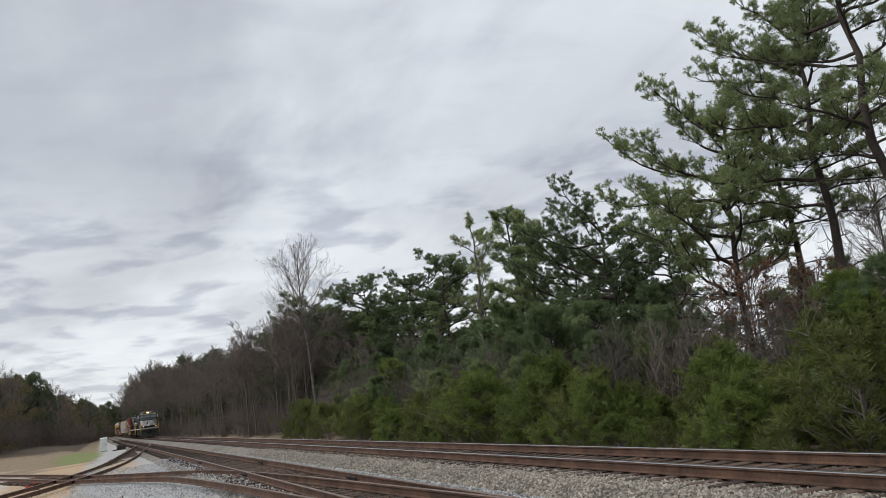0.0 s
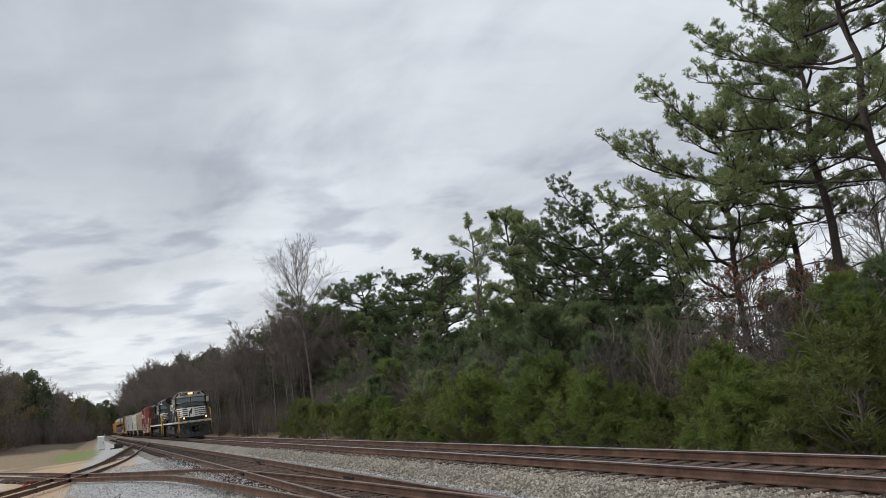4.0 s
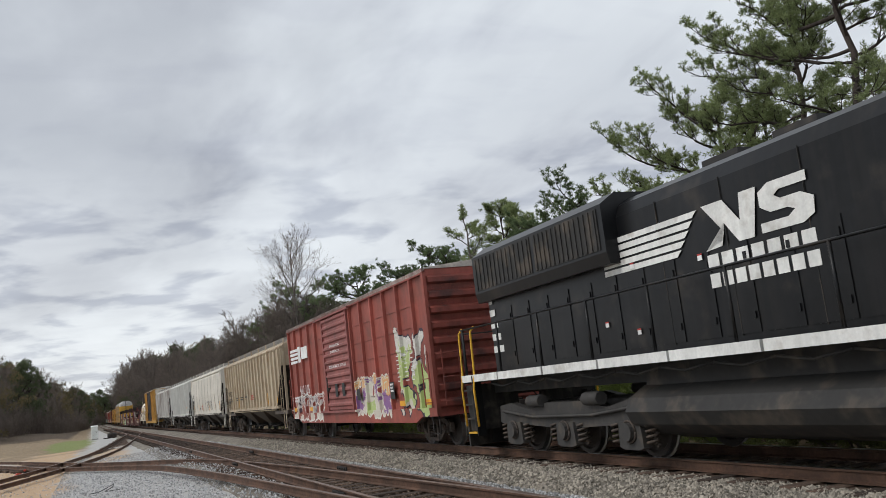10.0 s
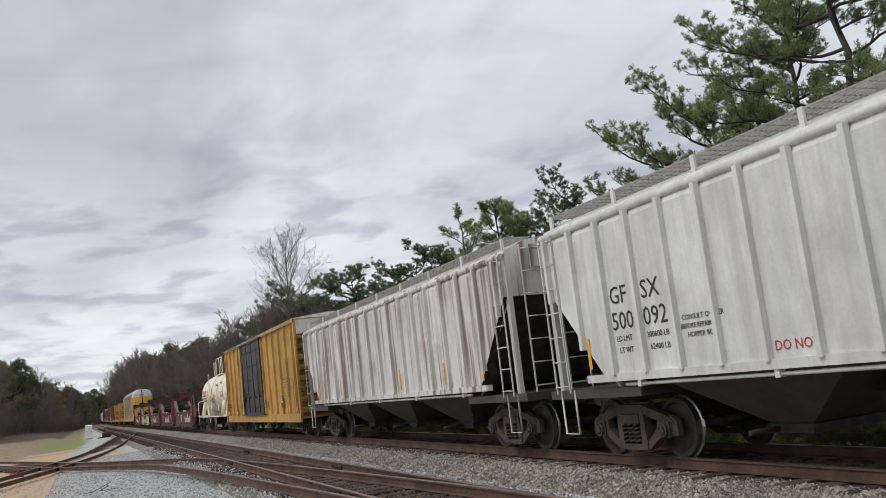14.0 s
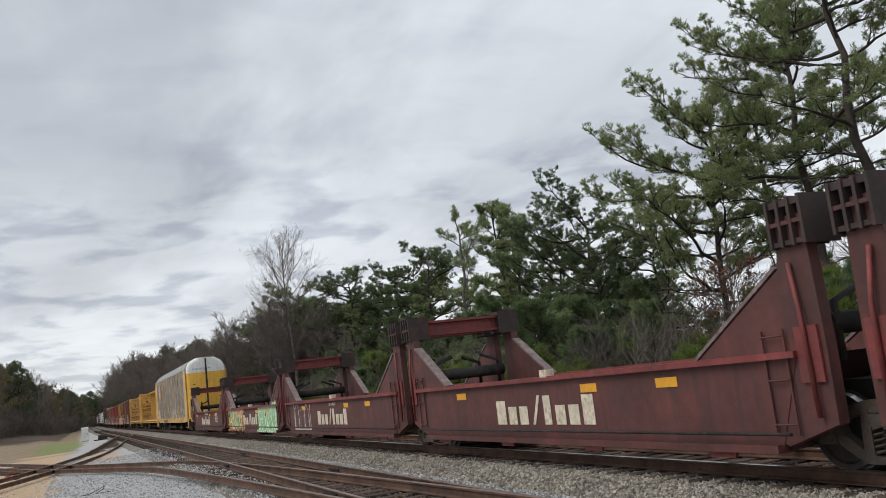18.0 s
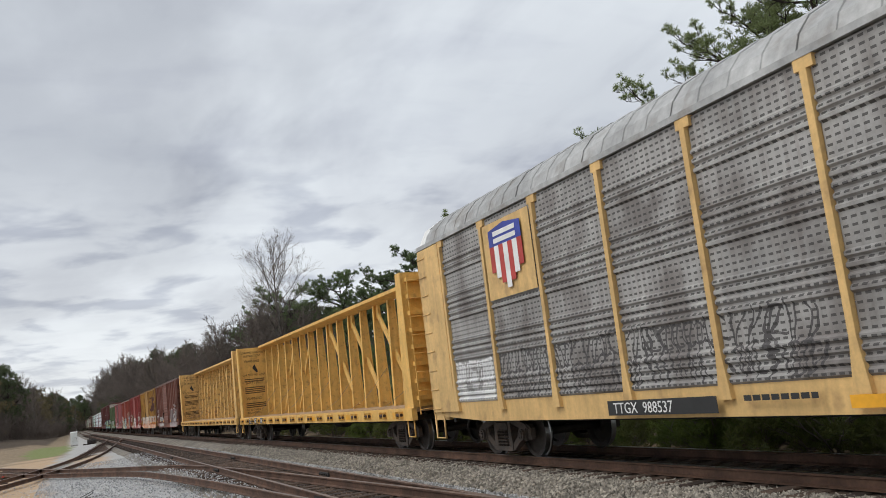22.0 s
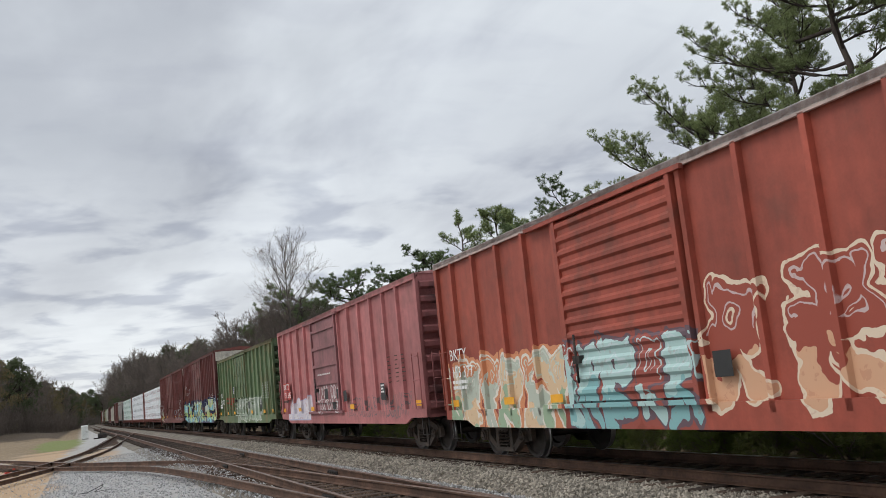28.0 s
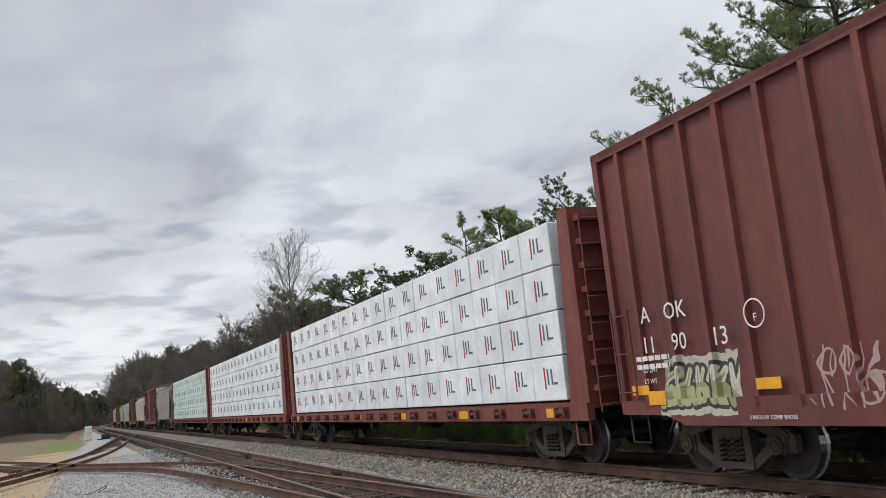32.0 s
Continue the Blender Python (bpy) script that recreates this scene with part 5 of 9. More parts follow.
def car_thing(name, label, category="freight car", group="freight cars of the train"):
    return tagged(new(name), label, category, group)


# ---- box cars ----
def box_car(L, eave, sill, tint, label, name="boxcar", roof=None, end=None, door=(-2.1, 1.1), door_kind="ribbed", posts=None, centre_sill=True, panel_beads=False,
            zones=(), white_top=False, streak=0.25, dirt=0.15, rust=(0.10, 0.05, 0.035), door_tint=None, roof_edge=None, door_dirt=0.15):
    """An exterior-post box car. door: its ends along x; posts: spacing of the side posts."""
    car = car_thing(name, label)
    n = "%s_%d" % (name, int(tint[0] * 1000 + tint[1] * 577 + L * 10))
    body = paint(n + "_paint", car, tint, zones=zones, streak=streak, streak_colour=rust, dirt=rust, dirt_amount=dirt, scale=.5)
    # posts paler than the side tint: the light they catch, painted in
    lit_post_paint = paint(n + "_post_paint", car, tuple(min(.8, c * 1.16) for c in tint), zones=zones, streak=streak, streak_colour=rust, dirt=rust, dirt_amount=dirt * .6, scale=.5)
    dmat = paint(n + "_door_paint", car, door_tint or tint, zones=zones, streak=streak, streak_colour=rust, dirt=rust, dirt_amount=door_dirt, scale=.8)
    rmat = paint(n + "_roof", car, roof or (.25, .24, .23), .6, vary=.3, dirt=rust, dirt_amount=.2)
    # ends take the side tint darkened, their shade held in the colour
    shaded_end_mat = paint(n + "_end", car, end or tuple(c * .75 for c in tint), vary=.25, dirt=(.025, .02, .02), dirt_amount=.4, scale=.6)
    h = L / 2 - .62
    W, w = 1.58, 1.49
    # walls, floor, roof
    bm = B()
    box(bm, -h + .03, h - .03, -w, w, sill + .12, eave)
    part("body", bm, body, car)
    bm = B()
    along_x(bm, [(-W, eave - .10), (-W, eave), (0, eave + .13), (W, eave), (W, eave - .10), (w, eave - .02), (-w, eave - .02)], -h, h)
    roof_part = part("roof", bm, rmat, car)
    k = int(2 * h / 1.25)
    for i in range(k + 1):
        x = -h + .06 + (2 * h - .12) * i / k
        bm = B()
        along_x(bm, [(-W - .005, eave + .005), (0, eave + .165), (W + .005, eave + .005), (0, eave + .11)], x - .04, x + .04)
        part("roof_rib", bm, rmat, roof_part)
    for s in (-1, 1):
        bm = B()
        box(bm, -h, h, s * W - .05 * (s > 0), s * W + .05 * (s < 0), eave - .14, eave - .01)
        part("roof_rail", bm, paint(n + "_rail", car, roof_edge or tint, dirt=rust, dirt_amount=.2), car)
        bm = B()
        outline = [(-h, sill + .34), (-h, sill + .14), (-h + 1.1, sill + .12), (-h + 1.5, sill - .02), (h - 1.5, sill - .02), (h - 1.1, sill + .12), (h, sill + .14), (h, sill + .34)] if centre_sill \
            else [(-h, sill + .34), (-h, sill), (h, sill), (h, sill + .34)]
        along_y(bm, outline, s * W - (.06 if s > 0 else 0), s * W + (.06 if s < 0 else 0))
        part("side_sill", bm, body, car)
    # posts
    step = posts or 1.14
    xs = []
    x = door[0] - .14
    while x > -h + .5:
        xs.append(x)
        x -= step
    x = door[1] + .14
    while x < h - .5:
        xs.append(x)
        x += step
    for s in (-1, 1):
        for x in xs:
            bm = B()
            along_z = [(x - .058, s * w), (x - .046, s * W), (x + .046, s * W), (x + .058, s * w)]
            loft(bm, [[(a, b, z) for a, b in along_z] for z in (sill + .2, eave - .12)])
            part("side_post", bm, lit_post_paint, car)
        for e in (-1, 1):
            bm = B()
            box(bm, e * h - (.14 if e > 0 else 0), e * h + (.14 if e < 0 else 0), s * w - (0 if s > 0 else .085), s * w + (.085 if s > 0 else 0), sill + .15, eave - .1)
            part("corner_post", bm, body, car)
        if panel_beads:
            for x0, x1 in zip(sorted(xs), sorted(xs)[1:]):
                if x1 - x0 > 1.6 * step:
                    continue
                for i in range(5):
                    z = sill + .75 + i * (eave - sill - 1.0) / 5
                    bm = B()
                    box(bm, x0 + .12, x1 - .12, s * w - .02, s * w + .02, z, z + .07)
                    part("panel_bead", bm, body, car)
    # door
    d0, d1 = door
    for s in (-1, 1):
        y = s * (W + .005)
        bm = B()
        z0, z1 = sill + .42, eave - .22
        if door_kind == "ribbed":
            rows = 13
            pts = []
            for i in range(rows):
                za, zb = z0 + (z1 - z0) * i / rows, z0 + (z1 - z0) * (i + 1) / rows
                pts += [(y, za), (y, za + (zb - za) * .35), (y + s * .045, za + (zb - za) * .55), (y + s * .045, za + (zb - za) * .8)]
            pts.append((y, z1))
            back = [(s * (w + .01), z1), (s * (w + .01), z0)]
            along_x(bm, pts + back, d0 + .05, d1 - .05)
        else:
            box(bm, d0 + .05, d1 - .05, min(y, s * w), max(y, s * w), z0, z1)
        dr = part("door", bm, dmat, car, "sliding side door")
        if door_kind != "ribbed":
            for i in range(5):
                z = z0 + (z1 - z0) * (i + .5) / 5
                bm = B()
                box(bm, d0 + .06, d1 - .06, min(y, y + s * .05), max(y, y + s * .05), z - .05, z + .05)
                part("door_rib", bm, dmat, dr)
        if door_kind == "plug":
            for k in (.12, .36, .64, .88):
                x = d0 + (d1 - d0) * k
                bm = B()
                tube(bm, [(x, y + s * .08, z0 + .05), (x, y + s * .08, z1 - .05)], .024, 6)
                part("lock_rod", bm, dmat, dr)
            for k in (.12, .36, .64, .88):
                x = d0 + (d1 - d0) * k
                bm = B()
                box(bm, x - .14, x + .14, min(y, y + s * .1), max(y, y + s * .1), z0 + .75, z0 + .83)
                part("lock_handle", bm, dmat, dr)
        for x in (d0 + .02, d1 - .02):
            bm = B()
            box(bm, x - .05, x + .05, min(s * w, y + s * .05), max(s * w, y + s * .05), z0 - .05, z1 + .1)
            part("door_post", bm, dmat, dr)
        for z in (z0 - .07, z1 + .06):
            bm = B()
            box(bm, d0 - (1.0 if door_kind != "plug" else .2), d1 + .3, min(s * W, y + s * .07), max(s * W, y + s * .07), z - .03, z + .04)
            part("door_track", bm, dmat, dr)
        bm = B()
        tube(bm, [(d0 + .35, y + s * .09, z0 + .3), (d0 + .35, y + s * .09, z0 + 1.1)], .022, 6)
        box(bm, d0 + .25, d0 + .45, min(y, y + s * .1), max(y, y + s * .1), z0 + .62, z0 + .75)
        part("door_handle", bm, STEEL_DARK, dr)
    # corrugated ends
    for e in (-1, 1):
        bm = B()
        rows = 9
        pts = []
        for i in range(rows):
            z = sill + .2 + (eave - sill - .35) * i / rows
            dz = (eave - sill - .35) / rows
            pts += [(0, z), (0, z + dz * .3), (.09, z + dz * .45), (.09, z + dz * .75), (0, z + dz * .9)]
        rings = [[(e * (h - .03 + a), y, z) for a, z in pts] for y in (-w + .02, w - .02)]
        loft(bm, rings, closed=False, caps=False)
        part("end_panel", bm, shaded_end_mat, car, "corrugated end panel")
        if white_top:
            bm = B()
            box(bm, min(e * h, e * (h + .10)), max(e * h, e * (h + .10)), -w + .02, w - .02, eave - .62, eave - .08)
            part("end_band", bm, paint(n + "_band", car, (.62, .58, .50), dirt=rust, dirt_amount=.1), car, "pale band across the top of the end")
        ladder(car, e * (h - .32), -W - .06, sill + .35, sill + 1.7, body)
        ladder(car, e * (h + .16), -1.15, sill + .35, sill + 1.7, shaded_end_mat, face="front" if e > 0 else "back")
        bm = B()
        x = e * (h - .32)
        tube(bm, [(x - .22, -1.5, sill + .2), (x - .22, -1.5, sill - .28), (x + .22, -1.5, sill - .28), (x + .22, -1.5, sill + .2)], .018, 5)
        part("step", bm, STEEL_DARK, car)
    bm = B()
    disc_y(bm, 0, 0, .28, -.02, .02, 14)
    part("brake_wheel", bm, STEEL_DARK, car, m=Matrix.Translation((-h - .22, .5, sill + 1.9)) @ Matrix.Rotation(math.pi / 2, 4, "Z"))
    under_frame(car, h, sill)
    for s in (-1, 1):
        freight_truck(car, s * (h - 1.75))
    couplers(car, L / 2)
    pale = RUST_STENCIL if tint[0] > .4 else WHITE_PAINT
    rs = random.Random(int(L * 131))
    for x in (h - 2.55, h - 1.95, h - 1.45):
        for i in range(7):
            z = sill + 1.75 - i * .11
            ln = rs.uniform(.15, .28)
            bars(car, x, z, -W - .004, ((ln, .026),), pale)
    plate(car, h - 3.3, h - 2.95, sill + .62, sill + 1.08, -W - .004, BLACK_PAINT, "data_panel")
    bars(car, h - 3.26, sill + 1.04, -W - .008, ((.26, .05), (.2, .05), (.26, .05)), WHITE_PAINT)
    bars(car, -h + .55, sill + .98, -W - .004, ((.8, .07), (.8, .07)), pale)
    plate(car, d1 + .35, d1 + .7, sill + .66, sill + 1.0, -W - .004, BLACK_PAINT, "painted_patch")
    for x in (-h + .35, -h + 3.0, d0 - .8, d1 + 1.0, h - 2.6, h - .7):
        if random.Random(int(x * 97 + L * 31)).random() < .7:
            plate(car, x, x + .42, sill + .42, sill + .56, -W - .006, REFLECT_YELLOW, "reflector")
    return car


def under_frame(car, h, sill):
    bm = B()
    box(bm, -h + .1, h - .1, -.28, .28, sill - .02, sill + .2)
    for i in range(9):
        x = -h + .8 + (2 * h - 1.6) * i / 8
        box(bm, x - .06, x + .06, -1.4, 1.4, sill + .04, sill + .18)
    part("underframe", bm, STEEL_DARK, car)
    bm = B()
    tube(bm, [(-1.6, .5, sill - .1), (-.4, .5, sill - .1)], .2, 10)
    part("air_reservoir", bm, STEEL_DARK, car)
    bm = B()
    tube(bm, [(-h + 1, -.45, sill - .05), (h - 1, -.45, sill - .05)], .025, 5)
    part("brake_pipe", bm, STEEL_DARK, car)


# ---- covered hoppers ----
def hopper_car(L, tint, label, ribs=0, eave=3.95, sill=1.36, name="covered_hopper", zones=(), streak=.2, rust=(.22, .14, .08), dirt=.12, slope_tint=None, walkway=True, vary=.12, tape=None):
    car = car_thing(name, label)
    n = "%s_%d" % (name, int(tint[0] * 1000 + tint[2] * 577 + L * 10))
    body = paint(n + "_paint", car, tint, zones=zones, streak=streak, streak_colour=rust, dirt=rust, dirt_amount=dirt, scale=.4, vary=vary)
    seam_paint = material("weld_seam_grime", (.30, .28, .25), .7, vary=.3, scale=3)
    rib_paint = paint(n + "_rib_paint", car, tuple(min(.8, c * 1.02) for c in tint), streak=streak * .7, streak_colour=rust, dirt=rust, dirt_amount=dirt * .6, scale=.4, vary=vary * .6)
    # bay tint kept extra dark: shade under the car, put into the paint
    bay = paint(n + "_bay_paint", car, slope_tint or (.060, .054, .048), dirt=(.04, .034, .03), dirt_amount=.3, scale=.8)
    h = L / 2 - .72
    top_in, bot_in = .10, 1.55           # the side panel is cut away at its lower corners
    W = 1.55
    # the body: a rounded roof over flat or bulging sides
    bm = B()
    prof = [(-W, sill), (-W - (.0 if ribs else .06), sill + 1.2), (-W, eave - .25), (-1.42, eave + .02), (-.95, eave + .22), (-.4, eave + .30), (.4, eave + .30), (.95, eave + .22), (1.42, eave + .02), (W, eave - .25), (W + (.0 if ribs else .06), sill + 1.2), (W, sill)]
    along_x(bm, prof, -h + top_in + bot_in, h - top_in - bot_in)
    for e in (-1, 1):
        a = e * (h - top_in - bot_in)
        rings = []
        for f in range(5):
            t = f / 4
            zl = sill + (eave - .9 - sill) * t
            rings.append([(a + e * bot_in * t, y, max(z, zl)) for y, z in prof])
        loft(bm, rings, smooth=False)
    bm.normal_update()
    # undersides of the cut-away ends take dark steel, as recess shade in colour
    for f in bm.faces:
        c = f.calc_center_median()
        if abs(c.x) > h - top_in - bot_in and abs(c.y) < .3 and c.z < eave - .6:
            f.material_index = 1
    part("body", bm, [body, STEEL_DARK], car)
    for e in (-1, 1):
        # sloped end sheet
        bm = B()
        loft(bm, [[(e * (h - .15), y, eave - .85), (e * (h - .15) - e * .03, y, eave - .85), (e * (h - 2.4) - e * .03, y, sill - .15), (e * (h - 2.4), y, sill - .15)] for y in (-1.4, 1.4)])
        part("slope_sheet", bm, STEEL_DARK, car, "grimy sloping end sheet")
        # end platform, posts and ladders
        bm = B()
        box(bm, min(e * (h + .25), e * (h - 2.5)), max(e * (h + .25), e * (h - 2.5)), -1.5, 1.5, sill - .35, sill - .20)
        part("end_platform", bm, bay, car)
        for y in (-1.42, 1.42):
            bm = B()
            box(bm, e * (h - .12) - .06, e * (h - .12) + .06, y - .05, y + .05, sill - .25, eave - .3)
            part("end_post", bm, body, car)
            bm = B()
            tube(bm, [(e * (h - .15), y, eave - .9), (e * (h - 1.9), y, sill - .2)], .045, 6)
            part("end_brace", bm, body, car)
        ladder(car, e * (h - .35), -W - .03, sill - .25, eave - .1, body)
        ladder(car, e * (h + .06), -.95, sill - .2, eave + .1, body, face="front" if e > 0 else "back")
        bm = B()
        x = e * (h - .35)
        tube(bm, [(x - .22, -1.5, sill - .2), (x - .22, -1.5, .42), (x + .22, -1.5, .42), (x + .22, -1.5, sill - .2)], .02, 5)
        part("step", bm, body, car)
        bm = B()
        box(bm, e * (h + .05) - .01, e * (h + .05) + .01, -.95, .95, eave - .35, eave + .1)
        part("end_panel", bm, body, car)
    # side sill
    for s in (-1, 1):
        bm = B()
        box(bm, -h + 1.2, h - 1.2, s * W - .05, s * W + .05, sill - .10, sill + .02)
        part("side_sill", bm, body, car)
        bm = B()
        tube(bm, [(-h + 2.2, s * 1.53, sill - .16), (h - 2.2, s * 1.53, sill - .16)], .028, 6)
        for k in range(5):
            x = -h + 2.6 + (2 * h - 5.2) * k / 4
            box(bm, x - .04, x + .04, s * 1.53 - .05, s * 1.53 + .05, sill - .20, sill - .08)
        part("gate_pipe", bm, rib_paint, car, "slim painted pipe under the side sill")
        bm = B()
        tube(bm, [(-h + .1, s * 1.5, eave - .1), (h - .1, s * 1.5, eave - .1)], .07, 8)
        part("top_chord", bm, body, car)
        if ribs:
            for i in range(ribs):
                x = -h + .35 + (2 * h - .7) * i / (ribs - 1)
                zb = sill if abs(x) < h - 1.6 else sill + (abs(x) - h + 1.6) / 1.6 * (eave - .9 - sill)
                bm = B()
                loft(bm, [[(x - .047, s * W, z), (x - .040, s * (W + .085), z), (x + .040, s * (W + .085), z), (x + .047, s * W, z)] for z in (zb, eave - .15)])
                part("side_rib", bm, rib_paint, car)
        else:
            for i in range(9):
                x = -h + 1.9 + (2 * h - 3.8) * i / 8
                bm = B()
                loft(bm, [[(x - .007, s * (W + d - .01), z), (x - .007, s * (W + d + .006), z), (x + .007, s * (W + d + .006), z), (x + .007, s * (W + d - .01), z)] for z, d in ((sill, 0), (sill + .6, .045), (sill + 1.2, .06), (sill + 1.9, .03), (eave - .25, 0))])
                part("weld_seam", bm, seam_paint, car)
    # discharge bays
    for i in range(3):
        c = (-1 + i) * (2 * h - 5.4) / 3
        bm = B()
        half = (2 * h - 5.4) / 6 + .1
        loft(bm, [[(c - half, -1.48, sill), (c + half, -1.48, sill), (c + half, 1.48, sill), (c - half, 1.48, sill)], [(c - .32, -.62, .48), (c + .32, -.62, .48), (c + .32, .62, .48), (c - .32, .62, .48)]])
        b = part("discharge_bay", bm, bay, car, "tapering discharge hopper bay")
        bm = B()
        box(bm, c - .4, c + .4, -.7, .7, .38, .5)
        tube(bm, [(c - .2, -1.2, .44), (c - .2, -.7, .44)], .04, 6)
        part("gate", bm, STEEL_DARK, b)
    bm = B()
    box(bm, -h - .3, h + .3, -.28, .28, .86, 1.16)
    part("centre_sill", bm, STEEL_DARK, car)
    # roof walkway on brackets, hatches
    for s in (-1, 1):
        if walkway:
            bm = B()
            for k in range(7):
                y = s * 1.06 - .26 + k * .52 / 6
                box(bm, -h + .1, h - .1, y - .008, y + .008, eave + .262, eave + .288)
            for k in range(int((2 * h - .2) / .22)):
                x = -h + .15 + k * .22
                box(bm, x - .008, x + .008, s * 1.06 - .26, s * 1.06 + .26, eave + .268, eave + .284)
            part("roof_walkway", bm, material("walkway_grating", (.30, .29, .27), .7, vary=.25, scale=6), car, "open steel grating walkway")
            for i in range(9):
                x = -h + .3 + (2 * h - .6) * i / 8
                bm = B()
                box(bm, x - .04, x + .04, s * 1.34 - .02, s * 1.34 + .02, eave - .05, eave + .29)
                part("walkway_bracket", bm, body, car)
    for i in range(5):
        x = -h + 2 + (2 * h - 4) * i / 4
        bm = B()
        box(bm, x - 1.1, x + 1.1, -.32, .32, eave + .28, eave + .38)
        part("roof_hatch", bm, body, car)
    for s in (-1, 1):
        freight_truck(car, s * (h - 1.45))
    couplers(car, L / 2)
    for x in tape or (-h + 1.75, -h + 4.5, -1.5, 1.8, h - 3.6, h - 1.5):
        plate(car, x, x + .08, sill + .12, sill + .62, -W - (.01 if ribs else .045), REFLECT_YELLOW, "reflector")
    return car


# ---- tank car ----
def tank_car(L):
    car = car_thing("tank_car", "rust-streaked cream tank car with a top platform")
    skin = paint("tank_cream_paint", car, (.80, .75, .65), .5, streak=.5, streak_colour=(.55, .30, .12), dirt=(.52, .28, .11), dirt_amount=.12, scale=.45, vary=.08,
                 zones=((-1.2, .8, 1.75, 2.35, ((.74, .66, .5), (.74, .66, .5)), (.05, .04, .06), 3.0, .0), (3.2, 4.6, 2.1, 2.5, ((.74, .66, .5), (.74, .66, .5)), (.05, .05, .07), 3.5, .0)))
    rusty = paint("tank_rust", car, (.30, .13, .06), .85, dirt=(.12, .06, .04), dirt_amount=.3)
    h = L / 2 - .7
    r, zc = 1.32, 2.42
    bm = B()
    n = 32
    rings = []
    for x, k in ((-h + .75, 0.35), (-h + .82, .62), (-h + .95, .84), (-h + 1.15, .96), (-h + 1.4, 1.0), (-.6, 1.0), (.6, 1.0), (h - 1.4, 1.0), (h - 1.15, .96), (h - .95, .84), (h - .82, .62), (h - .75, .35)):
        rings.append([(x, r * k * math.cos(i * 2 * math.pi / n), zc + r * k * math.sin(i * 2 * math.pi / n)) for i in range(n)])
    loft(bm, rings, smooth=True)
    part("tank_shell", bm, skin, car)
    for x in (-h + 2.6, -.35, 2.4):
        bm = B()
        loft(bm, [[(x + a, (r + .012) * math.cos(i * 2 * math.pi / n), zc + (r + .012) * math.sin(i * 2 * math.pi / n)) for i in range(n)] for a in (-.04, .04)])
        part("weld_band", bm, rusty if x == -.35 else skin, car)
    for x in (-.5, .25):
        bm = B()
        loft(bm, [[(x + rr * math.cos(i * math.pi / 6), rr * math.sin(i * math.pi / 6), z) for i in range(12)] for rr, z in ((.22, zc + r - .05), (.22, zc + r + .22), (.30, zc + r + .22), (.30, zc + r + .30))])
        part("manway", bm, rusty, car, "rusty valve housing")
    # platform with hand rails
    bm = B()
    box(bm, -1.9, 1.3, -.8, .8, zc + r - .12, zc + r - .08)
    top = part("top_platform", bm, skin, car)
    for y in (-.8, .8):
        bm = B()
        tube(bm, [(-2.0, y, zc + r - .1), (-2.0, y, zc + r + .75), (-1.4, y, zc + r + .75), (-1.4, y, zc + r - .1)], .025, 6)
        part("hand_rail", bm, skin, top)
        bm = B()
        tube(bm, [(-.9, y, zc + r - .1), (-.9, y, zc + r + .8), (-.7, y, zc + r + .95), (1.6, y, zc + r + .95), (1.7, y, zc + r + .8), (1.7, y, zc + r - .1)], .025, 6)
        part("hand_rail", bm, skin, top)
        for x in (.4, 1.1):
            bm = B()
            tube(bm, [(x, y, zc + r - .1), (x, y, zc + r + .95)], .025, 6)
            part("hand_rail", bm, skin, top)
    ladder(car, -1.35, -1.30, 1.0, 3.75, skin, .42)
    for x in (-1.8, -.9):
        bm = B()
        tube(bm, [(x, -1.35, 1.0), (-1.35, -1.38, .55)], .025, 5)
        part("ladder_brace", bm, skin, car)
    # walkways and saddles
    for s in (-1, 1):
        bm = B()
        box(bm, -h + .9, h - .9, s * 1.42 - .03, s * 1.42 + .03, .93, 1.0)
        part("side_rail", bm, skin, car)
        bm = B()
        box(bm, min(s * (h + .1), s * (h - 2.6)), max(s * (h + .1), s * (h - 2.6)), -1.45, 1.45, .95, 1.06)
        part("end_walkway", bm, skin, car)
        for y in (-1, 1):
            bm = B()
            tube(bm, [(s * (h - 2.0), y * 1.42, 1.0), (s * (h - 2.0), y * 1.2, 1.9)], .13, 8)
            part("saddle_post", bm, skin, car)
        bm = B()
        loft(bm, [[(s * (h - 2.4) - .5, -1.1, .95), (s * (h - 2.4) + .5, -1.1, .95), (s * (h - 2.4) + .5, 1.1, .95), (s * (h - 2.4) - .5, 1.1, .95)], [(s * (h - 2.4) - .4, -1.15, 1.75), (s * (h - 2.4) + .4, -1.15, 1.75), (s * (h - 2.4) + .4, 1.15, 1.75), (s * (h - 2.4) - .4, 1.15, 1.75)]])
        part("saddle", bm, skin, car)
        bm = B()
        x = s * (h + .05)
        tube(bm, [(x, -1.45, .45), (x, -1.45, 1.95), (x, -1.3, 2.05), (x, 1.3, 2.05), (x, 1.45, 1.95), (x, 1.45, .45)], .03, 6)
        part("end_rail", bm, skin, car)
        freight_truck(car, s * (h - 1.75))
    bm = B()
    box(bm, -h - .4, h + .4, -.25, .25, .82, 1.05)
    part("centre_sill", bm, STEEL_DARK, car)
    couplers(car, L / 2)
    y = -r - .03
    words("UTLX  11377", .23, BLACK_PAINT, car, -4.55, y + .0, 2.50)
    words("SULFURIC ACID", .13, BLACK_PAINT, car, 1.35, -1.28, 2.85)
    words("LD LMT  205100 LB  93 050 KG", .085, BLACK_PAINT, car, -4.45, y + .01, 2.16)
    words("LT WT  57900 LB  26 250 KG", .085, BLACK_PAINT, car, -4.35, y + .03, 1.98)
    bars(car, -4.5, 2.42, y + .01, ((1.25, .07),), BLACK_PAINT)
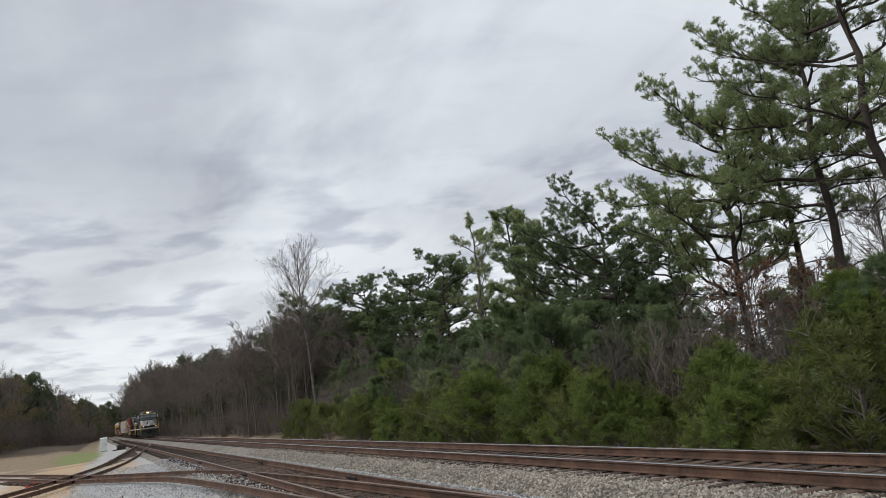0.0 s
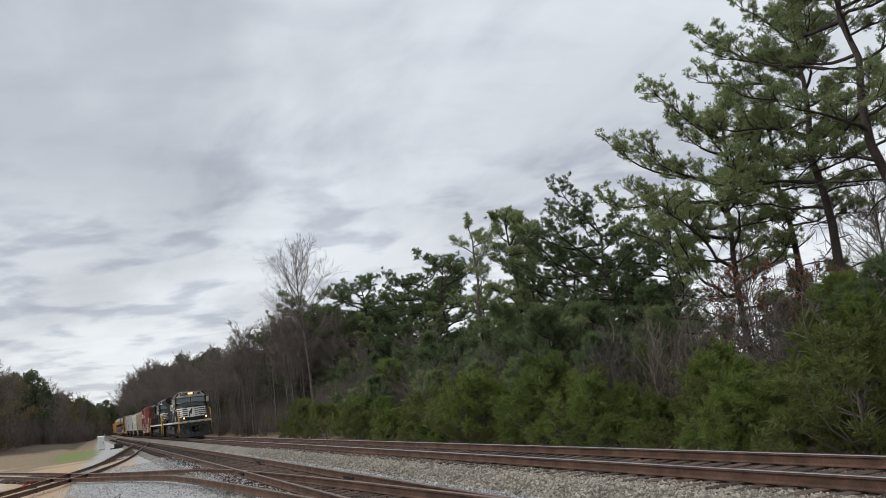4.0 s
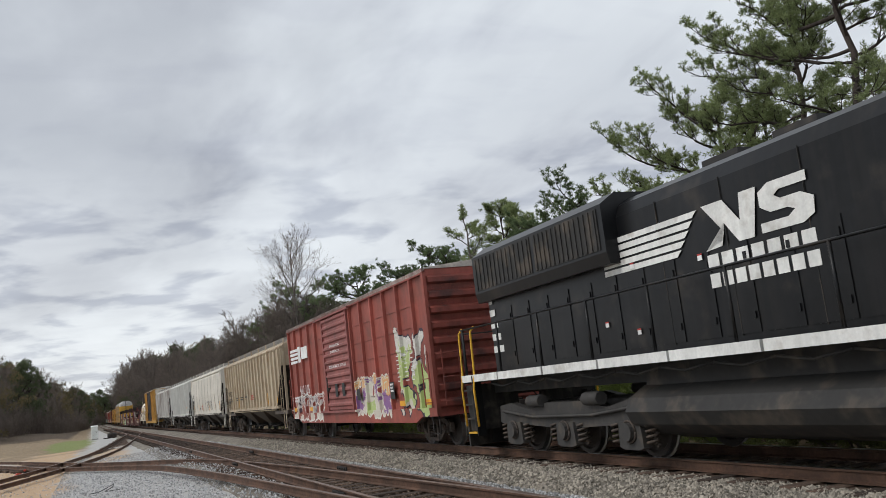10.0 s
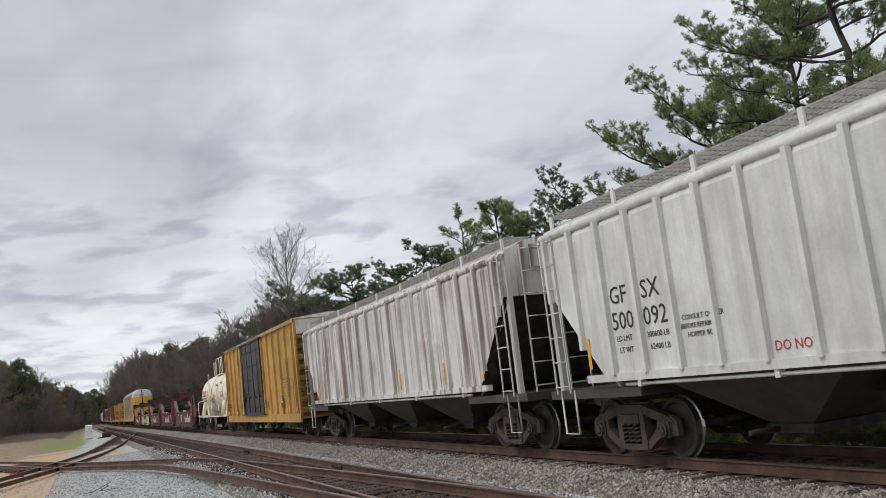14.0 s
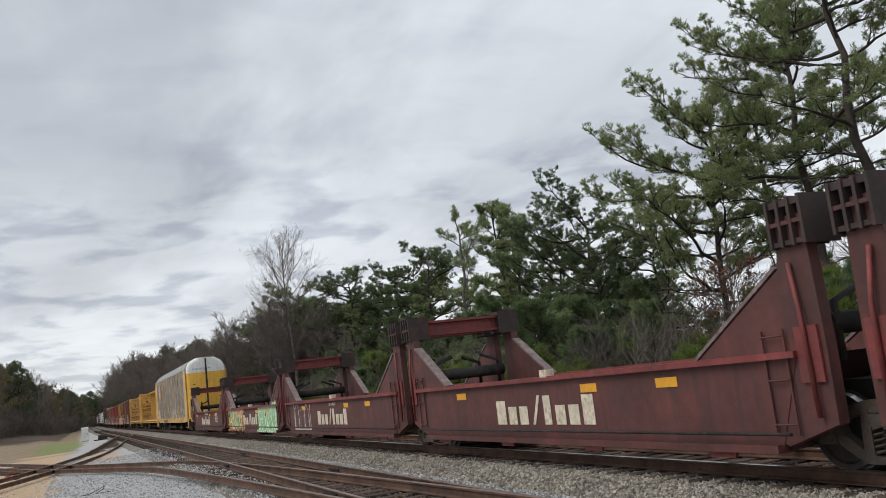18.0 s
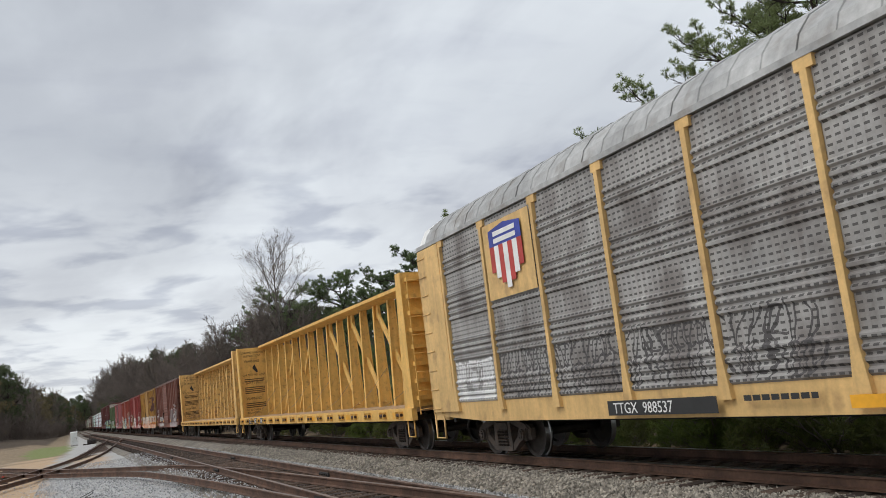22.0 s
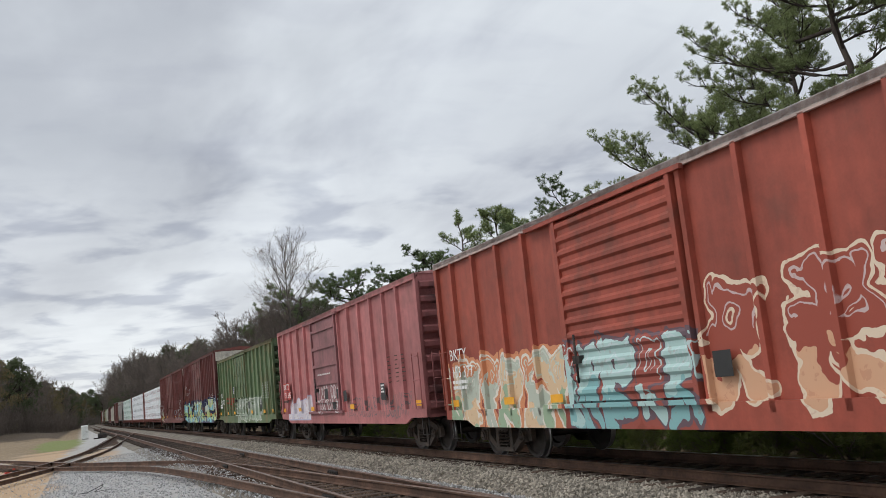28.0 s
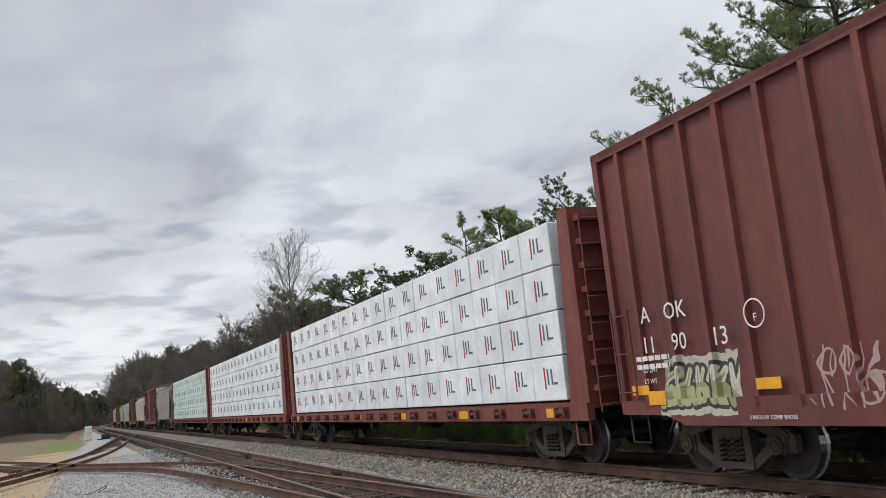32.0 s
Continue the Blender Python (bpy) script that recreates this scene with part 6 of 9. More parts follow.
    bars(car, 2.9, 3.05, -1.21, ((1.2, .05), (1.2, .05), (1.2, .05), (1.2, .05), (1.2, .05)), BLACK_PAINT)
    plate(car, -.25, .75, 2.18, 2.42, -1.345, material("yellow_notice", (.75, .62, .12), .6), "notice", "faded yellow notice panel")
    for x in (-5.1, -3.35, -2.35, -.5, 2.05, 4.45):
        bm = B()
        rr = r + .014
        for a in range(6):
            t0, t1 = math.pi - .35 + a * .11, math.pi - .35 + (a + 1) * .11
            loft(bm, [[(x, q * math.cos(t), zc - q * math.sin(t)) for q in (rr - .01, rr) for t in ((t0, t1) if q < rr else (t1, t0))], [(x + .10, q * math.cos(t), zc - q * math.sin(t)) for q in (rr - .01, rr) for t in ((t0, t1) if q < rr else (t1, t0))]])
        part("reflector", bm, REFLECT_YELLOW, car)
    for x in (.55, 3.5):
        bm = B()
        along_y(bm, [(x - .2, 1.55), (x, 1.35), (x + .2, 1.55), (x, 1.75)], -1.5, -1.48)
        part("placard", bm, WHITE_PAINT, car, "white diamond hazard placard")
        bm = B()
        tube(bm, [(x, -1.46, 1.0), (x, -1.46, 1.7)], .02, 5)
        part("placard_holder", bm, skin, car)
    return car


# ---- articulated well cars ----
def well_unit(L, first=False, last=False, marks="", zones=(), blocks=True):
    car = car_thing("well_car", "empty rust-red double-stack well car unit", group="articulated well cars")
    n = "well_%d" % int(L * 100)
    red = paint(n + "_paint", car, (.098, .033, .028), .7, zones=zones, streak=.45, streak_colour=(.050, .029, .027), dirt=(.165, .047, .038), dirt_amount=.18, scale=.8)
    bright = paint(n + "_patch", car, (.20, .040, .036), .65, dirt=(.08, .04, .03), dirt_amount=.2)
    soot = paint(n + "_soot", car, (.040, .027, .025), .75, dirt=(.08, .035, .03), dirt_amount=.25, scale=1.5)
    worn_edge = material("worn_brace_edge", (.20, .15, .14), .6, vary=.3, scale=5, dirt=(.08, .035, .03), dirt_amount=.3)
    h = L / 2
    xe = h - .28
    front = xe - (1.9 if first else 0)
    back = -xe + (1.9 if last else 0)
    for s in (-1, 1):
        bm = B()
        y0, y1 = (s * 1.47, s * 1.40) if s < 0 else (s * 1.40, s * 1.47)
        along_y(bm, [(back + .45, 1.42), (back + .9, .32), (front - .9, .32), (front - .45, 1.42)], min(y0, y1), max(y0, y1))
        part("well_side", bm, red, car)
        bm = B()
        box(bm, back + .4, front - .4, s * 1.47 - .09, s * 1.47 + .09, 1.40, 1.48)
        part("top_chord", bm, bright, car)
        bm = B()
        box(bm, back + .9, front - .9, s * 1.46 - .1, s * 1.46 + .1, .28, .38)
        part("bottom_chord", bm, red, car)
        bm = B()
        tube(bm, [(back + .6, s * 1.60, .52), (front - .6, s * 1.60, .52)], .022, 6)
        part("brake_pipe", bm, STEEL_DARK, car)
        for k in range(4):
            x = back + 2.0 + (front - back - 4.0) * k / 3
            bm = B()
            along_y(bm, [(x - .30, .30), (x - .24, .20), (x + .24, .20), (x + .30, .30)], s * 1.47 - .02, s * 1.47 + .02)
            part("guide_lug", bm, bright, car)
    bm = B()
    box(bm, back + .9, front - .9, -1.4, -1.0, .30, .35)
    box(bm, back + .9, front - .9, 1.0, 1.4, .30, .35)
    for i in range(7):
        x = back + 1.2 + (front - back - 2.4) * i / 6
        box(bm, x - .12, x + .12, -1.4, 1.4, .29, .36)
    part("well_floor", bm, red, car)
    for e, xt in ((1, front), (-1, back)):
        # side gussets that rise to the tower
        for s in (-1, 1):
            bm = B()
            pts = [(xt, .62), (xt + e * .02, 1.5), (xt - e * .02, 3.05), (xt - e * .42, 3.05), (xt - e * .52, 2.45), (xt - e * 2.25, 1.45), (xt - e * 1.6, .75), (xt - e * .8, .36)]
            ya, yb = s * 1.46, s * 1.30
            along_y(bm, pts, min(ya, yb), max(ya, yb))
            t = part("tower", bm, red, car, "tall inter-box connector tower")
            bm = B()
            loft(bm, [[(x + a, y, z + a * .6 * -e) for y, a in ((s * 1.48, -.0), (s * 1.28, -.0), (s * 1.28, .045 * -e), (s * 1.48, .045 * -e))] for x, z in ((xt - e * .53, 2.47), (xt - e * 2.25, 1.47))])
            part("brace_edge", bm, worn_edge, t, "bare worn edge of the sloping brace")
            x0, x1 = sorted((xt + e * .06, xt - e * .46))
            ya, yb = min(s * 1.52, s * .98), max(s * 1.52, s * .98)
            # head_core in dark steel: depth between the ribs shaded by its colour
            pieces = [("head_shelf", (x0, x1, ya, yb, 2.70, 2.76), soot), ("head_shelf", (x0, x1, ya, yb, 3.16, 3.24), soot), ("head_core", (x0 + .05, x1 - .05, min(s * 1.30, s * 1.05), max(s * 1.30, s * 1.05), 2.765, 3.155), STEEL_DARK)]
            for k in range(4):
                xx = x0 + (x1 - x0) * k / 3
                pieces.append(("head_rib", (xx - .022, xx + .022, min(s * 1.55, s * 1.0), max(s * 1.55, s * 1.0), 2.68, 3.26), soot))
            pieces.append(("head_bar", (x0, x1, min(s * 1.54, s * 1.50), max(s * 1.54, s * 1.50), 2.94, 2.99), red))
            for nm, bx, mt in pieces:
                bm = B()
                box(bm, *bx)
                part(nm, bm, mt, t)
            bm = B()
            tube(bm, [(xt - e * .2, s * 1.52, .7), (xt - e * .22, s * 1.53, 1.9), (xt - e * .3, s * 1.5, 2.5)], .03, 6)
            part("brake_rod", bm, bright, t)
            if s < 0:
                ladder(car, xt - e * .75, -1.50, .5, 1.75, red, .36)
                bm = B()
                x0, x1 = sorted((xt - e * .05, xt - e * .40))
                box(bm, x0, x1, -1.5, -1.462, 1.1, 1.75)
                part("red_patch", bm, bright, t, "fresher red paint patch")
        bm = B()
        x0, x1 = sorted((xt - e * .08, xt - e * .36))
        box(bm, x0, x1, -1.05, 1.05, 2.78, 2.84)
        box(bm, x0, x1, -1.05, 1.05, 3.10, 3.16)
        box(bm, (x0 + x1) / 2 - .03, (x0 + x1) / 2 + .03, -1.05, 1.05, 2.82, 3.12)
        part("cross_beam", bm, bright, car, "red cross beam between the towers")
        bm = B()
        loft(bm, [[(xt - e * .6, y, 1.4), (xt - e * .68, y, 1.4), (xt - e * 2.2, y, .4), (xt - e * 2.1, y, .4)] for y in (-1.3, 1.3)])
        part("end_slope", bm, red, car)
        bm = B()
        box(bm, min(xt - e * .9, xt + e * .5), max(xt - e * .9, xt + e * .5), -.55, .55, .75, 1.05)
        for s in (-1, 1):
            tube(bm, [(xt - e * .3, s * .9, 1.3), (xt - e * .3, s * .9, 2.0), (xt - e * .3, s * .4, 2.2)], .05, 6)
        tube(bm, [(xt - e * .35, -1.0, 1.75), (xt - e * .35, 1.0, 1.75)], .14, 10)
        part("articulation", bm, STEEL_DARK, car)
    if first or last:
        e = 1 if first else -1
        f0 = front if first else -back
        for s in (-1, 1):
            bm = B()
            along_y(bm, [(e * (f0 + a), z) for a, z in ((-.9, .45), (-.75, 1.0), (1.2, 1.0), (1.5, 1.2), (1.5, 1.45), (.95, 1.75), (.45, 2.6), (-.3, 2.9))], min(s * 1.485, s * 1.42), max(s * 1.485, s * 1.42))
            end_plate = part("end_plate", bm, red, car, "broad sloping plate beside the end tower")
            bm = B()
            box(bm, *sorted((e * (f0 + .1), e * (f0 + .5))), min(s * 1.49, s * 1.485), max(s * 1.49, s * 1.485), 1.25, 1.95)
            part("red_patch", bm, bright, end_plate, "fresher red paint patch")
            bm = B()
            tube(bm, [(e * (f0 + .25), s * 1.50, 1.9), (e * (f0 + .25), s * 1.56, 2.1), (e * (f0 + .3), s * 1.54, 2.45)], .05, 8)
            part("ratchet_arm", bm, STEEL_DARK, end_plate)
        bm = B()
        box(bm, min(e * xe, e * (xe - 2.0)), max(e * xe, e * (xe - 2.0)), -1.35, 1.35, .95, 1.1)
        part("end_platform", bm, red, car)
        bm = B()
        for y in (-1.2, -.4):
            tube(bm, [(e * (xe - .1), y, 1.0), (e * (xe - .1), y, 2.0)], .03, 6)
        box(bm, e * (xe - .1) - .03, e * (xe - .1) + .03, -1.2, -.4, 1.1, 1.3)
        part("end_rail", bm, red, car)
        freight_truck(car, e * (xe - 1.75))
        bm = B()
        disc_y(bm, 0, 0, .3, -.03, .03, 14)
        part("hand_brake_wheel", bm, STEEL_DARK, car, m=Matrix.Translation((e * (xe - 2.3), -.9, 1.9)))
        couplers(car, h)
    if not last:
        freight_truck(car, -h + .02)
    y = -1.475
    if blocks:
        # a worn two-word company name, drawn as plain cream blocks
        o = 1.9 if first else 0
        for x, w, hh in ((-1.9, .40, .46), (-1.38, .34, .34), (-.92, .34, .34), (.05, .26, .52), (.47, .34, .34), (.93, .34, .34), (1.39, .36, .50)):
            bm = B()
            box(bm, o + x, o + x + w, y - .006, y - .002, .62, .62 + hh)
            part("name_block", bm, CREAM_PAINT, car)
        bm = B()
        along_y(bm, [(o - .42, .62), (o - .32, .62), (o - .06, 1.15), (o - .16, 1.15)], y - .004, y)
        part("name_slash", bm, CREAM_PAINT, car)
    if marks:
        words(marks, .085 if marks.endswith("D") else .17, WHITE_PAINT, car, -.3 if blocks else 1.2, y - .002, 1.25)
    for x in (-h * .55, h * .2, h * .5):
        plate(car, x, x + .5, 1.15, 1.29, y - .002, REFLECT_YELLOW, "reflector")
    bm = B()
    box(bm, .2, .45, -1.56, -1.40, 1.46, 1.60)
    part("guide", bm, CREAM_PAINT, car)
    return car


# ---- auto rack ----
def perforate(m):
    """Rows of small dark holes punched through a sheet, in the car's own space."""
    nt = m.node_tree
    N, L = nt.nodes, nt.links
    b = N["Principled BSDF"]
    col = b.inputs["Base Color"].links[0].from_socket
    co = next(n for n in N if n.type == "TEX_COORD")
    sep = N.new("ShaderNodeSeparateXYZ")
    L.new(co.outputs["Object"], sep.inputs[0])

    def calc(op, a, c):
        k = N.new("ShaderNodeMath"); k.operation = op
        for s_, v in zip(k.inputs, (a, c)):
            if isinstance(v, (int, float)):
                s_.default_value = v
            else:
                L.new(v, s_)
        return k.outputs[0]

    def slot(axis, per_metre, half):
        f = calc("MODULO", calc("ADD", calc("MULTIPLY", sep.outputs[axis], per_metre), 500.0), 1.0)
        return calc("LESS_THAN", calc("ABSOLUTE", calc("SUBTRACT", f, 0.5), 0.0), half)
    hole = calc("MULTIPLY", slot("X", 8.0, 0.30), slot("Z", 11.0, 0.17))
    k = N.new("ShaderNodeMix"); k.data_type = "RGBA"
    L.new(calc("MULTIPLY", hole, 0.8), k.inputs[0])
    L.new(col, k.inputs[6])
    k.inputs[7].default_value = (0.03, 0.028, 0.026, 1)
    L.new(k.outputs[2], b.inputs["Base Color"])


def auto_rack(L):
    car = car_thing("auto_rack", "tall yellow auto rack with grey perforated side panels")
    yel = paint("rack_yellow_paint", car, (.66, .43, .17), .6, streak=.14, streak_colour=(.25, .12, .05), dirt=(.22, .12, .06), dirt_amount=.08, scale=1.2, vary=.12)
    door = paint("rack_door_yellow", car, (.74, .42, .055), .5, dirt=(.3, .16, .05), dirt_amount=.02, scale=1.2, vary=.08)
    grey = paint("rack_panel_zinc", car, (.36, .35, .335), .6, metal=.1, streak=.35, streak_colour=(.15, .125, .11), dirt=(.13, .11, .10), dirt_amount=.38, scale=.5, bump=.25, bump_scale=25,
                 zones=((-12.2, -9.8, 1.1, 2.0, ((.75, .75, .73), (.6, .6, .6), (.3, .29, .28)), (.8, .8, .8), 2.0, .8), (-9.5, -1.5, 1.15, 2.2, ((.3, .29, .28), (.3, .29, .28)), (.07, .065, .065), 1.6, .0),
                        (1.0, 5.5, 1.2, 1.9, ((.3, .29, .28), (.3, .29, .28)), (.62, .62, .60), 2.2, .0)))
    perforate(grey)
    roofm = paint("rack_roof_zinc", car, (.42, .42, .41), .5, metal=.3, dirt=(.2, .17, .14), dirt_amount=.2, scale=.8)
    white = paint("rack_white_cap", car, (.74, .74, .72), .55, dirt=(.45, .4, .35), dirt_amount=.03, vary=.06)
    h = L / 2 - 1.0
    W = 1.50
    # posts and panels, both sides
    xs = [-h + 1.35 + (2 * h - 2.7) * i / 11 for i in range(12)]
    ridge = []
    z = 1.18
    while z < 4.70:
        ridge.append((z, 0))
        g = (z - 1.18) % .88
        if g < .5:
            ridge += [(z + .03, .035), (z + .07, .035), (z + .10, 0)]
            z += .125
        else:
            z += .19
    ridge.append((4.72, 0))
    for s in (-1, 1):
        for a, b in zip(xs, xs[1:]):
            bm = B()
            prof = [(s * (W + d), zz) for zz, d in ridge]
            along_x(bm, prof + [(s * (W - .03), 4.72), (s * (W - .03), 1.18)], a + .06, b - .06)
            part("side_panel", bm, grey, car, "corrugated grey perforated panel")
        for x in xs:
            bm = B()
            loft(bm, [[(x - w_, s * (W - .02), zz), (x - w_, s * (W + .07), zz), (x + w_, s * (W + .07), zz), (x + w_, s * (W - .02), zz)] for zz, w_ in ((1.0, .12), (1.6, .05), (4.6, .05))])
            box(bm, x - .14, x + .14, s * W - .05, s * W + .08, 4.60, 4.76)
            part("side_post", bm, yel, car)
        bm = B()
        along_y(bm, [(-h, 1.18), (-h, .92), (-h + 2.6, .78), (h - 2.6, .78), (h, .92), (h, 1.18)], s * W - (.1 if s > 0 else -.0), s * W + (.1 if s < 0 else .0))
        part("side_sill", bm, yel, car)
        bm = B()
        box(bm, -h, h, s * W - .06, s * W + .045, 4.74, 4.83)
        part("roof_rail", bm, roofm, car)
        for e in (-1, 1):
            bm = B()
            x0, x1 = sorted((e * (h - 1.25), e * (h - .05)))
            box(bm, x0, x1, s * W - .06, s * W + .02, 1.0, 4.72)
            part("end_panel", bm, yel, car)
            ladder(car, e * (h - .25), s * (W + .05), .95, 4.6, yel, .44)
            bm = B()
            x0, x1 = sorted((e * (h - 1.3), e * (h - 1.12)))
            box(bm, x0, x1, s * W - .02, s * W + .1, .95, 4.72)
            part("corner_post", bm, yel, car)
    bm = B()
    box(bm, -h, h, -W + .05, W - .05, .98, 1.1)
    for zz in (2.9,):
        box(bm, -h + 1, h - 1, -W + .05, W - .05, zz, zz + .06)
    part("deck", bm, STEEL_DARK, car)
    arch = [(-W - .02, 4.80), (-1.42, 5.05), (-1.2, 5.30), (-.8, 5.52), (-.35, 5.62), (.35, 5.62), (.8, 5.52), (1.2, 5.30), (1.42, 5.05), (W + .02, 4.80)]
    inner = [(y * .97, zz - .05) for y, zz in reversed(arch)]
    k = 44
    for i in range(k):
        a, b = -h + .45 + (2 * h - .9) * i / k, -h + .45 + (2 * h - .9) * (i + 1) / k
        if i % 4 == 0:
            rings = []
        for x0, x1, g in ((a, a + (b - a) * .5, 0), (a + (b - a) * .5, b, .014)):
            for xx in (x0 + .004, x1 - .004):
                rings.append([(xx, y * (1 + g / 1.5), zz + g) for y, zz in arch] + [(xx, y, zz) for y, zz in inner])
        if i % 4 == 3:
            bm = B()
            loft(bm, rings)
            part("roof_sheet", bm, roofm, car, "corrugated curved roof sheet")
    # rounded end doors, each in two leaves
    for e in (-1, 1):
        for s in (-1, 1):
            def plan(k, grow=0.0):
                return [(e * (h - .1 + .50 * math.cos(t) ** .6), s * max(.04, (W - .04) * math.sin(t) ** .75) * k) for t in [0.001 + i * (math.pi / 2 - .002) / 8 for i in range(9)]]
            def leaf(levels):
                bm = B()
                loft(bm, [[(x, y, zz) for x, y in plan(kk)] + [(e * (h - .3), s * (W - .05) * kk, zz), (e * (h - .3), s * .04, zz)] for zz, kk in levels])
                return bm
            d = part("end_door", leaf(((1.0, 1), (4.45, 1))), door, car, "curved yellow end door leaf")
            part("cap", leaf(((4.452, 1), (4.85, 1), (5.25, .85), (5.56, .5))), white, d, "white cap of the end door")
            for zz in (1.35, 2.5, 3.55):
                bm = B()
                q = plan(1.0)[3]
                box(bm, q[0] - .03, q[0] + .035, q[1] - .09, q[1] + .09, zz, zz + .05)
                part("hinge", bm, STEEL_DARK, d)
            bm = B()
            along_z = plan(1.0)[4]
            box(bm, along_z[0] - .02, along_z[0] + .02, along_z[1] - .25, along_z[1] + .25, 1.2, 2.1)
            part("door_hatch", bm, yel, d)
        bm = B()
        box(bm, e * (h + .41) - .03, e * (h + .41) + .03, -.06, .06, 1.0, 5.5)
        part("door_seal", bm, RUBBER, car, "black rubber door seal")
        bm = B()
        x = e * (h - .2)
        tube(bm, [(x - .25, -1.5, .95), (x - .25, -1.5, .42), (x + .25, -1.5, .42), (x + .25, -1.5, .95)], .025, 5)
        part("step", bm, yel, car)
        bm = B()
        box(bm, min(e * (h - .3), e * (h + .5)), max(e * (h - .3), e * (h + .5)), -1.3, 1.3, .80, .98)
        part("end_sill", bm, yel, car)
        tm = words("EXCESS HEIGHT CAR", .10, BLACK_PAINT, car, e * (h + .35), -1.02 if e > 0 else 1.02, 4.68, turn=80 * e)
        freight_truck(car, e * (h - 2.4))
    under_frame(car, h, .72)
    couplers(car, L / 2)
    # painted shield board: drawn as plain shapes
    y = -W - .085
    x = xs[1] + .1
    plate(car, x, x + 1.9, 3.1, 4.58, -W - .05, yel, "sign_board", "yellow board with a shield emblem")
    bm = B()
    along_y(bm, [(x + .3, 4.1), (x + .3, 4.42), (x + .95, 4.5), (x + 1.6, 4.42), (x + 1.6, 4.1)], y - .004, y - .001)
    part("emblem_top", bm, material("emblem_blue", (.03, .05, .30), .5), car)
    for i in range(7):
        bm = B()
        xa, xb = x + .3 + i * 1.3 / 7, x + .3 + (i + 1) * 1.3 / 7
        lo = 3.25 + .35 * abs(i - 3) / 3
        along_y(bm, [(xa, lo), (xb, lo), (xb, 4.1), (xa, 4.1)], y - .004, y - .001)
        part("emblem_stripe", bm, (RED_LETTER, WHITE_PAINT)[i % 2], car)
    for i in range(2):
        plate(car, x + .5, x + 1.4, 4.15 + i * .14, 4.24 + i * .14, y - .006, WHITE_PAINT, "emblem_bar")
    plate(car, -5.8, -3.3, .84, 1.06, -W - .105, BLACK_PAINT, "number_panel")
    words("TTGX  988537", .16, WHITE_PAINT, car, -5.65, -W - .112, .87)
    plate(car, -1.2, -.6, .86, 1.0, -W - .105, REFLECT_YELLOW, "reflector")
    plate(car, 5.0, 5.7, .86, 1.0, -W - .105, REFLECT_YELLOW, "reflector")
    bars(car, -2.8, 1.05, -W - .105, ((1.2, .07),), BLACK_PAINT)
    bars(car, 8.6, 1.0, -W - .105, ((.7, .06), (.7, .06)), BLACK_PAINT)
    return car


# ---- centre-beam flat cars ----
WORN_WIRE = material("worn_wire_rope", (.30, .27, .24), .6, .4, vary=.3)
RUSTY_IRON = material("rusty_winch_iron", (.060, .036, .026), .85, vary=.4, scale=6, dirt=(.16, .07, .035), dirt_amount=.35)


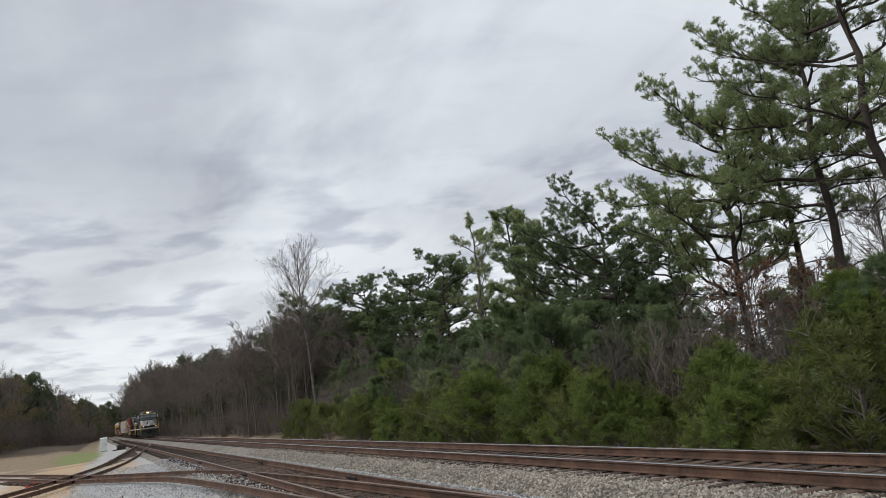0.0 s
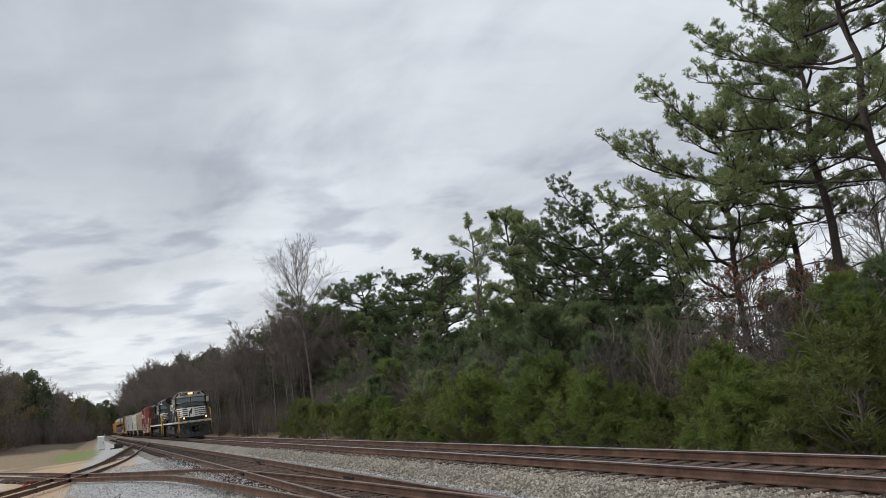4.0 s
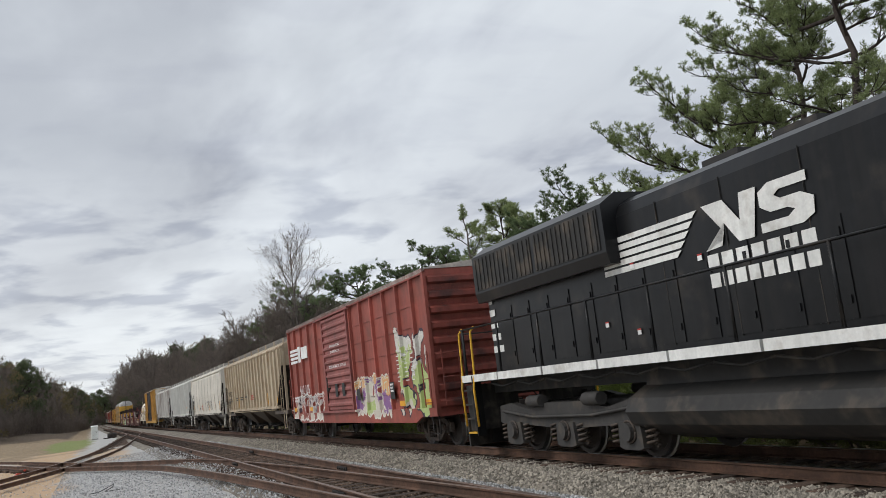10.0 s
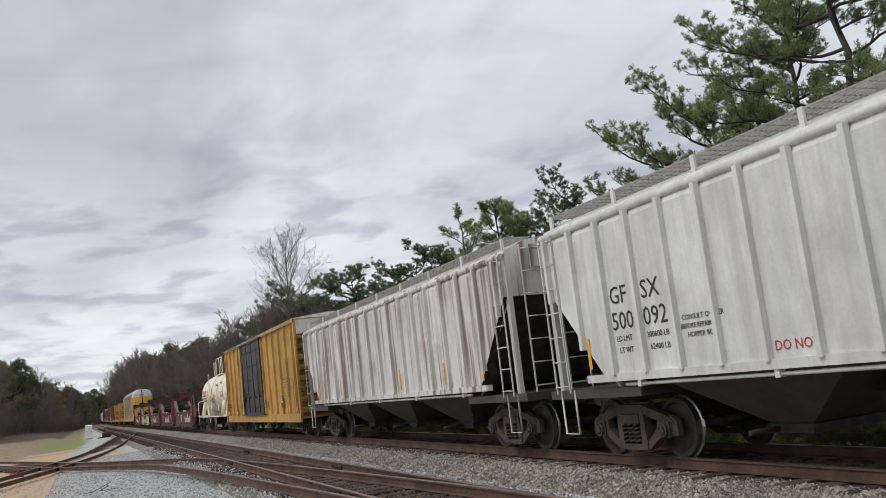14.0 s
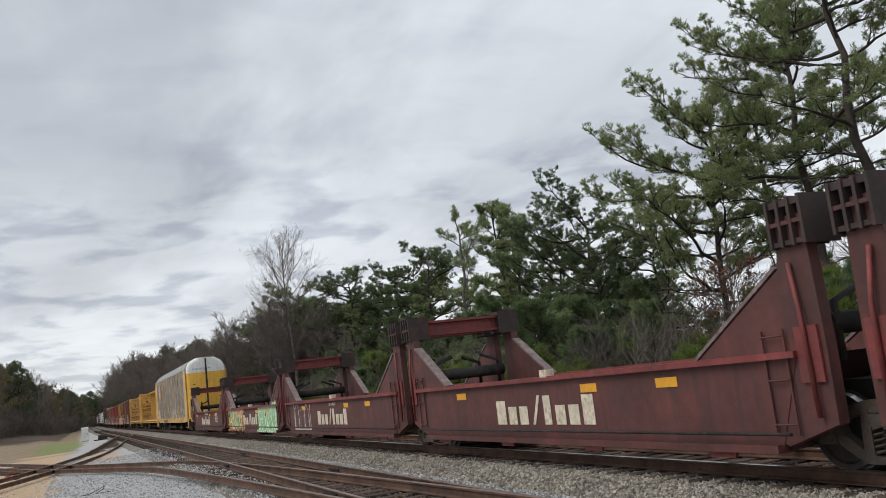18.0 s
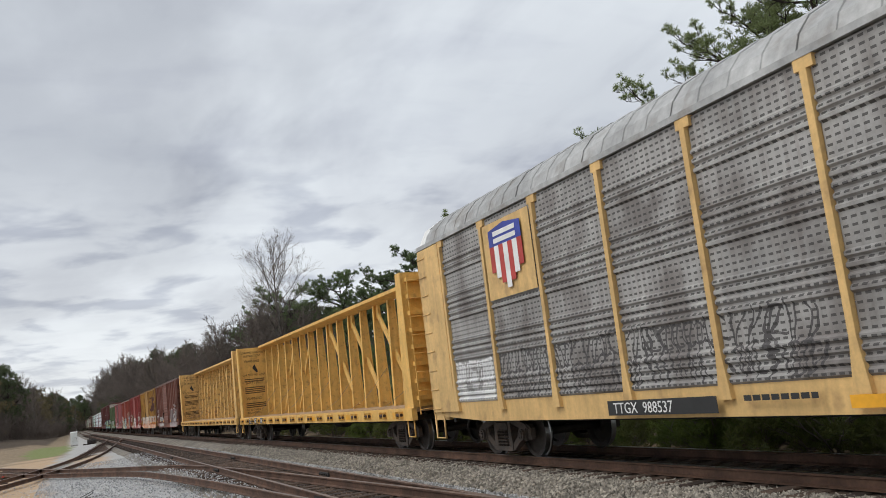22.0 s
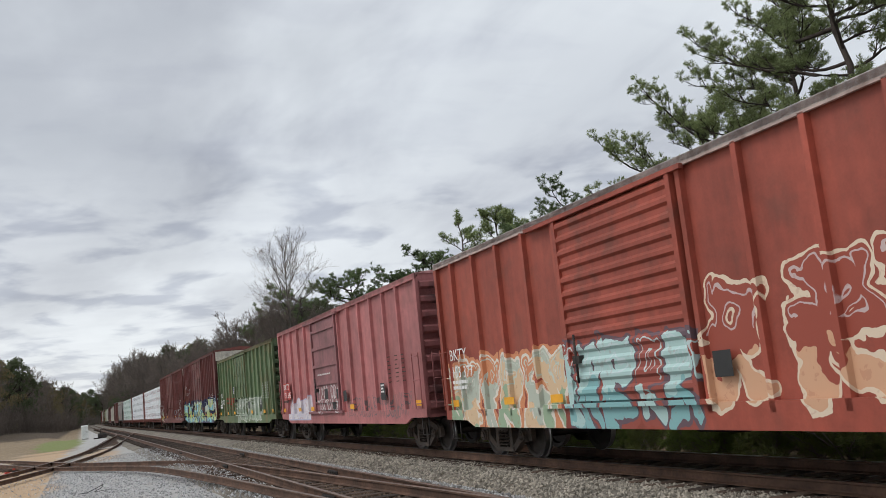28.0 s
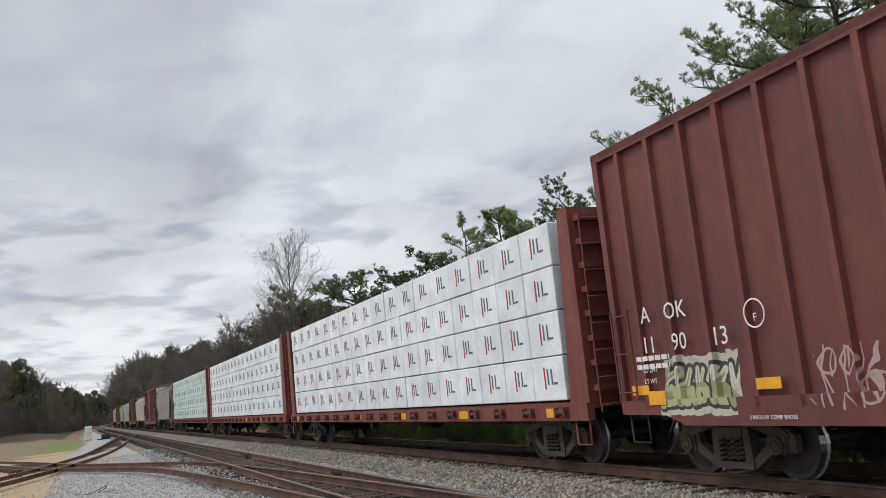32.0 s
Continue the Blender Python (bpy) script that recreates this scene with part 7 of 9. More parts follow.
def centre_beam(L, tint, label, load=None, rust_level=.15, marks="", name="centerbeam_car", top=4.55):
    car = car_thing(name, label)
    n = "beam_%d_%d" % (int(L * 100), int(tint[0] * 100))
    pm = paint(n + "_paint", car, tint, .6, streak=rust_level * .8, streak_colour=(.25, .12, .05), dirt=(.20, .10, .05), dirt_amount=rust_level * .6, scale=1.8, vary=.10)
    worn = paint(n + "_rusty_edge", car, tint, .7, dirt=(.15, .06, .03), dirt_amount=.02 + rust_level * .9, scale=3.2, streak=.1, streak_colour=(.2, .09, .04), vary=.10)
    deck_m = paint(n + "_deck", car, (.42, .27, .14) if not load else tint, .85, dirt=(.2, .12, .07), dirt_amount=.3)
    h = L / 2 - .5
    bm = B()
    box(bm, -h, h, -1.38, 1.38, 1.02, 1.14)
    part("deck", bm, deck_m, car)
    for s in (-1, 1):
        bm = B()
        box(bm, -h, h, s * 1.45 - .07, s * 1.45 + .07, .82, 1.12)
        part("side_sill", bm, pm, car)
        for i in range(18):
            x = -h + .8 + (2 * h - 1.6) * i / 17
            bm = B()
            for k in (-.15, .15):
                box(bm, x + k - .025, x + k + .025, min(s * 1.51, s * 1.62), max(s * 1.51, s * 1.62), .88, 1.06)
            tube(bm, [(x - .19, s * 1.575, .97), (x + .19, s * 1.575, .97)], .042, 8, mi=1)
            part("winch", bm, [worn, RUSTY_IRON], car)
    # bulkheads
    for e in (-1, 1):
        bm = B()
        x0, x1 = sorted((e * h, e * (h - .12)))
        box(bm, x0, x1, -1.42, 1.42, 1.1, top - .05)
        x0, x1 = sorted((e * h, e * (h - .5)))
        bk = part("bulkhead", bm, pm, car, "tall end bulkhead")
        for y in (-1.46, 1.40):
            bm = B()
            along_y(bm, [(e * h, 1.1), (e * (h - .62), 1.1), (e * (h - .34), top - .05), (e * h, top - .05)], y, y + .06)
            part("flange", bm, pm, bk)
        for i in range(8):
            z = 1.35 + i * (top - 1.6) / 7
            bm = B()
            box(bm, min(e * h, e * (h + .16)), max(e * h, e * (h + .16)), -1.35, 1.35, z - .05, z + .05)
            part("stiffener", bm, pm, bk)
        ladder(car, e * (h + .2), -1.15, .95, top - .2, pm, .42, "front" if e > 0 else "back")
        bm = B()
        x = e * (h - .3)
        tube(bm, [(x - .22, -1.45, .9), (x - .22, -1.45, .42), (x + .22, -1.45, .42), (x + .22, -1.45, .9)], .02, 5)
        part("step", bm, pm, car)
        freight_truck(car, e * (h - 2.1))
    # the beam: top chord, posts, diagonals
    bm = B()
    along_x(bm, [(-.36, top - .10), (-.36, top), (.36, top), (.36, top - .10), (.10, top - .20), (-.10, top - .20)], -h + .1, h - .1)
    part("top_chord", bm, pm, car)
    k = 16
    gap = (2 * h - 1.2) / k
    for i in range(k + 1):
        x = -h + .6 + gap * i
        if load and i % 4:
            continue
        bm = B()
        k_ = .014
        loft(bm, [[(x + a, b, z) for a, b in ((-w_, -y - k_), (w_, -y - k_), (w_, -y + k_), (k_, -y + k_), (k_, y - k_), (w_, y - k_), (w_, y + k_), (-w_, y + k_), (-w_, y - k_), (-k_, y - k_), (-k_, -y + k_), (-w_, -y + k_))]
                  for z, y, w_ in ((1.1, .20, .075), (1.7, .18, .07), (top - .15, .10, .06))])
        part("post", bm, worn, car, "tapering upright post with a rusty flange")
        if i < k and not load:
            bm = B()
            a, b = (x, x + gap * 2) if x > -gap else (x, x - gap * 2)
            if i % 2 == 0 and abs(b) < h:
                z0, z1 = 1.25, top - .35
                loft(bm, [[(q - .10, y - .03, z - .03), (q + .10, y - .03, z + .03), (q + .10, y + .03, z + .03), (q - .10, y + .03, z - .03)] for q, y, z in ((b, 0, z0), (a, 0, z1))])
                along_y(bm, [(a - .09, top - .15), (a + (.30 if b > a else -.30), top - .15), (a + (.16 if b > a else -.16), top - .62), (a - .09, top - .75)], -.035, .035)
                part("diagonal_brace", bm, pm, car)
            else:
                bm.free()
    under_frame(car, h, .74)
    couplers(car, L / 2)
    if not load:
        for s, ys in ((-1, (-1.25, .2)),):
            x = s * (h - .125) + .006
            for y in ys:
                for text, size, z in (("LOADING & UNLOADING", .10, 4.22), ("INSTRUCTIONS", .10, 4.05), ("WARNING", .13, 3.78), ("CAR MAY FALL OVER", .10, 3.12), ("SAFETY FIRST", .12, 2.72), ("WARNING", .13, 1.95), ("73'-0\" BETWEEN", .09, 1.42), ("BULKHEADS", .09, 1.28)):
                    words(text, size, material("brown_stencil", (.15, .085, .03), .7), car, x, y + (.12 if len(text) < 14 else 0), z, turn=90, stretch=.82)
                for z, rws in ((2.98, 2), (2.58, 4), (1.8, 3)):
                    bm = B()
                    for r in range(rws):
                        box(bm, x - .004, x, y + .08, y + 1.05, z - r * .09 - .05, z - r * .09)
                    part("stencil", bm, material("brown_stencil", (.15, .085, .03), .7), car)
                bm = B()
                loft(bm, [[(x - .003, y + .50, 3.5), (x - .003, y + .62, 3.68), (x - .003, y + .78, 3.32), (x - .003, y + .7, 3.26)], [(x, y + .50, 3.5), (x, y + .62, 3.68), (x, y + .78, 3.32), (x, y + .7, 3.26)]])
                part("pictogram", bm, BLACK_PAINT, car)
        for i in range(7):
            x = -h + 2.2 + i * 3.1
            bm = B()
            tube(bm, [(x, -1.5, 1.05), (x + .5, -.9, 1.5), (x + .9, -.3, 2.3)], .006, 4)
            part("tie_down_cable", bm, WORN_WIRE, car)
    if marks:
        for text, x in zip(marks.split(), (-9.42, -8.12, -6.82)):
            plate(car, x, x + (.9 if len(text) > 3 else .72), .85, 1.09, -1.527, BLACK_PAINT, "number_panel")
            words(text, .18, WHITE_PAINT, car, x + .06, -1.533, .88)
    for i in range(6):
        x = -h + 1.2 + i * (2 * h - 2.6) / 5
        plate(car, x, x + .5, .88, 1.04, -1.525, REFLECT_YELLOW, "reflector")
    if load:
        wrap, print_a, print_b = load
        cols = 18
        wid = (2 * h - 1.5) / cols
        rnd = random.Random(int(L * 100))
        for r in range(4):
            z0 = 1.16 + r * .80
            for c in range(cols):
                x0 = -h + .75 + c * wid
                bm = B()
                j = rnd.uniform(-.012, .012)
                box(bm, x0 + .012, x0 + wid - .012, -1.44 + j, -.42, z0 + .012, z0 + .792)
                bmesh.ops.bevel(bm, geom=bm.edges[:], offset=.014, segments=1, affect="EDGES")
                p = part("lumber_pack", bm, wrap, car)
                bm = B()
                box(bm, x0 + wid * .38, x0 + wid * .42, -1.447 + j, -1.443 + j, z0 + .22, z0 + .62)
                box(bm, x0 + wid * .48, x0 + wid * .52, -1.447 + j, -1.443 + j, z0 + .30, z0 + .58, 1)
                box(bm, x0 + wid * .60, x0 + wid * .64, -1.447 + j, -1.443 + j, z0 + .30, z0 + .58, 1)
                box(bm, x0 + wid * .66, x0 + wid * .78, -1.447 + j, -1.443 + j, z0 + .30, z0 + .34, 1)
                part("wrap_print", bm, [print_a, print_b], p)
            bm = B()
            box(bm, -h + .75, h - .75, .42, 1.44, z0 + .05, z0 + .79)
            part("far_lumber_row", bm, wrap, car)
    return car


# ---- locomotives ----
def six_wheel_truck(car, x, grey):
    bm = B()
    box(bm, -2.4, 2.4, -.5, .5, .55, .95)
    t = part("truck", bm, grey, car, "grey three-axle locomotive truck", Matrix.Translation((x, 0, 0)))
    for s in (-1, 1):
        bm = B()
        pts = [(-2.75, .62), (-2.7, .95), (-2.2, 1.0), (-1.4, .86), (-.7, .98), (.7, .98), (1.4, .86), (2.2, 1.0), (2.7, .95), (2.75, .62), (2.35, .52), (1.5, .56), (.6, .52), (-.6, .52), (-1.5, .56), (-2.35, .52)]
        ya, yb = s * 1.22, s * 1.06
        along_y(bm, pts, min(ya, yb), max(ya, yb))
        part("side_frame", bm, grey, t)
        for k in (-2.07, 0, 2.07):
            bm = B()
            along_y(bm, [(k - .34, .22), (k - .30, .62), (k + .30, .62), (k + .34, .22), (k + .2, .18), (k - .2, .18)], min(s * 1.27, s * 1.1), max(s * 1.27, s * 1.1))
            disc_y(bm, k, .47, .15, min(s * 1.36, s * 1.27), max(s * 1.36, s * 1.27), 12)
            part("journal_box", bm, grey, t)
            bm = B()
            tube(bm, [(k + .17 * math.cos(a * math.pi / 8), s * 1.285, .47 + .17 * math.sin(a * math.pi / 8)) for a in range(17)], .022, 5)
            part("journal_ring", bm, TRUCK_STEEL, t)
            for o in (-.48, .48):
                bm = B()
                tube(bm, [(k + o + .095 * math.cos(a * .9), s * 1.18 + .095 * math.sin(a * .9), .24 + a * .0125) for a in range(29)], .024, 5)
                part("spring", bm, TRUCK_STEEL, t)
        for k in (-1.0, 1.1):
            bm = B()
            tube(bm, [(k - .28, s * 1.24, 1.02), (k + .22, s * 1.24, 1.02)], .12, 8)
            part("brake_cylinder", bm, grey, t)
        bm = B()
        tube(bm, [(-2.5, s * 1.27, .85), (-1.2, s * 1.27, .72), (1.0, s * 1.27, .74), (2.5, s * 1.27, .88)], .03, 5)
        part("brake_rigging", bm, grey, t)
    for k in (-2.07, 0, 2.07):
        part("axle", AXLE, None, t, m=Matrix.Translation((k, 0, .51)) @ Matrix.Diagonal((1.1, 1, 1.1, 1)))
        for s in (-1, 1):
            part("wheel", WHEEL, None, t, m=Matrix.Translation((k, s * .755, .51)) @ Matrix.Rotation(0 if s < 0 else math.pi, 4, "Z") @ Matrix.Diagonal((1.11, 1, 1.11, 1)))
    return t


def emblem(car, x, z, y, size, mat):
    """The railway's mark on the hood: slanted stripes and two heavy blocks, with two lines of name blocks under it."""
    for i in range(5):
        bm = B()
        z0 = z + i * size * .215
        cut = size * (3.45 + .20 * i)
        along_y(bm, [(x, z0), (x + cut, z0), (x + cut + size * .20, z0 + size * .155), (x, z0 + size * .155)], y - .004, y)
        part("emblem_stripe", bm, mat, car)
    x1 = x + size * 4.6
    wide = size * 2.15
    first = [(0, -.06), (.28, -.02), (.34, .3), (.02, 1.05), (.38, 1.05), (.62, .45), (.66, 1.08), (.92, 1.08), (.80, -.02), (.56, -.02), (.36, .5), (.3, .1)]
    second = [(.92, .0), (.92, .22), (1.32, .22), (1.42, .34), (1.32, .42), (1.08, .42), (.94, .58), (.94, .92), (1.10, 1.08), (1.62, 1.08), (1.62, .86), (1.24, .86), (1.16, .76), (1.24, .66), (1.52, .66), (1.68, .5), (1.66, .14), (1.5, .0)]
    for pts in (first, second):
        bm = B()
        along_y(bm, [(x1 + a * wide, z + b * size) for a, b in pts], y - .004, y)
        part("emblem_block", bm, mat, car)
    for r, count in ((0, 7), (1, 8)):
        for k in range(count):
            xa = x1 + k * wide * 1.68 / count
            plate(car, xa, xa + wide * 1.3 / count, z - size * (.50 + .46 * r), z - size * (.16 + .46 * r), y, mat, "name_block")


def locomotive(L, number, model, style):
    ge = style == "ge"
    car = car_thing("locomotive", "black freight locomotive with white nose stripes, " + ("headlights lit" if ge else "coupled behind the leader"), "locomotive", "locomotives of the train")
    n = "loco_" + style
    blk = paint(n + "_black_paint", car, (.008, .0085, .0098), .34, vary=.35, scale=.7, dirt=(.075, .062, .05), dirt_amount=.05 if ge else .02, streak=.08, streak_colour=(.05, .043, .036), spec=.25)
    low = paint(n + "_dusty_black", car, (.030, .027, .024) if ge else (.022, .021, .020), .7, dirt=(.10, .078, .058), dirt_amount=.28, scale=1.0)
    soot = paint(n + "_pilot_black", car, (.018, .017, .016), .75, dirt=(.11, .095, .08), dirt_amount=.22, scale=1.6, streak=.15, streak_colour=(.16, .14, .12))
    wht = paint(n + "_white_paint", car, (.76, .76, .73), .5, vary=.1, dirt=(.3, .25, .2), dirt_amount=.06)
    cream = paint(n + "_dirty_white", car, (.50, .46, .39), .6, dirt=(.20, .12, .08), dirt_amount=.25)
    grey = TRUCK_GREY
    h = L / 2 - .55
    hf = 10.05 if ge else 10.35
    D = 1.62
    # underframe and walkway
    bm = B()
    box(bm, -h, hf - .1, -1.46, 1.46, D - .12, D)
    box(bm, -h + .3, hf - .4, -.9, .9, D - .42, D - .12)
    part("frame", bm, low, car)
    for s in (-1, 1):
        k = 0
        x = -h + .1
        while x < hf - .5:
            w = 1.85
            bm = B()
            box(bm, x, min(x + w, hf - .2), s * 1.50 - .03, s * 1.50 + .03, D - .13, D + .02)
            part("sill_stripe", bm, cream if x > 2 and ge else wht, car)
            x += w + .06
            k += 1
    # hood
    zt = 4.28 if ge else 4.22
    hx0, hx1 = -h + .75, 5.25
    bm = B()
    prof = [(-.93, D), (-.93, zt - .32), (-.84, zt - .12), (-.62, zt), (.62, zt), (.84, zt - .12), (.93, zt - .32), (.93, D)]
    along_x(bm, prof, hx0, hx1)
    part("hood", bm, blk, car, "black engine hood")
    k = 0
    x = hx0 + .35
    while x < hx1 - .8:
        bm = B()
        box(bm, x, x + .72, -.945, -.93, D + .12, D + 1.35)
        for zz in (D + .3, D + 1.1):
            box(bm, x + .62, x + .68, -.965, -.945, zz, zz + .1)
        part("hood_door", bm, blk, car)
        x += .80
    for i in range(5):
        x = -3.6 + i * 1.5
        bm = B()
        box(bm, x, x + .01, -.95, -.93, D + .1, zt - .3)
        part("panel_seam", bm, low, car)
    if ge:
        # radiator cab with wide wings, stack, equipment box behind the cab
        bm = B()
        along_x(bm, [(-1.48, 3.98), (-1.50, 4.22), (-1.30, 4.36), (1.30, 4.36), (1.50, 4.22), (1.48, 3.98), (.93, 3.55), (-.93, 3.55)], -h + .15, -4.7)
        part("radiator_wing", bm, blk, car, "overhanging radiator wings")
        for i in range(12):
            x = -h + .5 + i * .44
            bm = B()
            box(bm, x, x + .30, -1.515, -1.49, 4.0, 4.2)
            part("radiator_screen", bm, low, car)
        bm = B()
        loft(bm, [[(-3.5, -.45, zt - .05), (-2.1, -.45, zt - .05), (-2.1, .45, zt - .05), (-3.5, .45, zt - .05)], [(-3.4, -.38, zt + .32), (-2.2, -.38, zt + .32), (-2.2, .38, zt + .32), (-3.4, .38, zt + .32)]])
        part("exhaust_stack", bm, material("rusty_stack", (.10, .055, .045), .8, vary=.4), car, "rusty exhaust stack")
        bm = B()
        along_x(bm, [(-1.02, 2.9), (-1.02, 4.22), (-.8, 4.42), (.8, 4.42), (1.02, 4.22), (1.02, 2.9)], -.9, 5.25)
        part("equipment_box", bm, blk, car)
        for x0, x1, z0, z1 in ((-.7, 1.1, 3.62, 4.12), (3.05, 3.95, 3.45, 4.12), (4.1, 4.8, 3.95, 4.2)):
            bm = B()
            box(bm, x0, x1, -1.04, -1.02, z0, z1)
            m = 6
            for i in range(m):
                xx = x0 + (x1 - x0) * (i + .5) / m
                box(bm, xx - .02, xx + .02, -1.06, -1.035, z0 + .04, z1 - .04)
            part("grille", bm, low, car)
        bm = B()
        box(bm, .2, 5.3, -1.5, -.9, D, 2.45)
        part("side_box", bm, low, car, "dusty equipment cabinet along the walkway")
        for x in (1.15, 3.1):
            for i in range(4):
                bm = B()
                box(bm, x, x + .7, -1.53, -1.50, 1.95 + i * .1, 2.0 + i * .1)
                part("louvre", bm, blk, car)
        emblem(car, -6.0, 2.95, -.95, .62, wht)
    else:
        bm = B()
        along_x(bm, [(-1.15, 3.15), (-1.2, 3.35), (-1.2, 4.15), (-.9, 4.34), (.9, 4.34), (1.2, 4.15), (1.2, 3.35), (1.15, 3.15)], -h + .7, -4.7)
        part("radiator", bm, blk, car, "flared radiator housing")
        for x0, x1 in ((-h + .8, -7.3), (-7.15, -4.85)):
            bm = B()
            box(bm, x0, x1, -1.215, -1.2, 3.4, 4.1)
            for i in range(14):
                xx = x0 + (x1 - x0) * (i + .5) / 14
                box(bm, xx - .03, xx + .03, -1.235, -1.21, 3.42, 4.08)
            part("grille", bm, low, car)
        bm = B()
        along_x(bm, [(-1.22, 3.55), (-1.25, 4.25), (-1.0, 4.42), (1.0, 4.42), (1.25, 4.25), (1.22, 3.55)], 1.2, 5.3)
        part("equipment_box", bm, blk, car)
        for x0, x1 in ((1.35, 3.2), (3.5, 5.1)):
            bm = B()
            box(bm, x0, x1, -1.265, -1.245, 3.62, 4.22)
            for i in range(10):
                xx = x0 + (x1 - x0) * (i + .5) / 10
                box(bm, xx - .03, xx + .03, -1.28, -1.26, 3.64, 4.2)
            part("grille", bm, low, car)
        for i, w in enumerate((.5, .42, .34, .26, .18)):
            plate(car, -h + .78, -h + .78 + w, 2.05 + i * .26, 2.19 + i * .26, -.95, wht, "end_stripe")
        emblem(car, -5.22, 2.98, -.95, .58, wht)
        for x in (-2.6, -1.1):
            bm = B()
            box(bm, x - .4, x + .4, -.4, .4, zt - .02, zt + .16)
            part("exhaust_stack", bm, low, car)
    # cab
    c0, c1 = 5.25, (7.0 if ge else 7.5)
    bm = B()
    along_x(bm, [(-1.52, D), (-1.52, 3.95), (-1.30, 4.32), (-.9, 4.46), (.9, 4.46), (1.30, 4.32), (1.52, 3.95), (1.52, D)], c0, c1)
    part("cab", bm, blk, car, "black crew cab")
    bm = B()
    rings = []
    for x, top, half in ((c1, 3.98, 1.50), (c1 + .22, 3.45, 1.46)):
        rings.append([(x, -half, D), (x, -half, 3.3), (x, -half * .98, top - .15), (x, -.8, top), (x, .8, top), (x, half * .98, top - .15), (x, half, 3.3), (x, half, D)])
    loft(bm, rings)
    part("cab_front", bm, blk, car)
    # cab roof brow in white with number boards and headlights
    bm = B()
    loft(bm, [[(c1 - .6, -1.46, 3.98), (c1 - .6, -1.28, 4.36), (c1 - .6, -.9, 4.50), (c1 - .6, .9, 4.50), (c1 - .6, 1.28, 4.36), (c1 - .6, 1.46, 3.98)], [(c1 + .16, -1.42, 3.96), (c1 + .12, -1.15, 4.22), (c1 + .08, -.8, 4.42), (c1 + .08, .8, 4.42), (c1 + .12, 1.15, 4.22), (c1 + .16, 1.42, 3.96)]])
    brow = part("cab_brow", bm, cream if ge else wht, car, "white-painted brow above the windscreen")
    for s in (-1, 1):
        bm = B()
        loft(bm, [[(c1 + .10, s * .28, 4.14), (c1 + .18, s * .28, 4.14), (c1 + .14, s * .28, 4.40), (c1 + .06, s * .28, 4.40)], [(c1 + .10, s * 1.0, 4.14), (c1 + .18, s * 1.0, 4.14), (c1 + .14, s * 1.0, 4.38), (c1 + .06, s * 1.0, 4.38)]])
        part("number_board", bm, BLACK_PAINT if ge else wht, brow)
        w = words(number, .15, WHITE_PAINT if ge else BLACK_PAINT, car, c1 + .19, -.92 if s < 0 else .36, 4.2, turn=90, stretch=.85)
        bm = B()
        loft(bm, [[(c1 + .12, s * .12 + .075 * math.cos(i * math.pi / 6), 4.28 + .075 * math.sin(i * math.pi / 6)) for i in range(12)], [(c1 + .21, s * .12 + .085 * math.cos(i * math.pi / 6), 4.28 + .085 * math.sin(i * math.pi / 6)) for i in range(12)]])
        hl = part("headlight", bm, LAMP_WARM if ge else LAMP_OFF, brow)
        bm = B()
        tube(bm, [(c1 + .16, s * .12 + .10 * math.cos(i * math.pi / 6), 4.28 + .10 * math.sin(i * math.pi / 6)) for i in range(13)], .022, 6)
        part("bezel", bm, cream, hl)
        bm = B()
        tube(bm, [(c1 + .17, s * .26, 4.12), (c1 + .17, s * 1.02, 4.12), (c1 + .13, s * 1.02, 4.40), (c1 + .11, s * .26, 4.42), (c1 + .17, s * .26, 4.12)], .02, 5)
        part("board_frame", bm, cream, brow)
        # windscreen halves with silver gaskets
        bm = B()
        loft(bm, [[(c1 + .235, s * .10, 3.42), (c1 + .245, s * .10, 3.42), (c1 + .055, s * .10, 3.93), (c1 + .045, s * .10, 3.93)], [(c1 + .235, s * 1.34, 3.42), (c1 + .245, s * 1.34, 3.42), (c1 + .055, s * 1.28, 3.90), (c1 + .045, s * 1.28, 3.90)]])
        gl = part("windscreen", bm, GLASS, car, "reflective windscreen pane")
        bm = B()
        tube(bm, [(c1 + .24, s * .08, 3.40), (c1 + .24, s * 1.37, 3.40), (c1 + .05, s * 1.31, 3.93), (c1 + .05, s * .08, 3.95), (c1 + .24, s * .08, 3.40)], .022, 5)
        part("gasket", bm, cream if ge else low, gl)
        bm = B()
        tube(bm, [(c1 + .06, s * .7, 3.97), (c1 + .25, s * .55, 3.55)], .012, 4)
        part("wiper", bm, RUBBER, gl)
        # side windows and visor
        y = s * 1.535
        for x0, x1 in (((5.45, 6.08), (6.14, 6.72)) if ge else ((5.55, 6.25), (6.32, 7.0))):
            bm = B()
            box(bm, x0, x1, min(y, s * 1.51), max(y, s * 1.51), 3.32, 3.92)
            g = part("side_window", bm, GLASS, car)
            bm = B()
            for a, b in (((x0, 3.32), (x1, 3.32)), ((x1, 3.32), (x1, 3.92)), ((x1, 3.92), (x0, 3.92)), ((x0, 3.92), (x0, 3.32))):
                tube(bm, [(a[0], y, a[1]), (b[0], y, b[1])], .025, 4)
            part("window_frame", bm, LAMP_OFF, g)
        bm = B()
        along_x(bm, [(s * 1.48, 4.02), (s * 1.48, 4.05), (s * 1.86, 3.93), (s * 1.86, 3.90)], 5.40, c1 - .2)
        part("window_visor", bm, LAMP_OFF, car)
        bm = B()
        box(bm, c1 - .16, c1 - .08, min(s * 1.54, s * 1.78), max(s * 1.54, s * 1.78), 3.35, 3.85)
        part("mirror", bm, LAMP_OFF, car)
        bm = B()
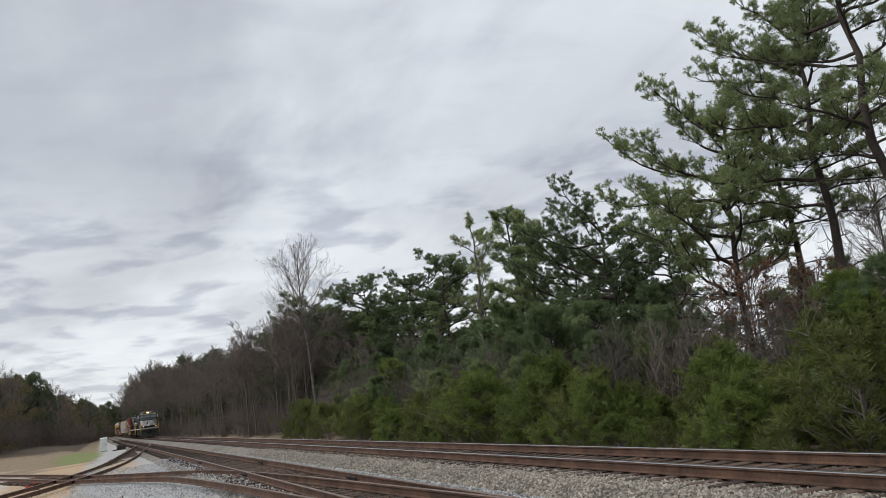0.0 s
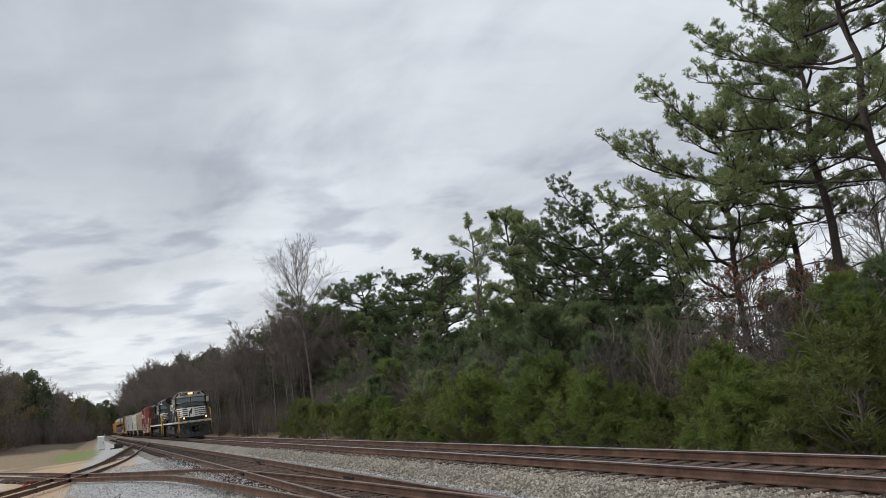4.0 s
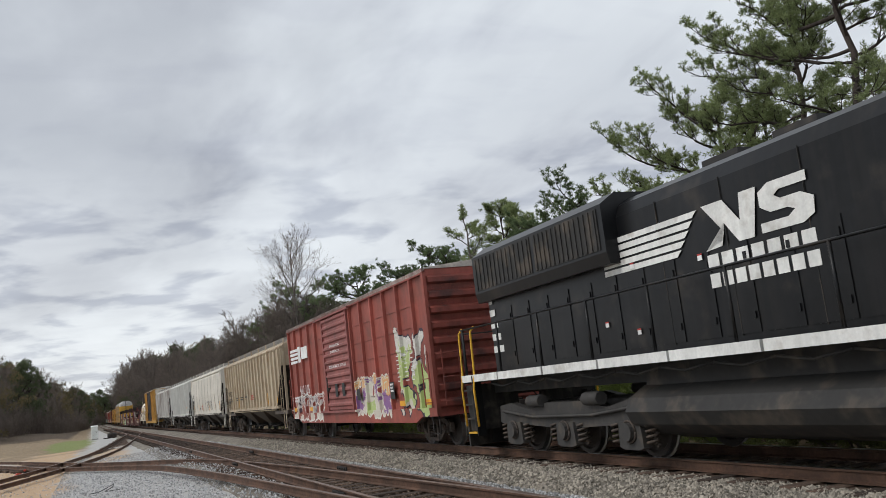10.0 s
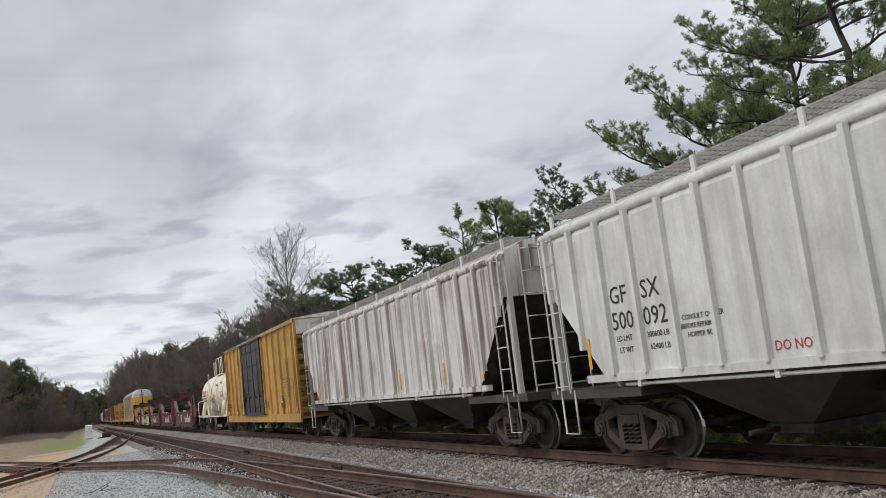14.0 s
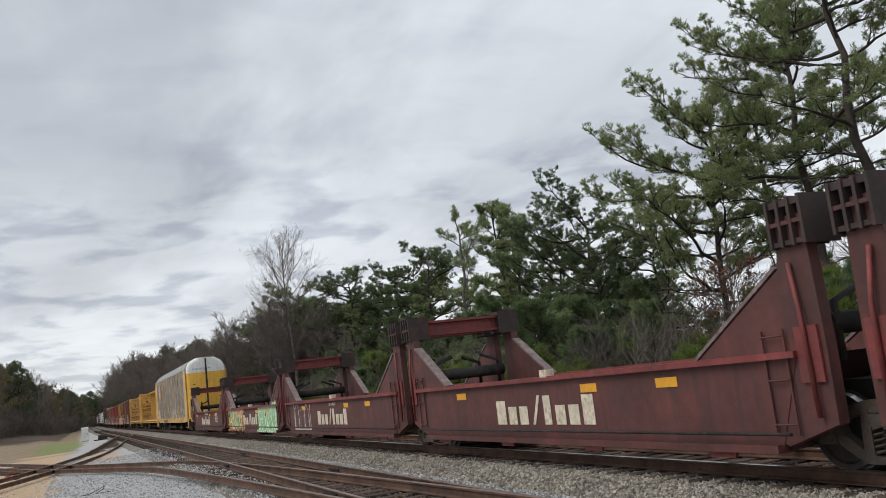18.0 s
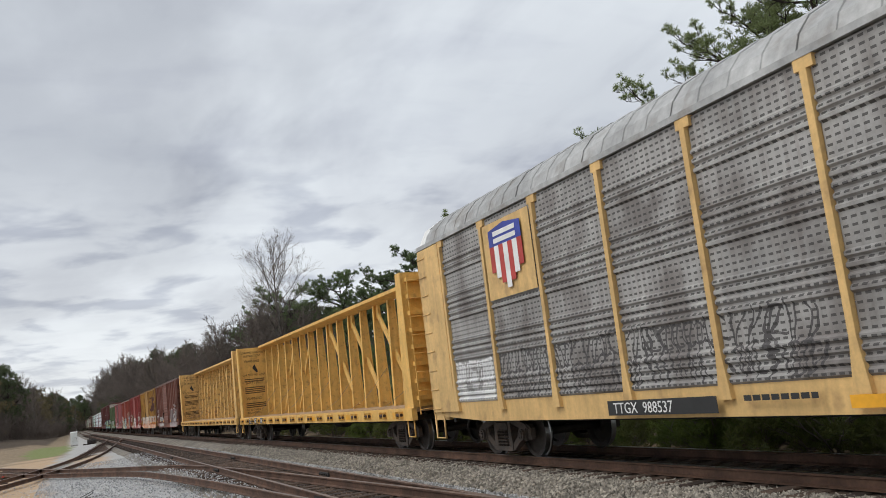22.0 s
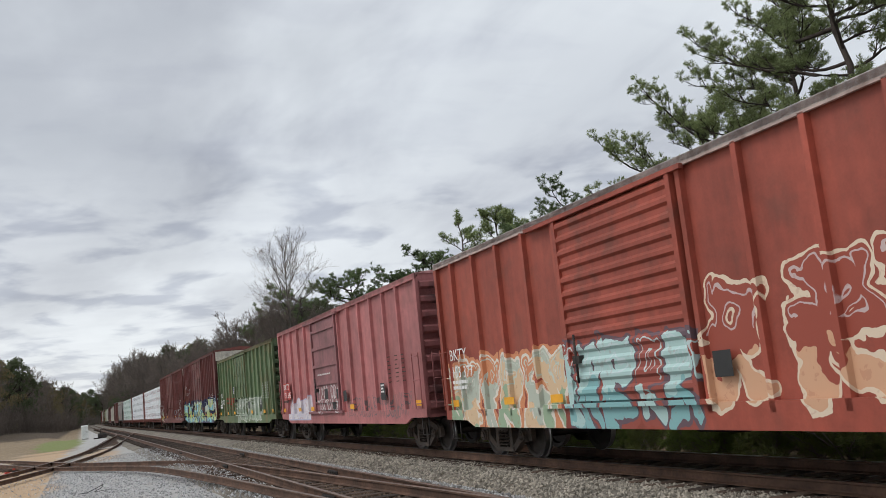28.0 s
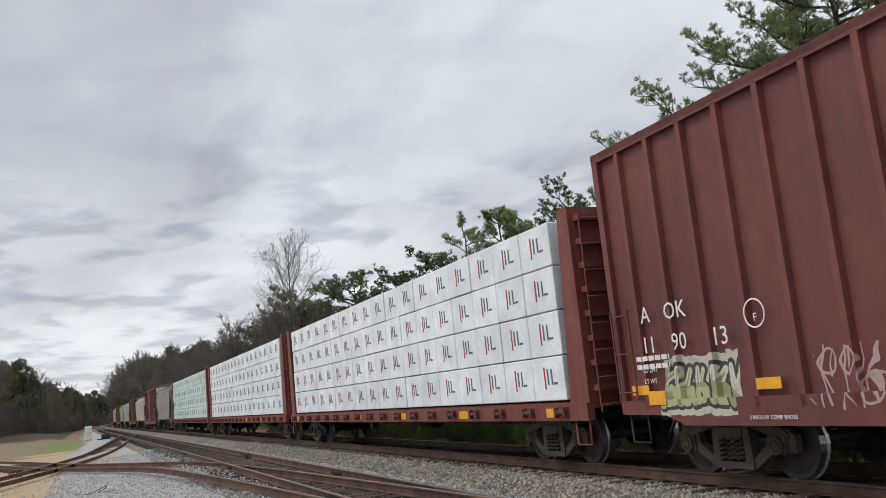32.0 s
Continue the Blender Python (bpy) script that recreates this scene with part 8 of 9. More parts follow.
        tube(bm, [(c1 - 1.2 + s * .4, s * .5, 4.45), (c1 - 1.2 + s * .4, s * .5, 4.60)], .05, 6)
        part("antenna", bm, low, car)
    words(number, .36, WHITE_PAINT, car, 5.5 if ge else 5.95, -1.535, 2.82, stretch=.95)
    words(model, .10, WHITE_PAINT, car, 6.75 if ge else 7.05, -1.535, 2.70)
    # nose
    nx = 9.40 if ge else 9.7
    bm = B()
    rings = []
    for x, top, half in ((c1 + .2, 3.46, 1.45), (c1 + .95, 3.38, 1.34), (nx - .30, 3.20, 1.20), (nx, 3.02, 1.08)):
        rings.append([(x, -half, D), (x, -half, top - .35), (x, -half * .86, top - .12), (x, -half * .4, top), (x, half * .4, top), (x, half * .86, top - .12), (x, half, top - .35), (x, half, D)])
    loft(bm, rings)
    part("nose", bm, blk, car, "tapered black nose")

    def at_nose(x):
        t = (x - c1 - .2) / (nx - c1 - .2)
        return 1.45 + (1.02 - 1.45) * (t if t < .37 else t) * 1.0
    for i in range(5):
        z0 = 2.02 + i * .19
        # wraps round the nose: two flanks and the front
        for s in (-1, 1):
            bm = B()
            xa = c1 + .25 + (4 - i) * .10 if ge else c1 + .1 + (4 - i) * .14
            xs = [xa, c1 + .95, nx - .30, nx + .01]
            hs = [1.45 - .11 * max(0, (xa - c1 - .2) / .75) + .002, 1.342, 1.202, 1.078]
            loft(bm, [[(x, s * (q + .004), z0), (x, s * (q + .008), z0), (x, s * (q + .008), z0 + .11), (x, s * (q + .004), z0 + .11)] for x, q in zip(xs, hs)])
            part("nose_stripe", bm, wht, car)
        bm = B()
        box(bm, nx + .004, nx + .010, -1.08, 1.08, z0, z0 + .11)
        part("nose_stripe", bm, wht, car)
    bm = B()
    box(bm, nx + .010, nx + .016, -.60, .06, 1.98, 2.9)
    part("nose_panel", bm, wht, car, "white panel with a dark emblem")
    bm = B()
    loft(bm, [[(x, -.50, 2.08), (x, -.43, 2.06), (x, -.40, 2.36), (x, -.28, 2.26), (x, -.22, 2.30), (x, -.20, 2.52), (x, -.12, 2.70), (x, -.16, 2.84), (x, -.28, 2.74), (x, -.34, 2.60), (x, -.48, 2.46)] for x in (nx + .017, nx + .020)])
    part("nose_emblem", bm, BLACK_PAINT, car)
    bm = B()
    box(bm, nx + .012, nx + .03, .40, .92, 1.7, 2.0)
    box(bm, nx + .03, nx + .05, .46, .52, 1.8, 1.95)
    part("nose_door", bm, blk, car)
    # front platform, pilot and snow plough
    for e in (1, -1):
        ex = hf if e > 0 else .1 - h
        bm = B()
        box(bm, min(ex, ex - e * .12), max(ex, ex - e * .12), -1.5, 1.5, D - .16, D + .03)
        part("end_beam", bm, cream if e > 0 and ge else low, car)
        bm = B()
        xp = sorted((ex - e * .05, ex - e * .35))
        for y0, y1 in ((-1.45, -.34), (.34, 1.45)):
            box(bm, *xp, y0, y1, .45, D - .2)
        box(bm, *xp, -.34, .34, 1.12, D - .2)
        part("pilot", bm, soot, car)
        bm = B()
        for s in (-1, 1):
            loft(bm, [[(ex + e * .0, s * 1.5, .80), (ex + e * .02, s * 1.5, .12), (ex - e * .05, s * 1.5, .12), (ex - e * .08, s * 1.5, .80)],
                      [(ex + e * .06, s * .9, .82), (ex + e * .16, s * .9, .12), (ex + e * .08, s * .9, .12), (ex - e * .02, s * .9, .82)],
                      [(ex + e * .10, s * .36, .62), (ex + e * .22, s * .36, .12), (ex + e * .14, s * .36, .12), (ex + e * .02, s * .36, .62)],
                      [(ex + e * .11, s * .0, .50), (ex + e * .25, s * .0, .12), (ex + e * .17, s * .0, .12), (ex + e * .03, s * .0, .50)]])
        part("plow", bm, soot, car, "dirty steel snow plow")
        for s in (-1, 1):
            for i in range(4):
                bm = B()
                x0, x1 = sorted((ex - e * .55, ex - e * .12))
                box(bm, x0, x1, s * 1.42 - .12, s * 1.42 + .08, .40 + i * .3, .43 + i * .3)
                part("step", bm, SAFETY_YELLOW if i == 0 else low, car)
            bm = B()
            x0, x1 = sorted((ex - e * .62, ex - e * .58))
            box(bm, x0, x1, s * 1.42 - .12, s * 1.42 + .08, .35, D)
            part("step_side", bm, blk, car)
            for k in (.02, .66):
                bm = B()
                x = ex - e * k
                tube(bm, [(x, s * 1.52, .55), (x, s * 1.54, 1.35), (x - e * .02, s * 1.5, 1.7), (x - e * .06, s * 1.5, 2.55), (x - e * .15, s * 1.45, 2.65)], .026, 6)
                part("grab_rail", bm, SAFETY_YELLOW, car, "yellow grab rail")
            if e > 0:
                bm = B()
                z = D + .30
                box(bm, ex - .18, ex - .02, s * 1.05 - .14, s * 1.05 + .14, D + .04, D + .46)
                lamp = part("ditch_light", bm, low, car)
                bm = B()
                loft(bm, [[(ex - .02, s * 1.05 + .075 * math.cos(i * math.pi / 7), z + .075 * math.sin(i * math.pi / 7)) for i in range(14)], [(ex + .03, s * 1.05 + .08 * math.cos(i * math.pi / 7), z + .08 * math.sin(i * math.pi / 7)) for i in range(14)]])
                part("lens", bm, LAMP_WARM if ge else LAMP_OFF, lamp)
                bm = B()
                ring = [(ex + .01, s * 1.05 + .115 * math.cos(i * math.pi / 7), z + .115 * math.sin(i * math.pi / 7)) for i in range(15)]
                tube(bm, ring, .028, 6)
                part("bezel", bm, soot, lamp)
            bm = B()
            tube(bm, [(ex + e * .02, s * .75, D - .1), (ex + e * .12, s * .74, 1.2), (ex + e * .2, s * .55, 1.0), (ex + e * .1, s * .42, 1.3)], .028, 6)
            part("air_hose", bm, RUBBER, car)
            for k, (y0, dz) in enumerate(((.95, .30), (.60, .42), (1.15, .22))):
                bm = B()
                tube(bm, [(ex + e * .04, s * y0, D - .2), (ex + e * .16, s * (y0 - .04), D - .2 - dz * .7), (ex + e * .2, s * (y0 - .16), D - .2 - dz), (ex + e * .16, s * (y0 - .28), D - .2 - dz * .7), (ex + e * .04, s * (y0 - .32), D - .22)], .024, 6)
                part("air_hose", bm, RUBBER, car)
            bm = B()
            box(bm, *sorted((ex + e * .0, ex + e * .07)), s * .62 - .1, s * .62 + .1, D - .32, D - .12)
            part("cable_receptacle", bm, low, car)
        for s in (-1, 1):
            bm = B()
            tube(bm, [(ex - e * .06, s * 1.42, D), (ex - e * .06, s * 1.42, 2.55), (ex - e * .06, s * .5, 2.55), (ex - e * .06, s * .5, D)], .024, 6)
            part("end_rail", bm, low, car)
    # side handrails on posts
    for s in (-1, 1):
        bm = B()
        tube(bm, [(-h + .3, s * 1.5, 2.62), (0.2 if ge else 4.4, s * 1.5, 2.62), (.5 if ge else 4.6, s * 1.45, 3.1), (5.2, s * 1.45, 3.15)], .02, 6)
        part("hand_rail", bm, blk, car)
        x = -h + .4
        while x < 5:
            bm = B()
            tube(bm, [(x, s * 1.5, D - .1), (x, s * 1.5, 2.62)], .026, 5)
            part("rail_post", bm, blk, car)
            x += 1.75
    # fuel tank, air tanks, trucks
    bm = B()
    along_x(bm, [(-1.42, .55), (-1.42, 1.2), (1.42, 1.2), (1.42, .55), (1.0, .24), (-1.0, .24)] if ge else [(1.42 * math.cos(a), .78 + .52 * math.sin(a)) for a in [i * math.pi / 8 for i in range(16)]], -4.5, 3.0)
    part("fuel_tank", bm, TRUCK_GREY if ge else low, car, "fuel tank slung between the trucks")
    if ge:
        for x in (-3.6, -1.8):
            bm = B()
            tube(bm, [(x, -1.3, 1.12), (x + .06, -1.3, 1.12), (x + 1.55, -1.3, 1.12), (x + 1.6, -1.3, 1.12)], .27, 14)
            part("air_reservoir", bm, TRUCK_GREY, car)
    bm = B()
    box(bm, -4.4, 2.9, -1.0, 1.0, 1.1, 1.5)
    for i in range(16):
        x = -h + 1.2 + i * 1.2
        tube(bm, [(x, -1.3, 1.42), (x + .6, -1.32, 1.34), (x + 1.2, -1.3, 1.42)], .025, 4)
    part("underbody_piping", bm, low, car)
    for e in (-1, 1):
        six_wheel_truck(car, e * 6.75, grey if ge else paint("dark_loco_truck", car, (.045, .042, .04), .75, dirt=(.1, .08, .06), dirt_amount=.2))
    couplers(car, L / 2)
    lab = material("red_white_label", (.7, .66, .62), .6)
    rnd = random.Random(7 if ge else 9)
    for i in range(6):
        x, z = rnd.uniform(-9, 4.5), rnd.choice((1.95, 2.15, 2.85, 3.0))
        plate(car, x, x + .10, z, z + .07, -.967 if x < 0 or not ge else -1.54, WHITE_PAINT, "notice")
        plate(car, x, x + .10, z + .07, z + .095, -.967 if x < 0 or not ge else -1.54, RED_LETTER, "notice")
    if ge:
        plate(car, 6.55, 6.92, 1.75, 2.15, -1.53, WHITE_PAINT, "paper_notice")
    else:
        plate(car, 8.05, 8.35, 1.80, 1.95, -1.47, WHITE_PAINT, "paper_notice")
    return car


# ---- the consist, from the head end back ----
END_OF_TRAIN = [186.42]


def couple(thing, L):
    CONSIST.append((thing, END_OF_TRAIN[0] + L / 2))
    END_OF_TRAIN[0] += L
    return thing


def taller(loco, by):
    """Stretches the body over the trucks."""
    for ob in loco.children:
        if "truck" not in ob.name:
            ob.matrix_basis = Matrix.Diagonal((1, 1, by, 1)) @ ob.matrix_basis
    return loco


CONSIST.append((taller(locomotive(22.3, "9901", "D9-40CW", "ge"), 1.02), 186.42 - 11.15))
couple(taller(locomotive(22.6, "1839", "SD70ACC", "emd"), 1.015), 22.6)

S = -1.592          # a hair outside the box cars' posts
PANEL = -1.497      # a hair outside their panels
CYAN, LIME, WARM, PALE, INK = (.25, .55, .60), (.45, .55, .22), (.70, .38, .16), (.62, .58, .50), (.03, .03, .05)

c = couple(box_car(17.1, 4.38, .66, (.30, .070, .050), "weathered red boxcar with beaded panels and graffiti", door=(-2.1, 1.05), panel_beads=True, roof=(.42, .38, .34), streak=.15, door_tint=(.27, .085, .075), door_dirt=.05,
                   zones=((-7.6, -3.0, .75, 1.65, (PALE, (.28, .07, .05), (.12, .08, .1)), (.75, .74, .7), 1.3, .55), (1.2, 4.5, .8, 2.0, (LIME, PALE, (.25, .12, .3), WARM), (.7, .68, .6), 1.1, .5), (5.2, 7.4, .9, 3.0, (PALE, LIME, (.6, .6, .55)), INK, 1.0, .6))), 17.66)
for i in range(4):
    plate(c, -7.5, -6.3 + .12 * i, 2.95 + i * .15, 3.05 + i * .15, S, WHITE_PAINT, "emblem_stripe")
plate(c, -6.15, -5.75, 2.95, 3.55, S, WHITE_PAINT, "emblem_block")
plate(c, -5.6, -4.6, 3.05, 3.50, S, WHITE_PAINT, "emblem_block")
words("412 105", .34, WHITE_PAINT, c, -6.3, S, 1.72)
words("DOOR OPENING W 10-0  H 10-3", .10, WHITE_PAINT, c, -1.45, -1.635, 2.45)
words("CLOSE & LOCK DOORS", .08, WHITE_PAINT, c, -1.2, -1.635, 3.15)
words("BEFORE MOVING CAR", .08, WHITE_PAINT, c, -1.15, -1.635, 2.95)
for x, z in ((-.9, 1.5), (-.05, 1.5)):
    plate(c, x, x + .3, z, z + .42, -1.637, BLACK_PAINT, "painted_patch")

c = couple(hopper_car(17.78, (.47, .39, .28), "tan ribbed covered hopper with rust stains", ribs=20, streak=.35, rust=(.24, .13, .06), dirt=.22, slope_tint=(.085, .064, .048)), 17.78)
words("MWCX", .27, BLACK_PAINT, c, -6.75, -1.642, 2.12, stretch=1.1)
words("460599", .27, BLACK_PAINT, c, -6.75, -1.642, 1.72, stretch=1.1)
bars(c, -4.0, 2.0, -1.642, ((.55, .06), (.55, .06)), BLACK_PAINT)
bars(c, -2.6, 2.0, -1.642, ((.7, .06), (.7, .06)), BLACK_PAINT)
bars(c, -1.1, 2.0, -1.642, ((.55, .06),), BLACK_PAINT)
bars(c, .6, 2.0, -1.642, ((.7, .06), (.9, .04), (.8, .04)), RED_LETTER)

c = couple(hopper_car(18.17, (.61, .58, .51), "smooth-sided pale grey covered hopper", ribs=0, streak=.10, rust=(.40, .30, .20), dirt=.05, vary=.1,
                      zones=((.6, 3.2, 1.45, 2.2, ((.66, .64, .58), (.66, .64, .58)), (.05, .05, .05), 1.8, .0),)), 18.17)
words("SOXX", .24, BLACK_PAINT, c, -7.2, -1.622, 2.48)
words("517490", .24, BLACK_PAINT, c, -7.2, -1.622, 2.05)
bars(c, -7.1, 1.95, -1.62, ((.7, .045), (.6, .045)), BLACK_PAINT)
bars(c, -3.3, 1.70, -1.61, ((.6, .03), (.6, .03), (.6, .03)), BLACK_PAINT)
words("WARNING", .08, RED_LETTER, c, -2.0, -1.618, 1.78)
bars(c, -2.0, 1.72, -1.615, ((.7, .03), (.7, .03), (.7, .03)), RED_LETTER)

c = couple(hopper_car(17.97, (.61, .61, .58), "off-white ribbed covered hopper", ribs=20, tape=(-7.0, -4.68, -2.16, .3, 2.8, 5.4), streak=.22, rust=(.36, .28, .22), dirt=.08), 17.97)
for text_, x_, z_ in (("GF", -6.17, 2.44), ("SX", -5.34, 2.44), ("500", -6.19, 2.04), ("092", -5.36, 2.04)):
    words(text_, .27, BLACK_PAINT, c, x_, -1.556, z_)
for text_, x_, z_ in (("LD LMT", -6.12, 1.86), ("200600 LB", -5.33, 1.86), ("LT WT", -6.08, 1.68), ("62400 LB", -5.28, 1.68)):
    words(text_, .085, BLACK_PAINT, c, x_, -1.556, z_)
words("CONSULT OWNER", .07, BLACK_PAINT, c, -4.48, -1.556, 2.02)
words("BEFORE REPAIRING", .07, BLACK_PAINT, c, -4.52, -1.556, 1.90, stretch=.92)
words("HOPPER BODY", .07, BLACK_PAINT, c, -4.40, -1.556, 1.78)
words("DO NOT", .12, RED_LETTER, c, -2.82, -1.556, 1.48)

c = couple(hopper_car(18.37, (.62, .60, .57), "white ribbed covered hopper with heavy brown streaks", ribs=18, streak=.95, rust=(.21, .15, .12), dirt=.12), 18.37)

c = couple(box_car(19.09, 4.62, .62, (.48, .27, .06), "mustard yellow boxcar with black double plug doors", door=(-3.2, 1.9), door_kind="plug", posts=1.25, centre_sill=False, white_top=True, roof=(.6, .6, .58), door_tint=(.030, .034, .045), streak=.2, rust=(.2, .1, .04)), 19.09)
couple(tank_car(14.35), 14.35)

RED0, W0 = (.088, .032, .028), (.70, .68, .62)
couple(well_unit(17.22, first=True, marks="", zones=((-3.2, -2.2, .6, 1.3, (RED0, RED0), W0, 3.0, .0),)), 17.22)
couple(well_unit(14.03), 14.03)
couple(well_unit(14.99, marks="CSXT 620162 D", zones=((-5.6, -3.0, .42, 1.4, (RED0, RED0), W0, -1.5, .5),)), 14.99)
couple(well_unit(15.39, zones=((-6.6, -1.7, .3, 1.75, ((.62, .40, .04), (.55, .16, .03), (.62, .40, .04), (.088, .032, .028)), (.05, .03, .03), 1.0, .8), (-6.1, -2.4, .42, 1.42, ((.10, .30, .12), (.14, .40, .22), (.20, .42, .10), (.10, .30, .12), (.50, .17, .04)), (.70, .76, .66), .62, 1.0), (2.0, 6.2, .35, 1.5, ((.25, .48, .22), (.3, .55, .28)), (.8, .82, .75), 1.0, 1.0))), 15.39)
c = couple(well_unit(16.91, last=True, marks="CSXT 620162", zones=((4.2, 5.2, .7, 1.4, (RED0, RED0), W0, 2.6, .0),)), 16.91)
plate(c, -6.25, -5.8, 1.58, 1.88, -1.52, material("lime_notice", (.45, .85, .08), .6), "notice", "lime green shop notice")

couple(auto_rack(28.03), 28.03)
YEL = (.74, .44, .115)
couple(centre_beam(24.49, YEL, "empty yellow center-beam flat car", marks="TTZX 857 781", rust_level=.08), 24.49)
couple(centre_beam(23.8, (.74, .46, .15), "empty yellow center-beam flat car with peeling rusty posts", rust_level=.32), 23.8)

BR = (.195, .072, .049)
c = couple(box_car(17.35, 4.40, .78, BR, "brown boxcar with a silver graffiti piece", door=(-1.85, 1.6), roof=(.40, .38, .36), streak=.2, dirt=.12,
                   zones=((2.2, 6.9, .82, 2.25, ((.30, .27, .27), (.34, .32, .32)), (.66, .64, .64), -1.15, .8), (-5.9, -2.4, .85, 1.7, ((.5, .5, .48), (.42, .42, .4)), (.16, .07, .06), 1.1, .6))), 17.35)
words("BKTY", .24, WHITE_PAINT, c, -7.0, S, 2.05, stretch=1.2)
words("153402", .24, WHITE_PAINT, c, -6.95, S, 1.68, stretch=1.1)
c = couple(box_car(17.09, 4.40, .72, (.44, .24, .050), "rusty yellow boxcar with brown patches and graffiti", door=(-1.9, 1.3), roof=(.2, .12, .07), streak=.55, dirt=.3, rust=(.13, .055, .04),
                   zones=((-7.6, 7.6, .6, 1.75, ((.66, .5, .38), (.6, .26, .12), (.5, .2, .1), (.62, .56, .5)), (.68, .62, .55), 1.0, .9), (1.8, 6.6, 2.3, 3.7, ((.12, .05, .05), (.12, .05, .05)), (.12, .05, .05), .6, .6))), 17.09)
R1 = (.29, .048, .042)
c = couple(box_car(16.63, 4.38, .72, R1, "faded crimson boxcar with graffiti along the sill", door=(-2.0, 1.2), roof=(.28, .05, .05), roof_edge=R1, streak=.15, dirt=.06,
                   zones=((-5.4, -2.6, .85, 2.2, ((.42, .42, .26), (.55, .42, .28), (.25, .24, .14)), (.6, .55, .42), .9, .85), (2.6, 6.4, .8, 2.0, ((.6, .58, .55), (.3, .08, .08), (.45, .4, .3)), (.7, .68, .65), 1.2, .5), (-1.6, .6, .8, 2.0, ((.6, .62, .6), (.7, .7, .68)), (.3, .1, .1), 1.2, .6))), 16.63)
words("BK", .28, WHITE_PAINT, c, -6.85, S, 2.10)
words("TY", .28, WHITE_PAINT, c, -6.0, S, 2.10)
words("154", .28, WHITE_PAINT, c, -6.85, S, 1.70)
words("955", .28, WHITE_PAINT, c, -6.0, S, 1.70)
R2 = (.30, .062, .038)
c = couple(box_car(16.74, 4.38, .70, R2, "orange-red boxcar with a long pastel graffiti piece", door=(-2.1, 1.15), roof=(.5, .48, .46), roof_edge=(.42, .32, .29), streak=.1, dirt=.05,
                   zones=((-7.4, -2.4, .60, 2.05, ((.30, .42, .28), (.66, .48, .30), (.45, .5, .42), (.60, .25, .12)), (.70, .66, .58), 1.0, .95), (-2.4, 1.2, .7, 2.1, ((.22, .45, .46), (.4, .58, .56), (.3, .07, .05)), (.12, .08, .1), 1.1, .75),
                          (1.3, 6.2, .9, 2.7, ((.30, .062, .038), (.62, .36, .22), (.30, .062, .038)), (.70, .58, .44), .65, .5), (6.2, 7.6, .6, 2.2, ((.5, .45, .4), (.25, .4, .45)), (.08, .08, .09), 1.2, .9))), 16.74)
words("BKTY", .24, WHITE_PAINT, c, -7.25, S, 2.12, stretch=1.1)
words("153 377", .24, WHITE_PAINT, c, -7.2, S, 1.74)
PK = (.41, .146, .143)
c = couple(box_car(17.45, 4.40, .76, PK, "sun-faded pink boxcar with a white graffiti tag", door=(-2.35, .75), door_kind="panel", roof=(.42, .2, .19), roof_edge=PK, streak=.08, dirt=.05, door_tint=(.25, .10, .105),
                   zones=((-6.9, -3.3, .85, 1.75, ((.70, .68, .70), (.62, .60, .66)), (.45, .48, .62), -1.0, .95), (-1.9, .6, 1.0, 2.1, ((.25, .10, .105), (.25, .1, .1)), (.6, .56, .55), 1.2, .0), (1.2, 7.0, .85, 1.6, ((.37, .125, .115), (.5, .3, .28)), (.15, .12, .12), 1.2, .2))), 17.45)
for x_, x2_, z_ in ((-7.5, -6.95, 2.0), (-6.82, -6.4, 2.0), (-7.45, -6.95, 1.66), (-6.85, -6.3, 1.66)):
    plate(c, x_, x2_, z_, z_ + .31, -1.586, RED_LETTER, "painted_patch")
for x_, z_ in ((-1.1, 1.55), (-.2, 1.2), (.35, 1.5)):
    plate(c, x_, x_ + .38, z_, z_ + .34, -1.592, BLACK_PAINT, "painted_patch")
words("BKTY", .22, WHITE_PAINT, c, -7.45, S, 2.05, stretch=1.25)
words("151 645", .22, WHITE_PAINT, c, -7.4, S, 1.72, stretch=1.1)
words("CLOSE AND LOCK DOORS BEFORE MOVING CAR", .05, WHITE_PAINT, c, -1.7, -1.645, 2.35)
GR = (.100, .155, .072)
c = couple(box_car(17.01, 4.32, .78, GR, "moss green boxcar with rust stains and graffiti", door=(-1.95, 1.25), door_kind="plug", posts=.98, roof=(.13, .13, .06), roof_edge=(.16, .14, .05), streak=.3, dirt=.25, rust=(.21, .13, .055),
                   zones=((-1.7, 4.6, .85, 1.95, ((.28, .36, .25), (.36, .42, .34), (.12, .17, .09)), (.66, .68, .62), .8, .75), (-5.2, -2.4, 1.3, 2.2, (GR, GR), (.36, .05, .04), 1.5, .0))), 17.01)
words("LRS", .26, WHITE_PAINT, c, -7.0, S, 2.15)
words("902 021", .26, WHITE_PAINT, c, -6.95, S, 1.76)
plate(c, -2.68, -2.36, 2.28, 2.62, S, WHITE_PAINT, "sign")
plate(c, -2.655, -2.385, 2.305, 2.595, S - .005, material("sign_navy", (.03, .03, .12), .6), "sign")
words("Q", .17, WHITE_PAINT, c, -2.60, S - .011, 2.37)
MR = (.135, .036, .032)
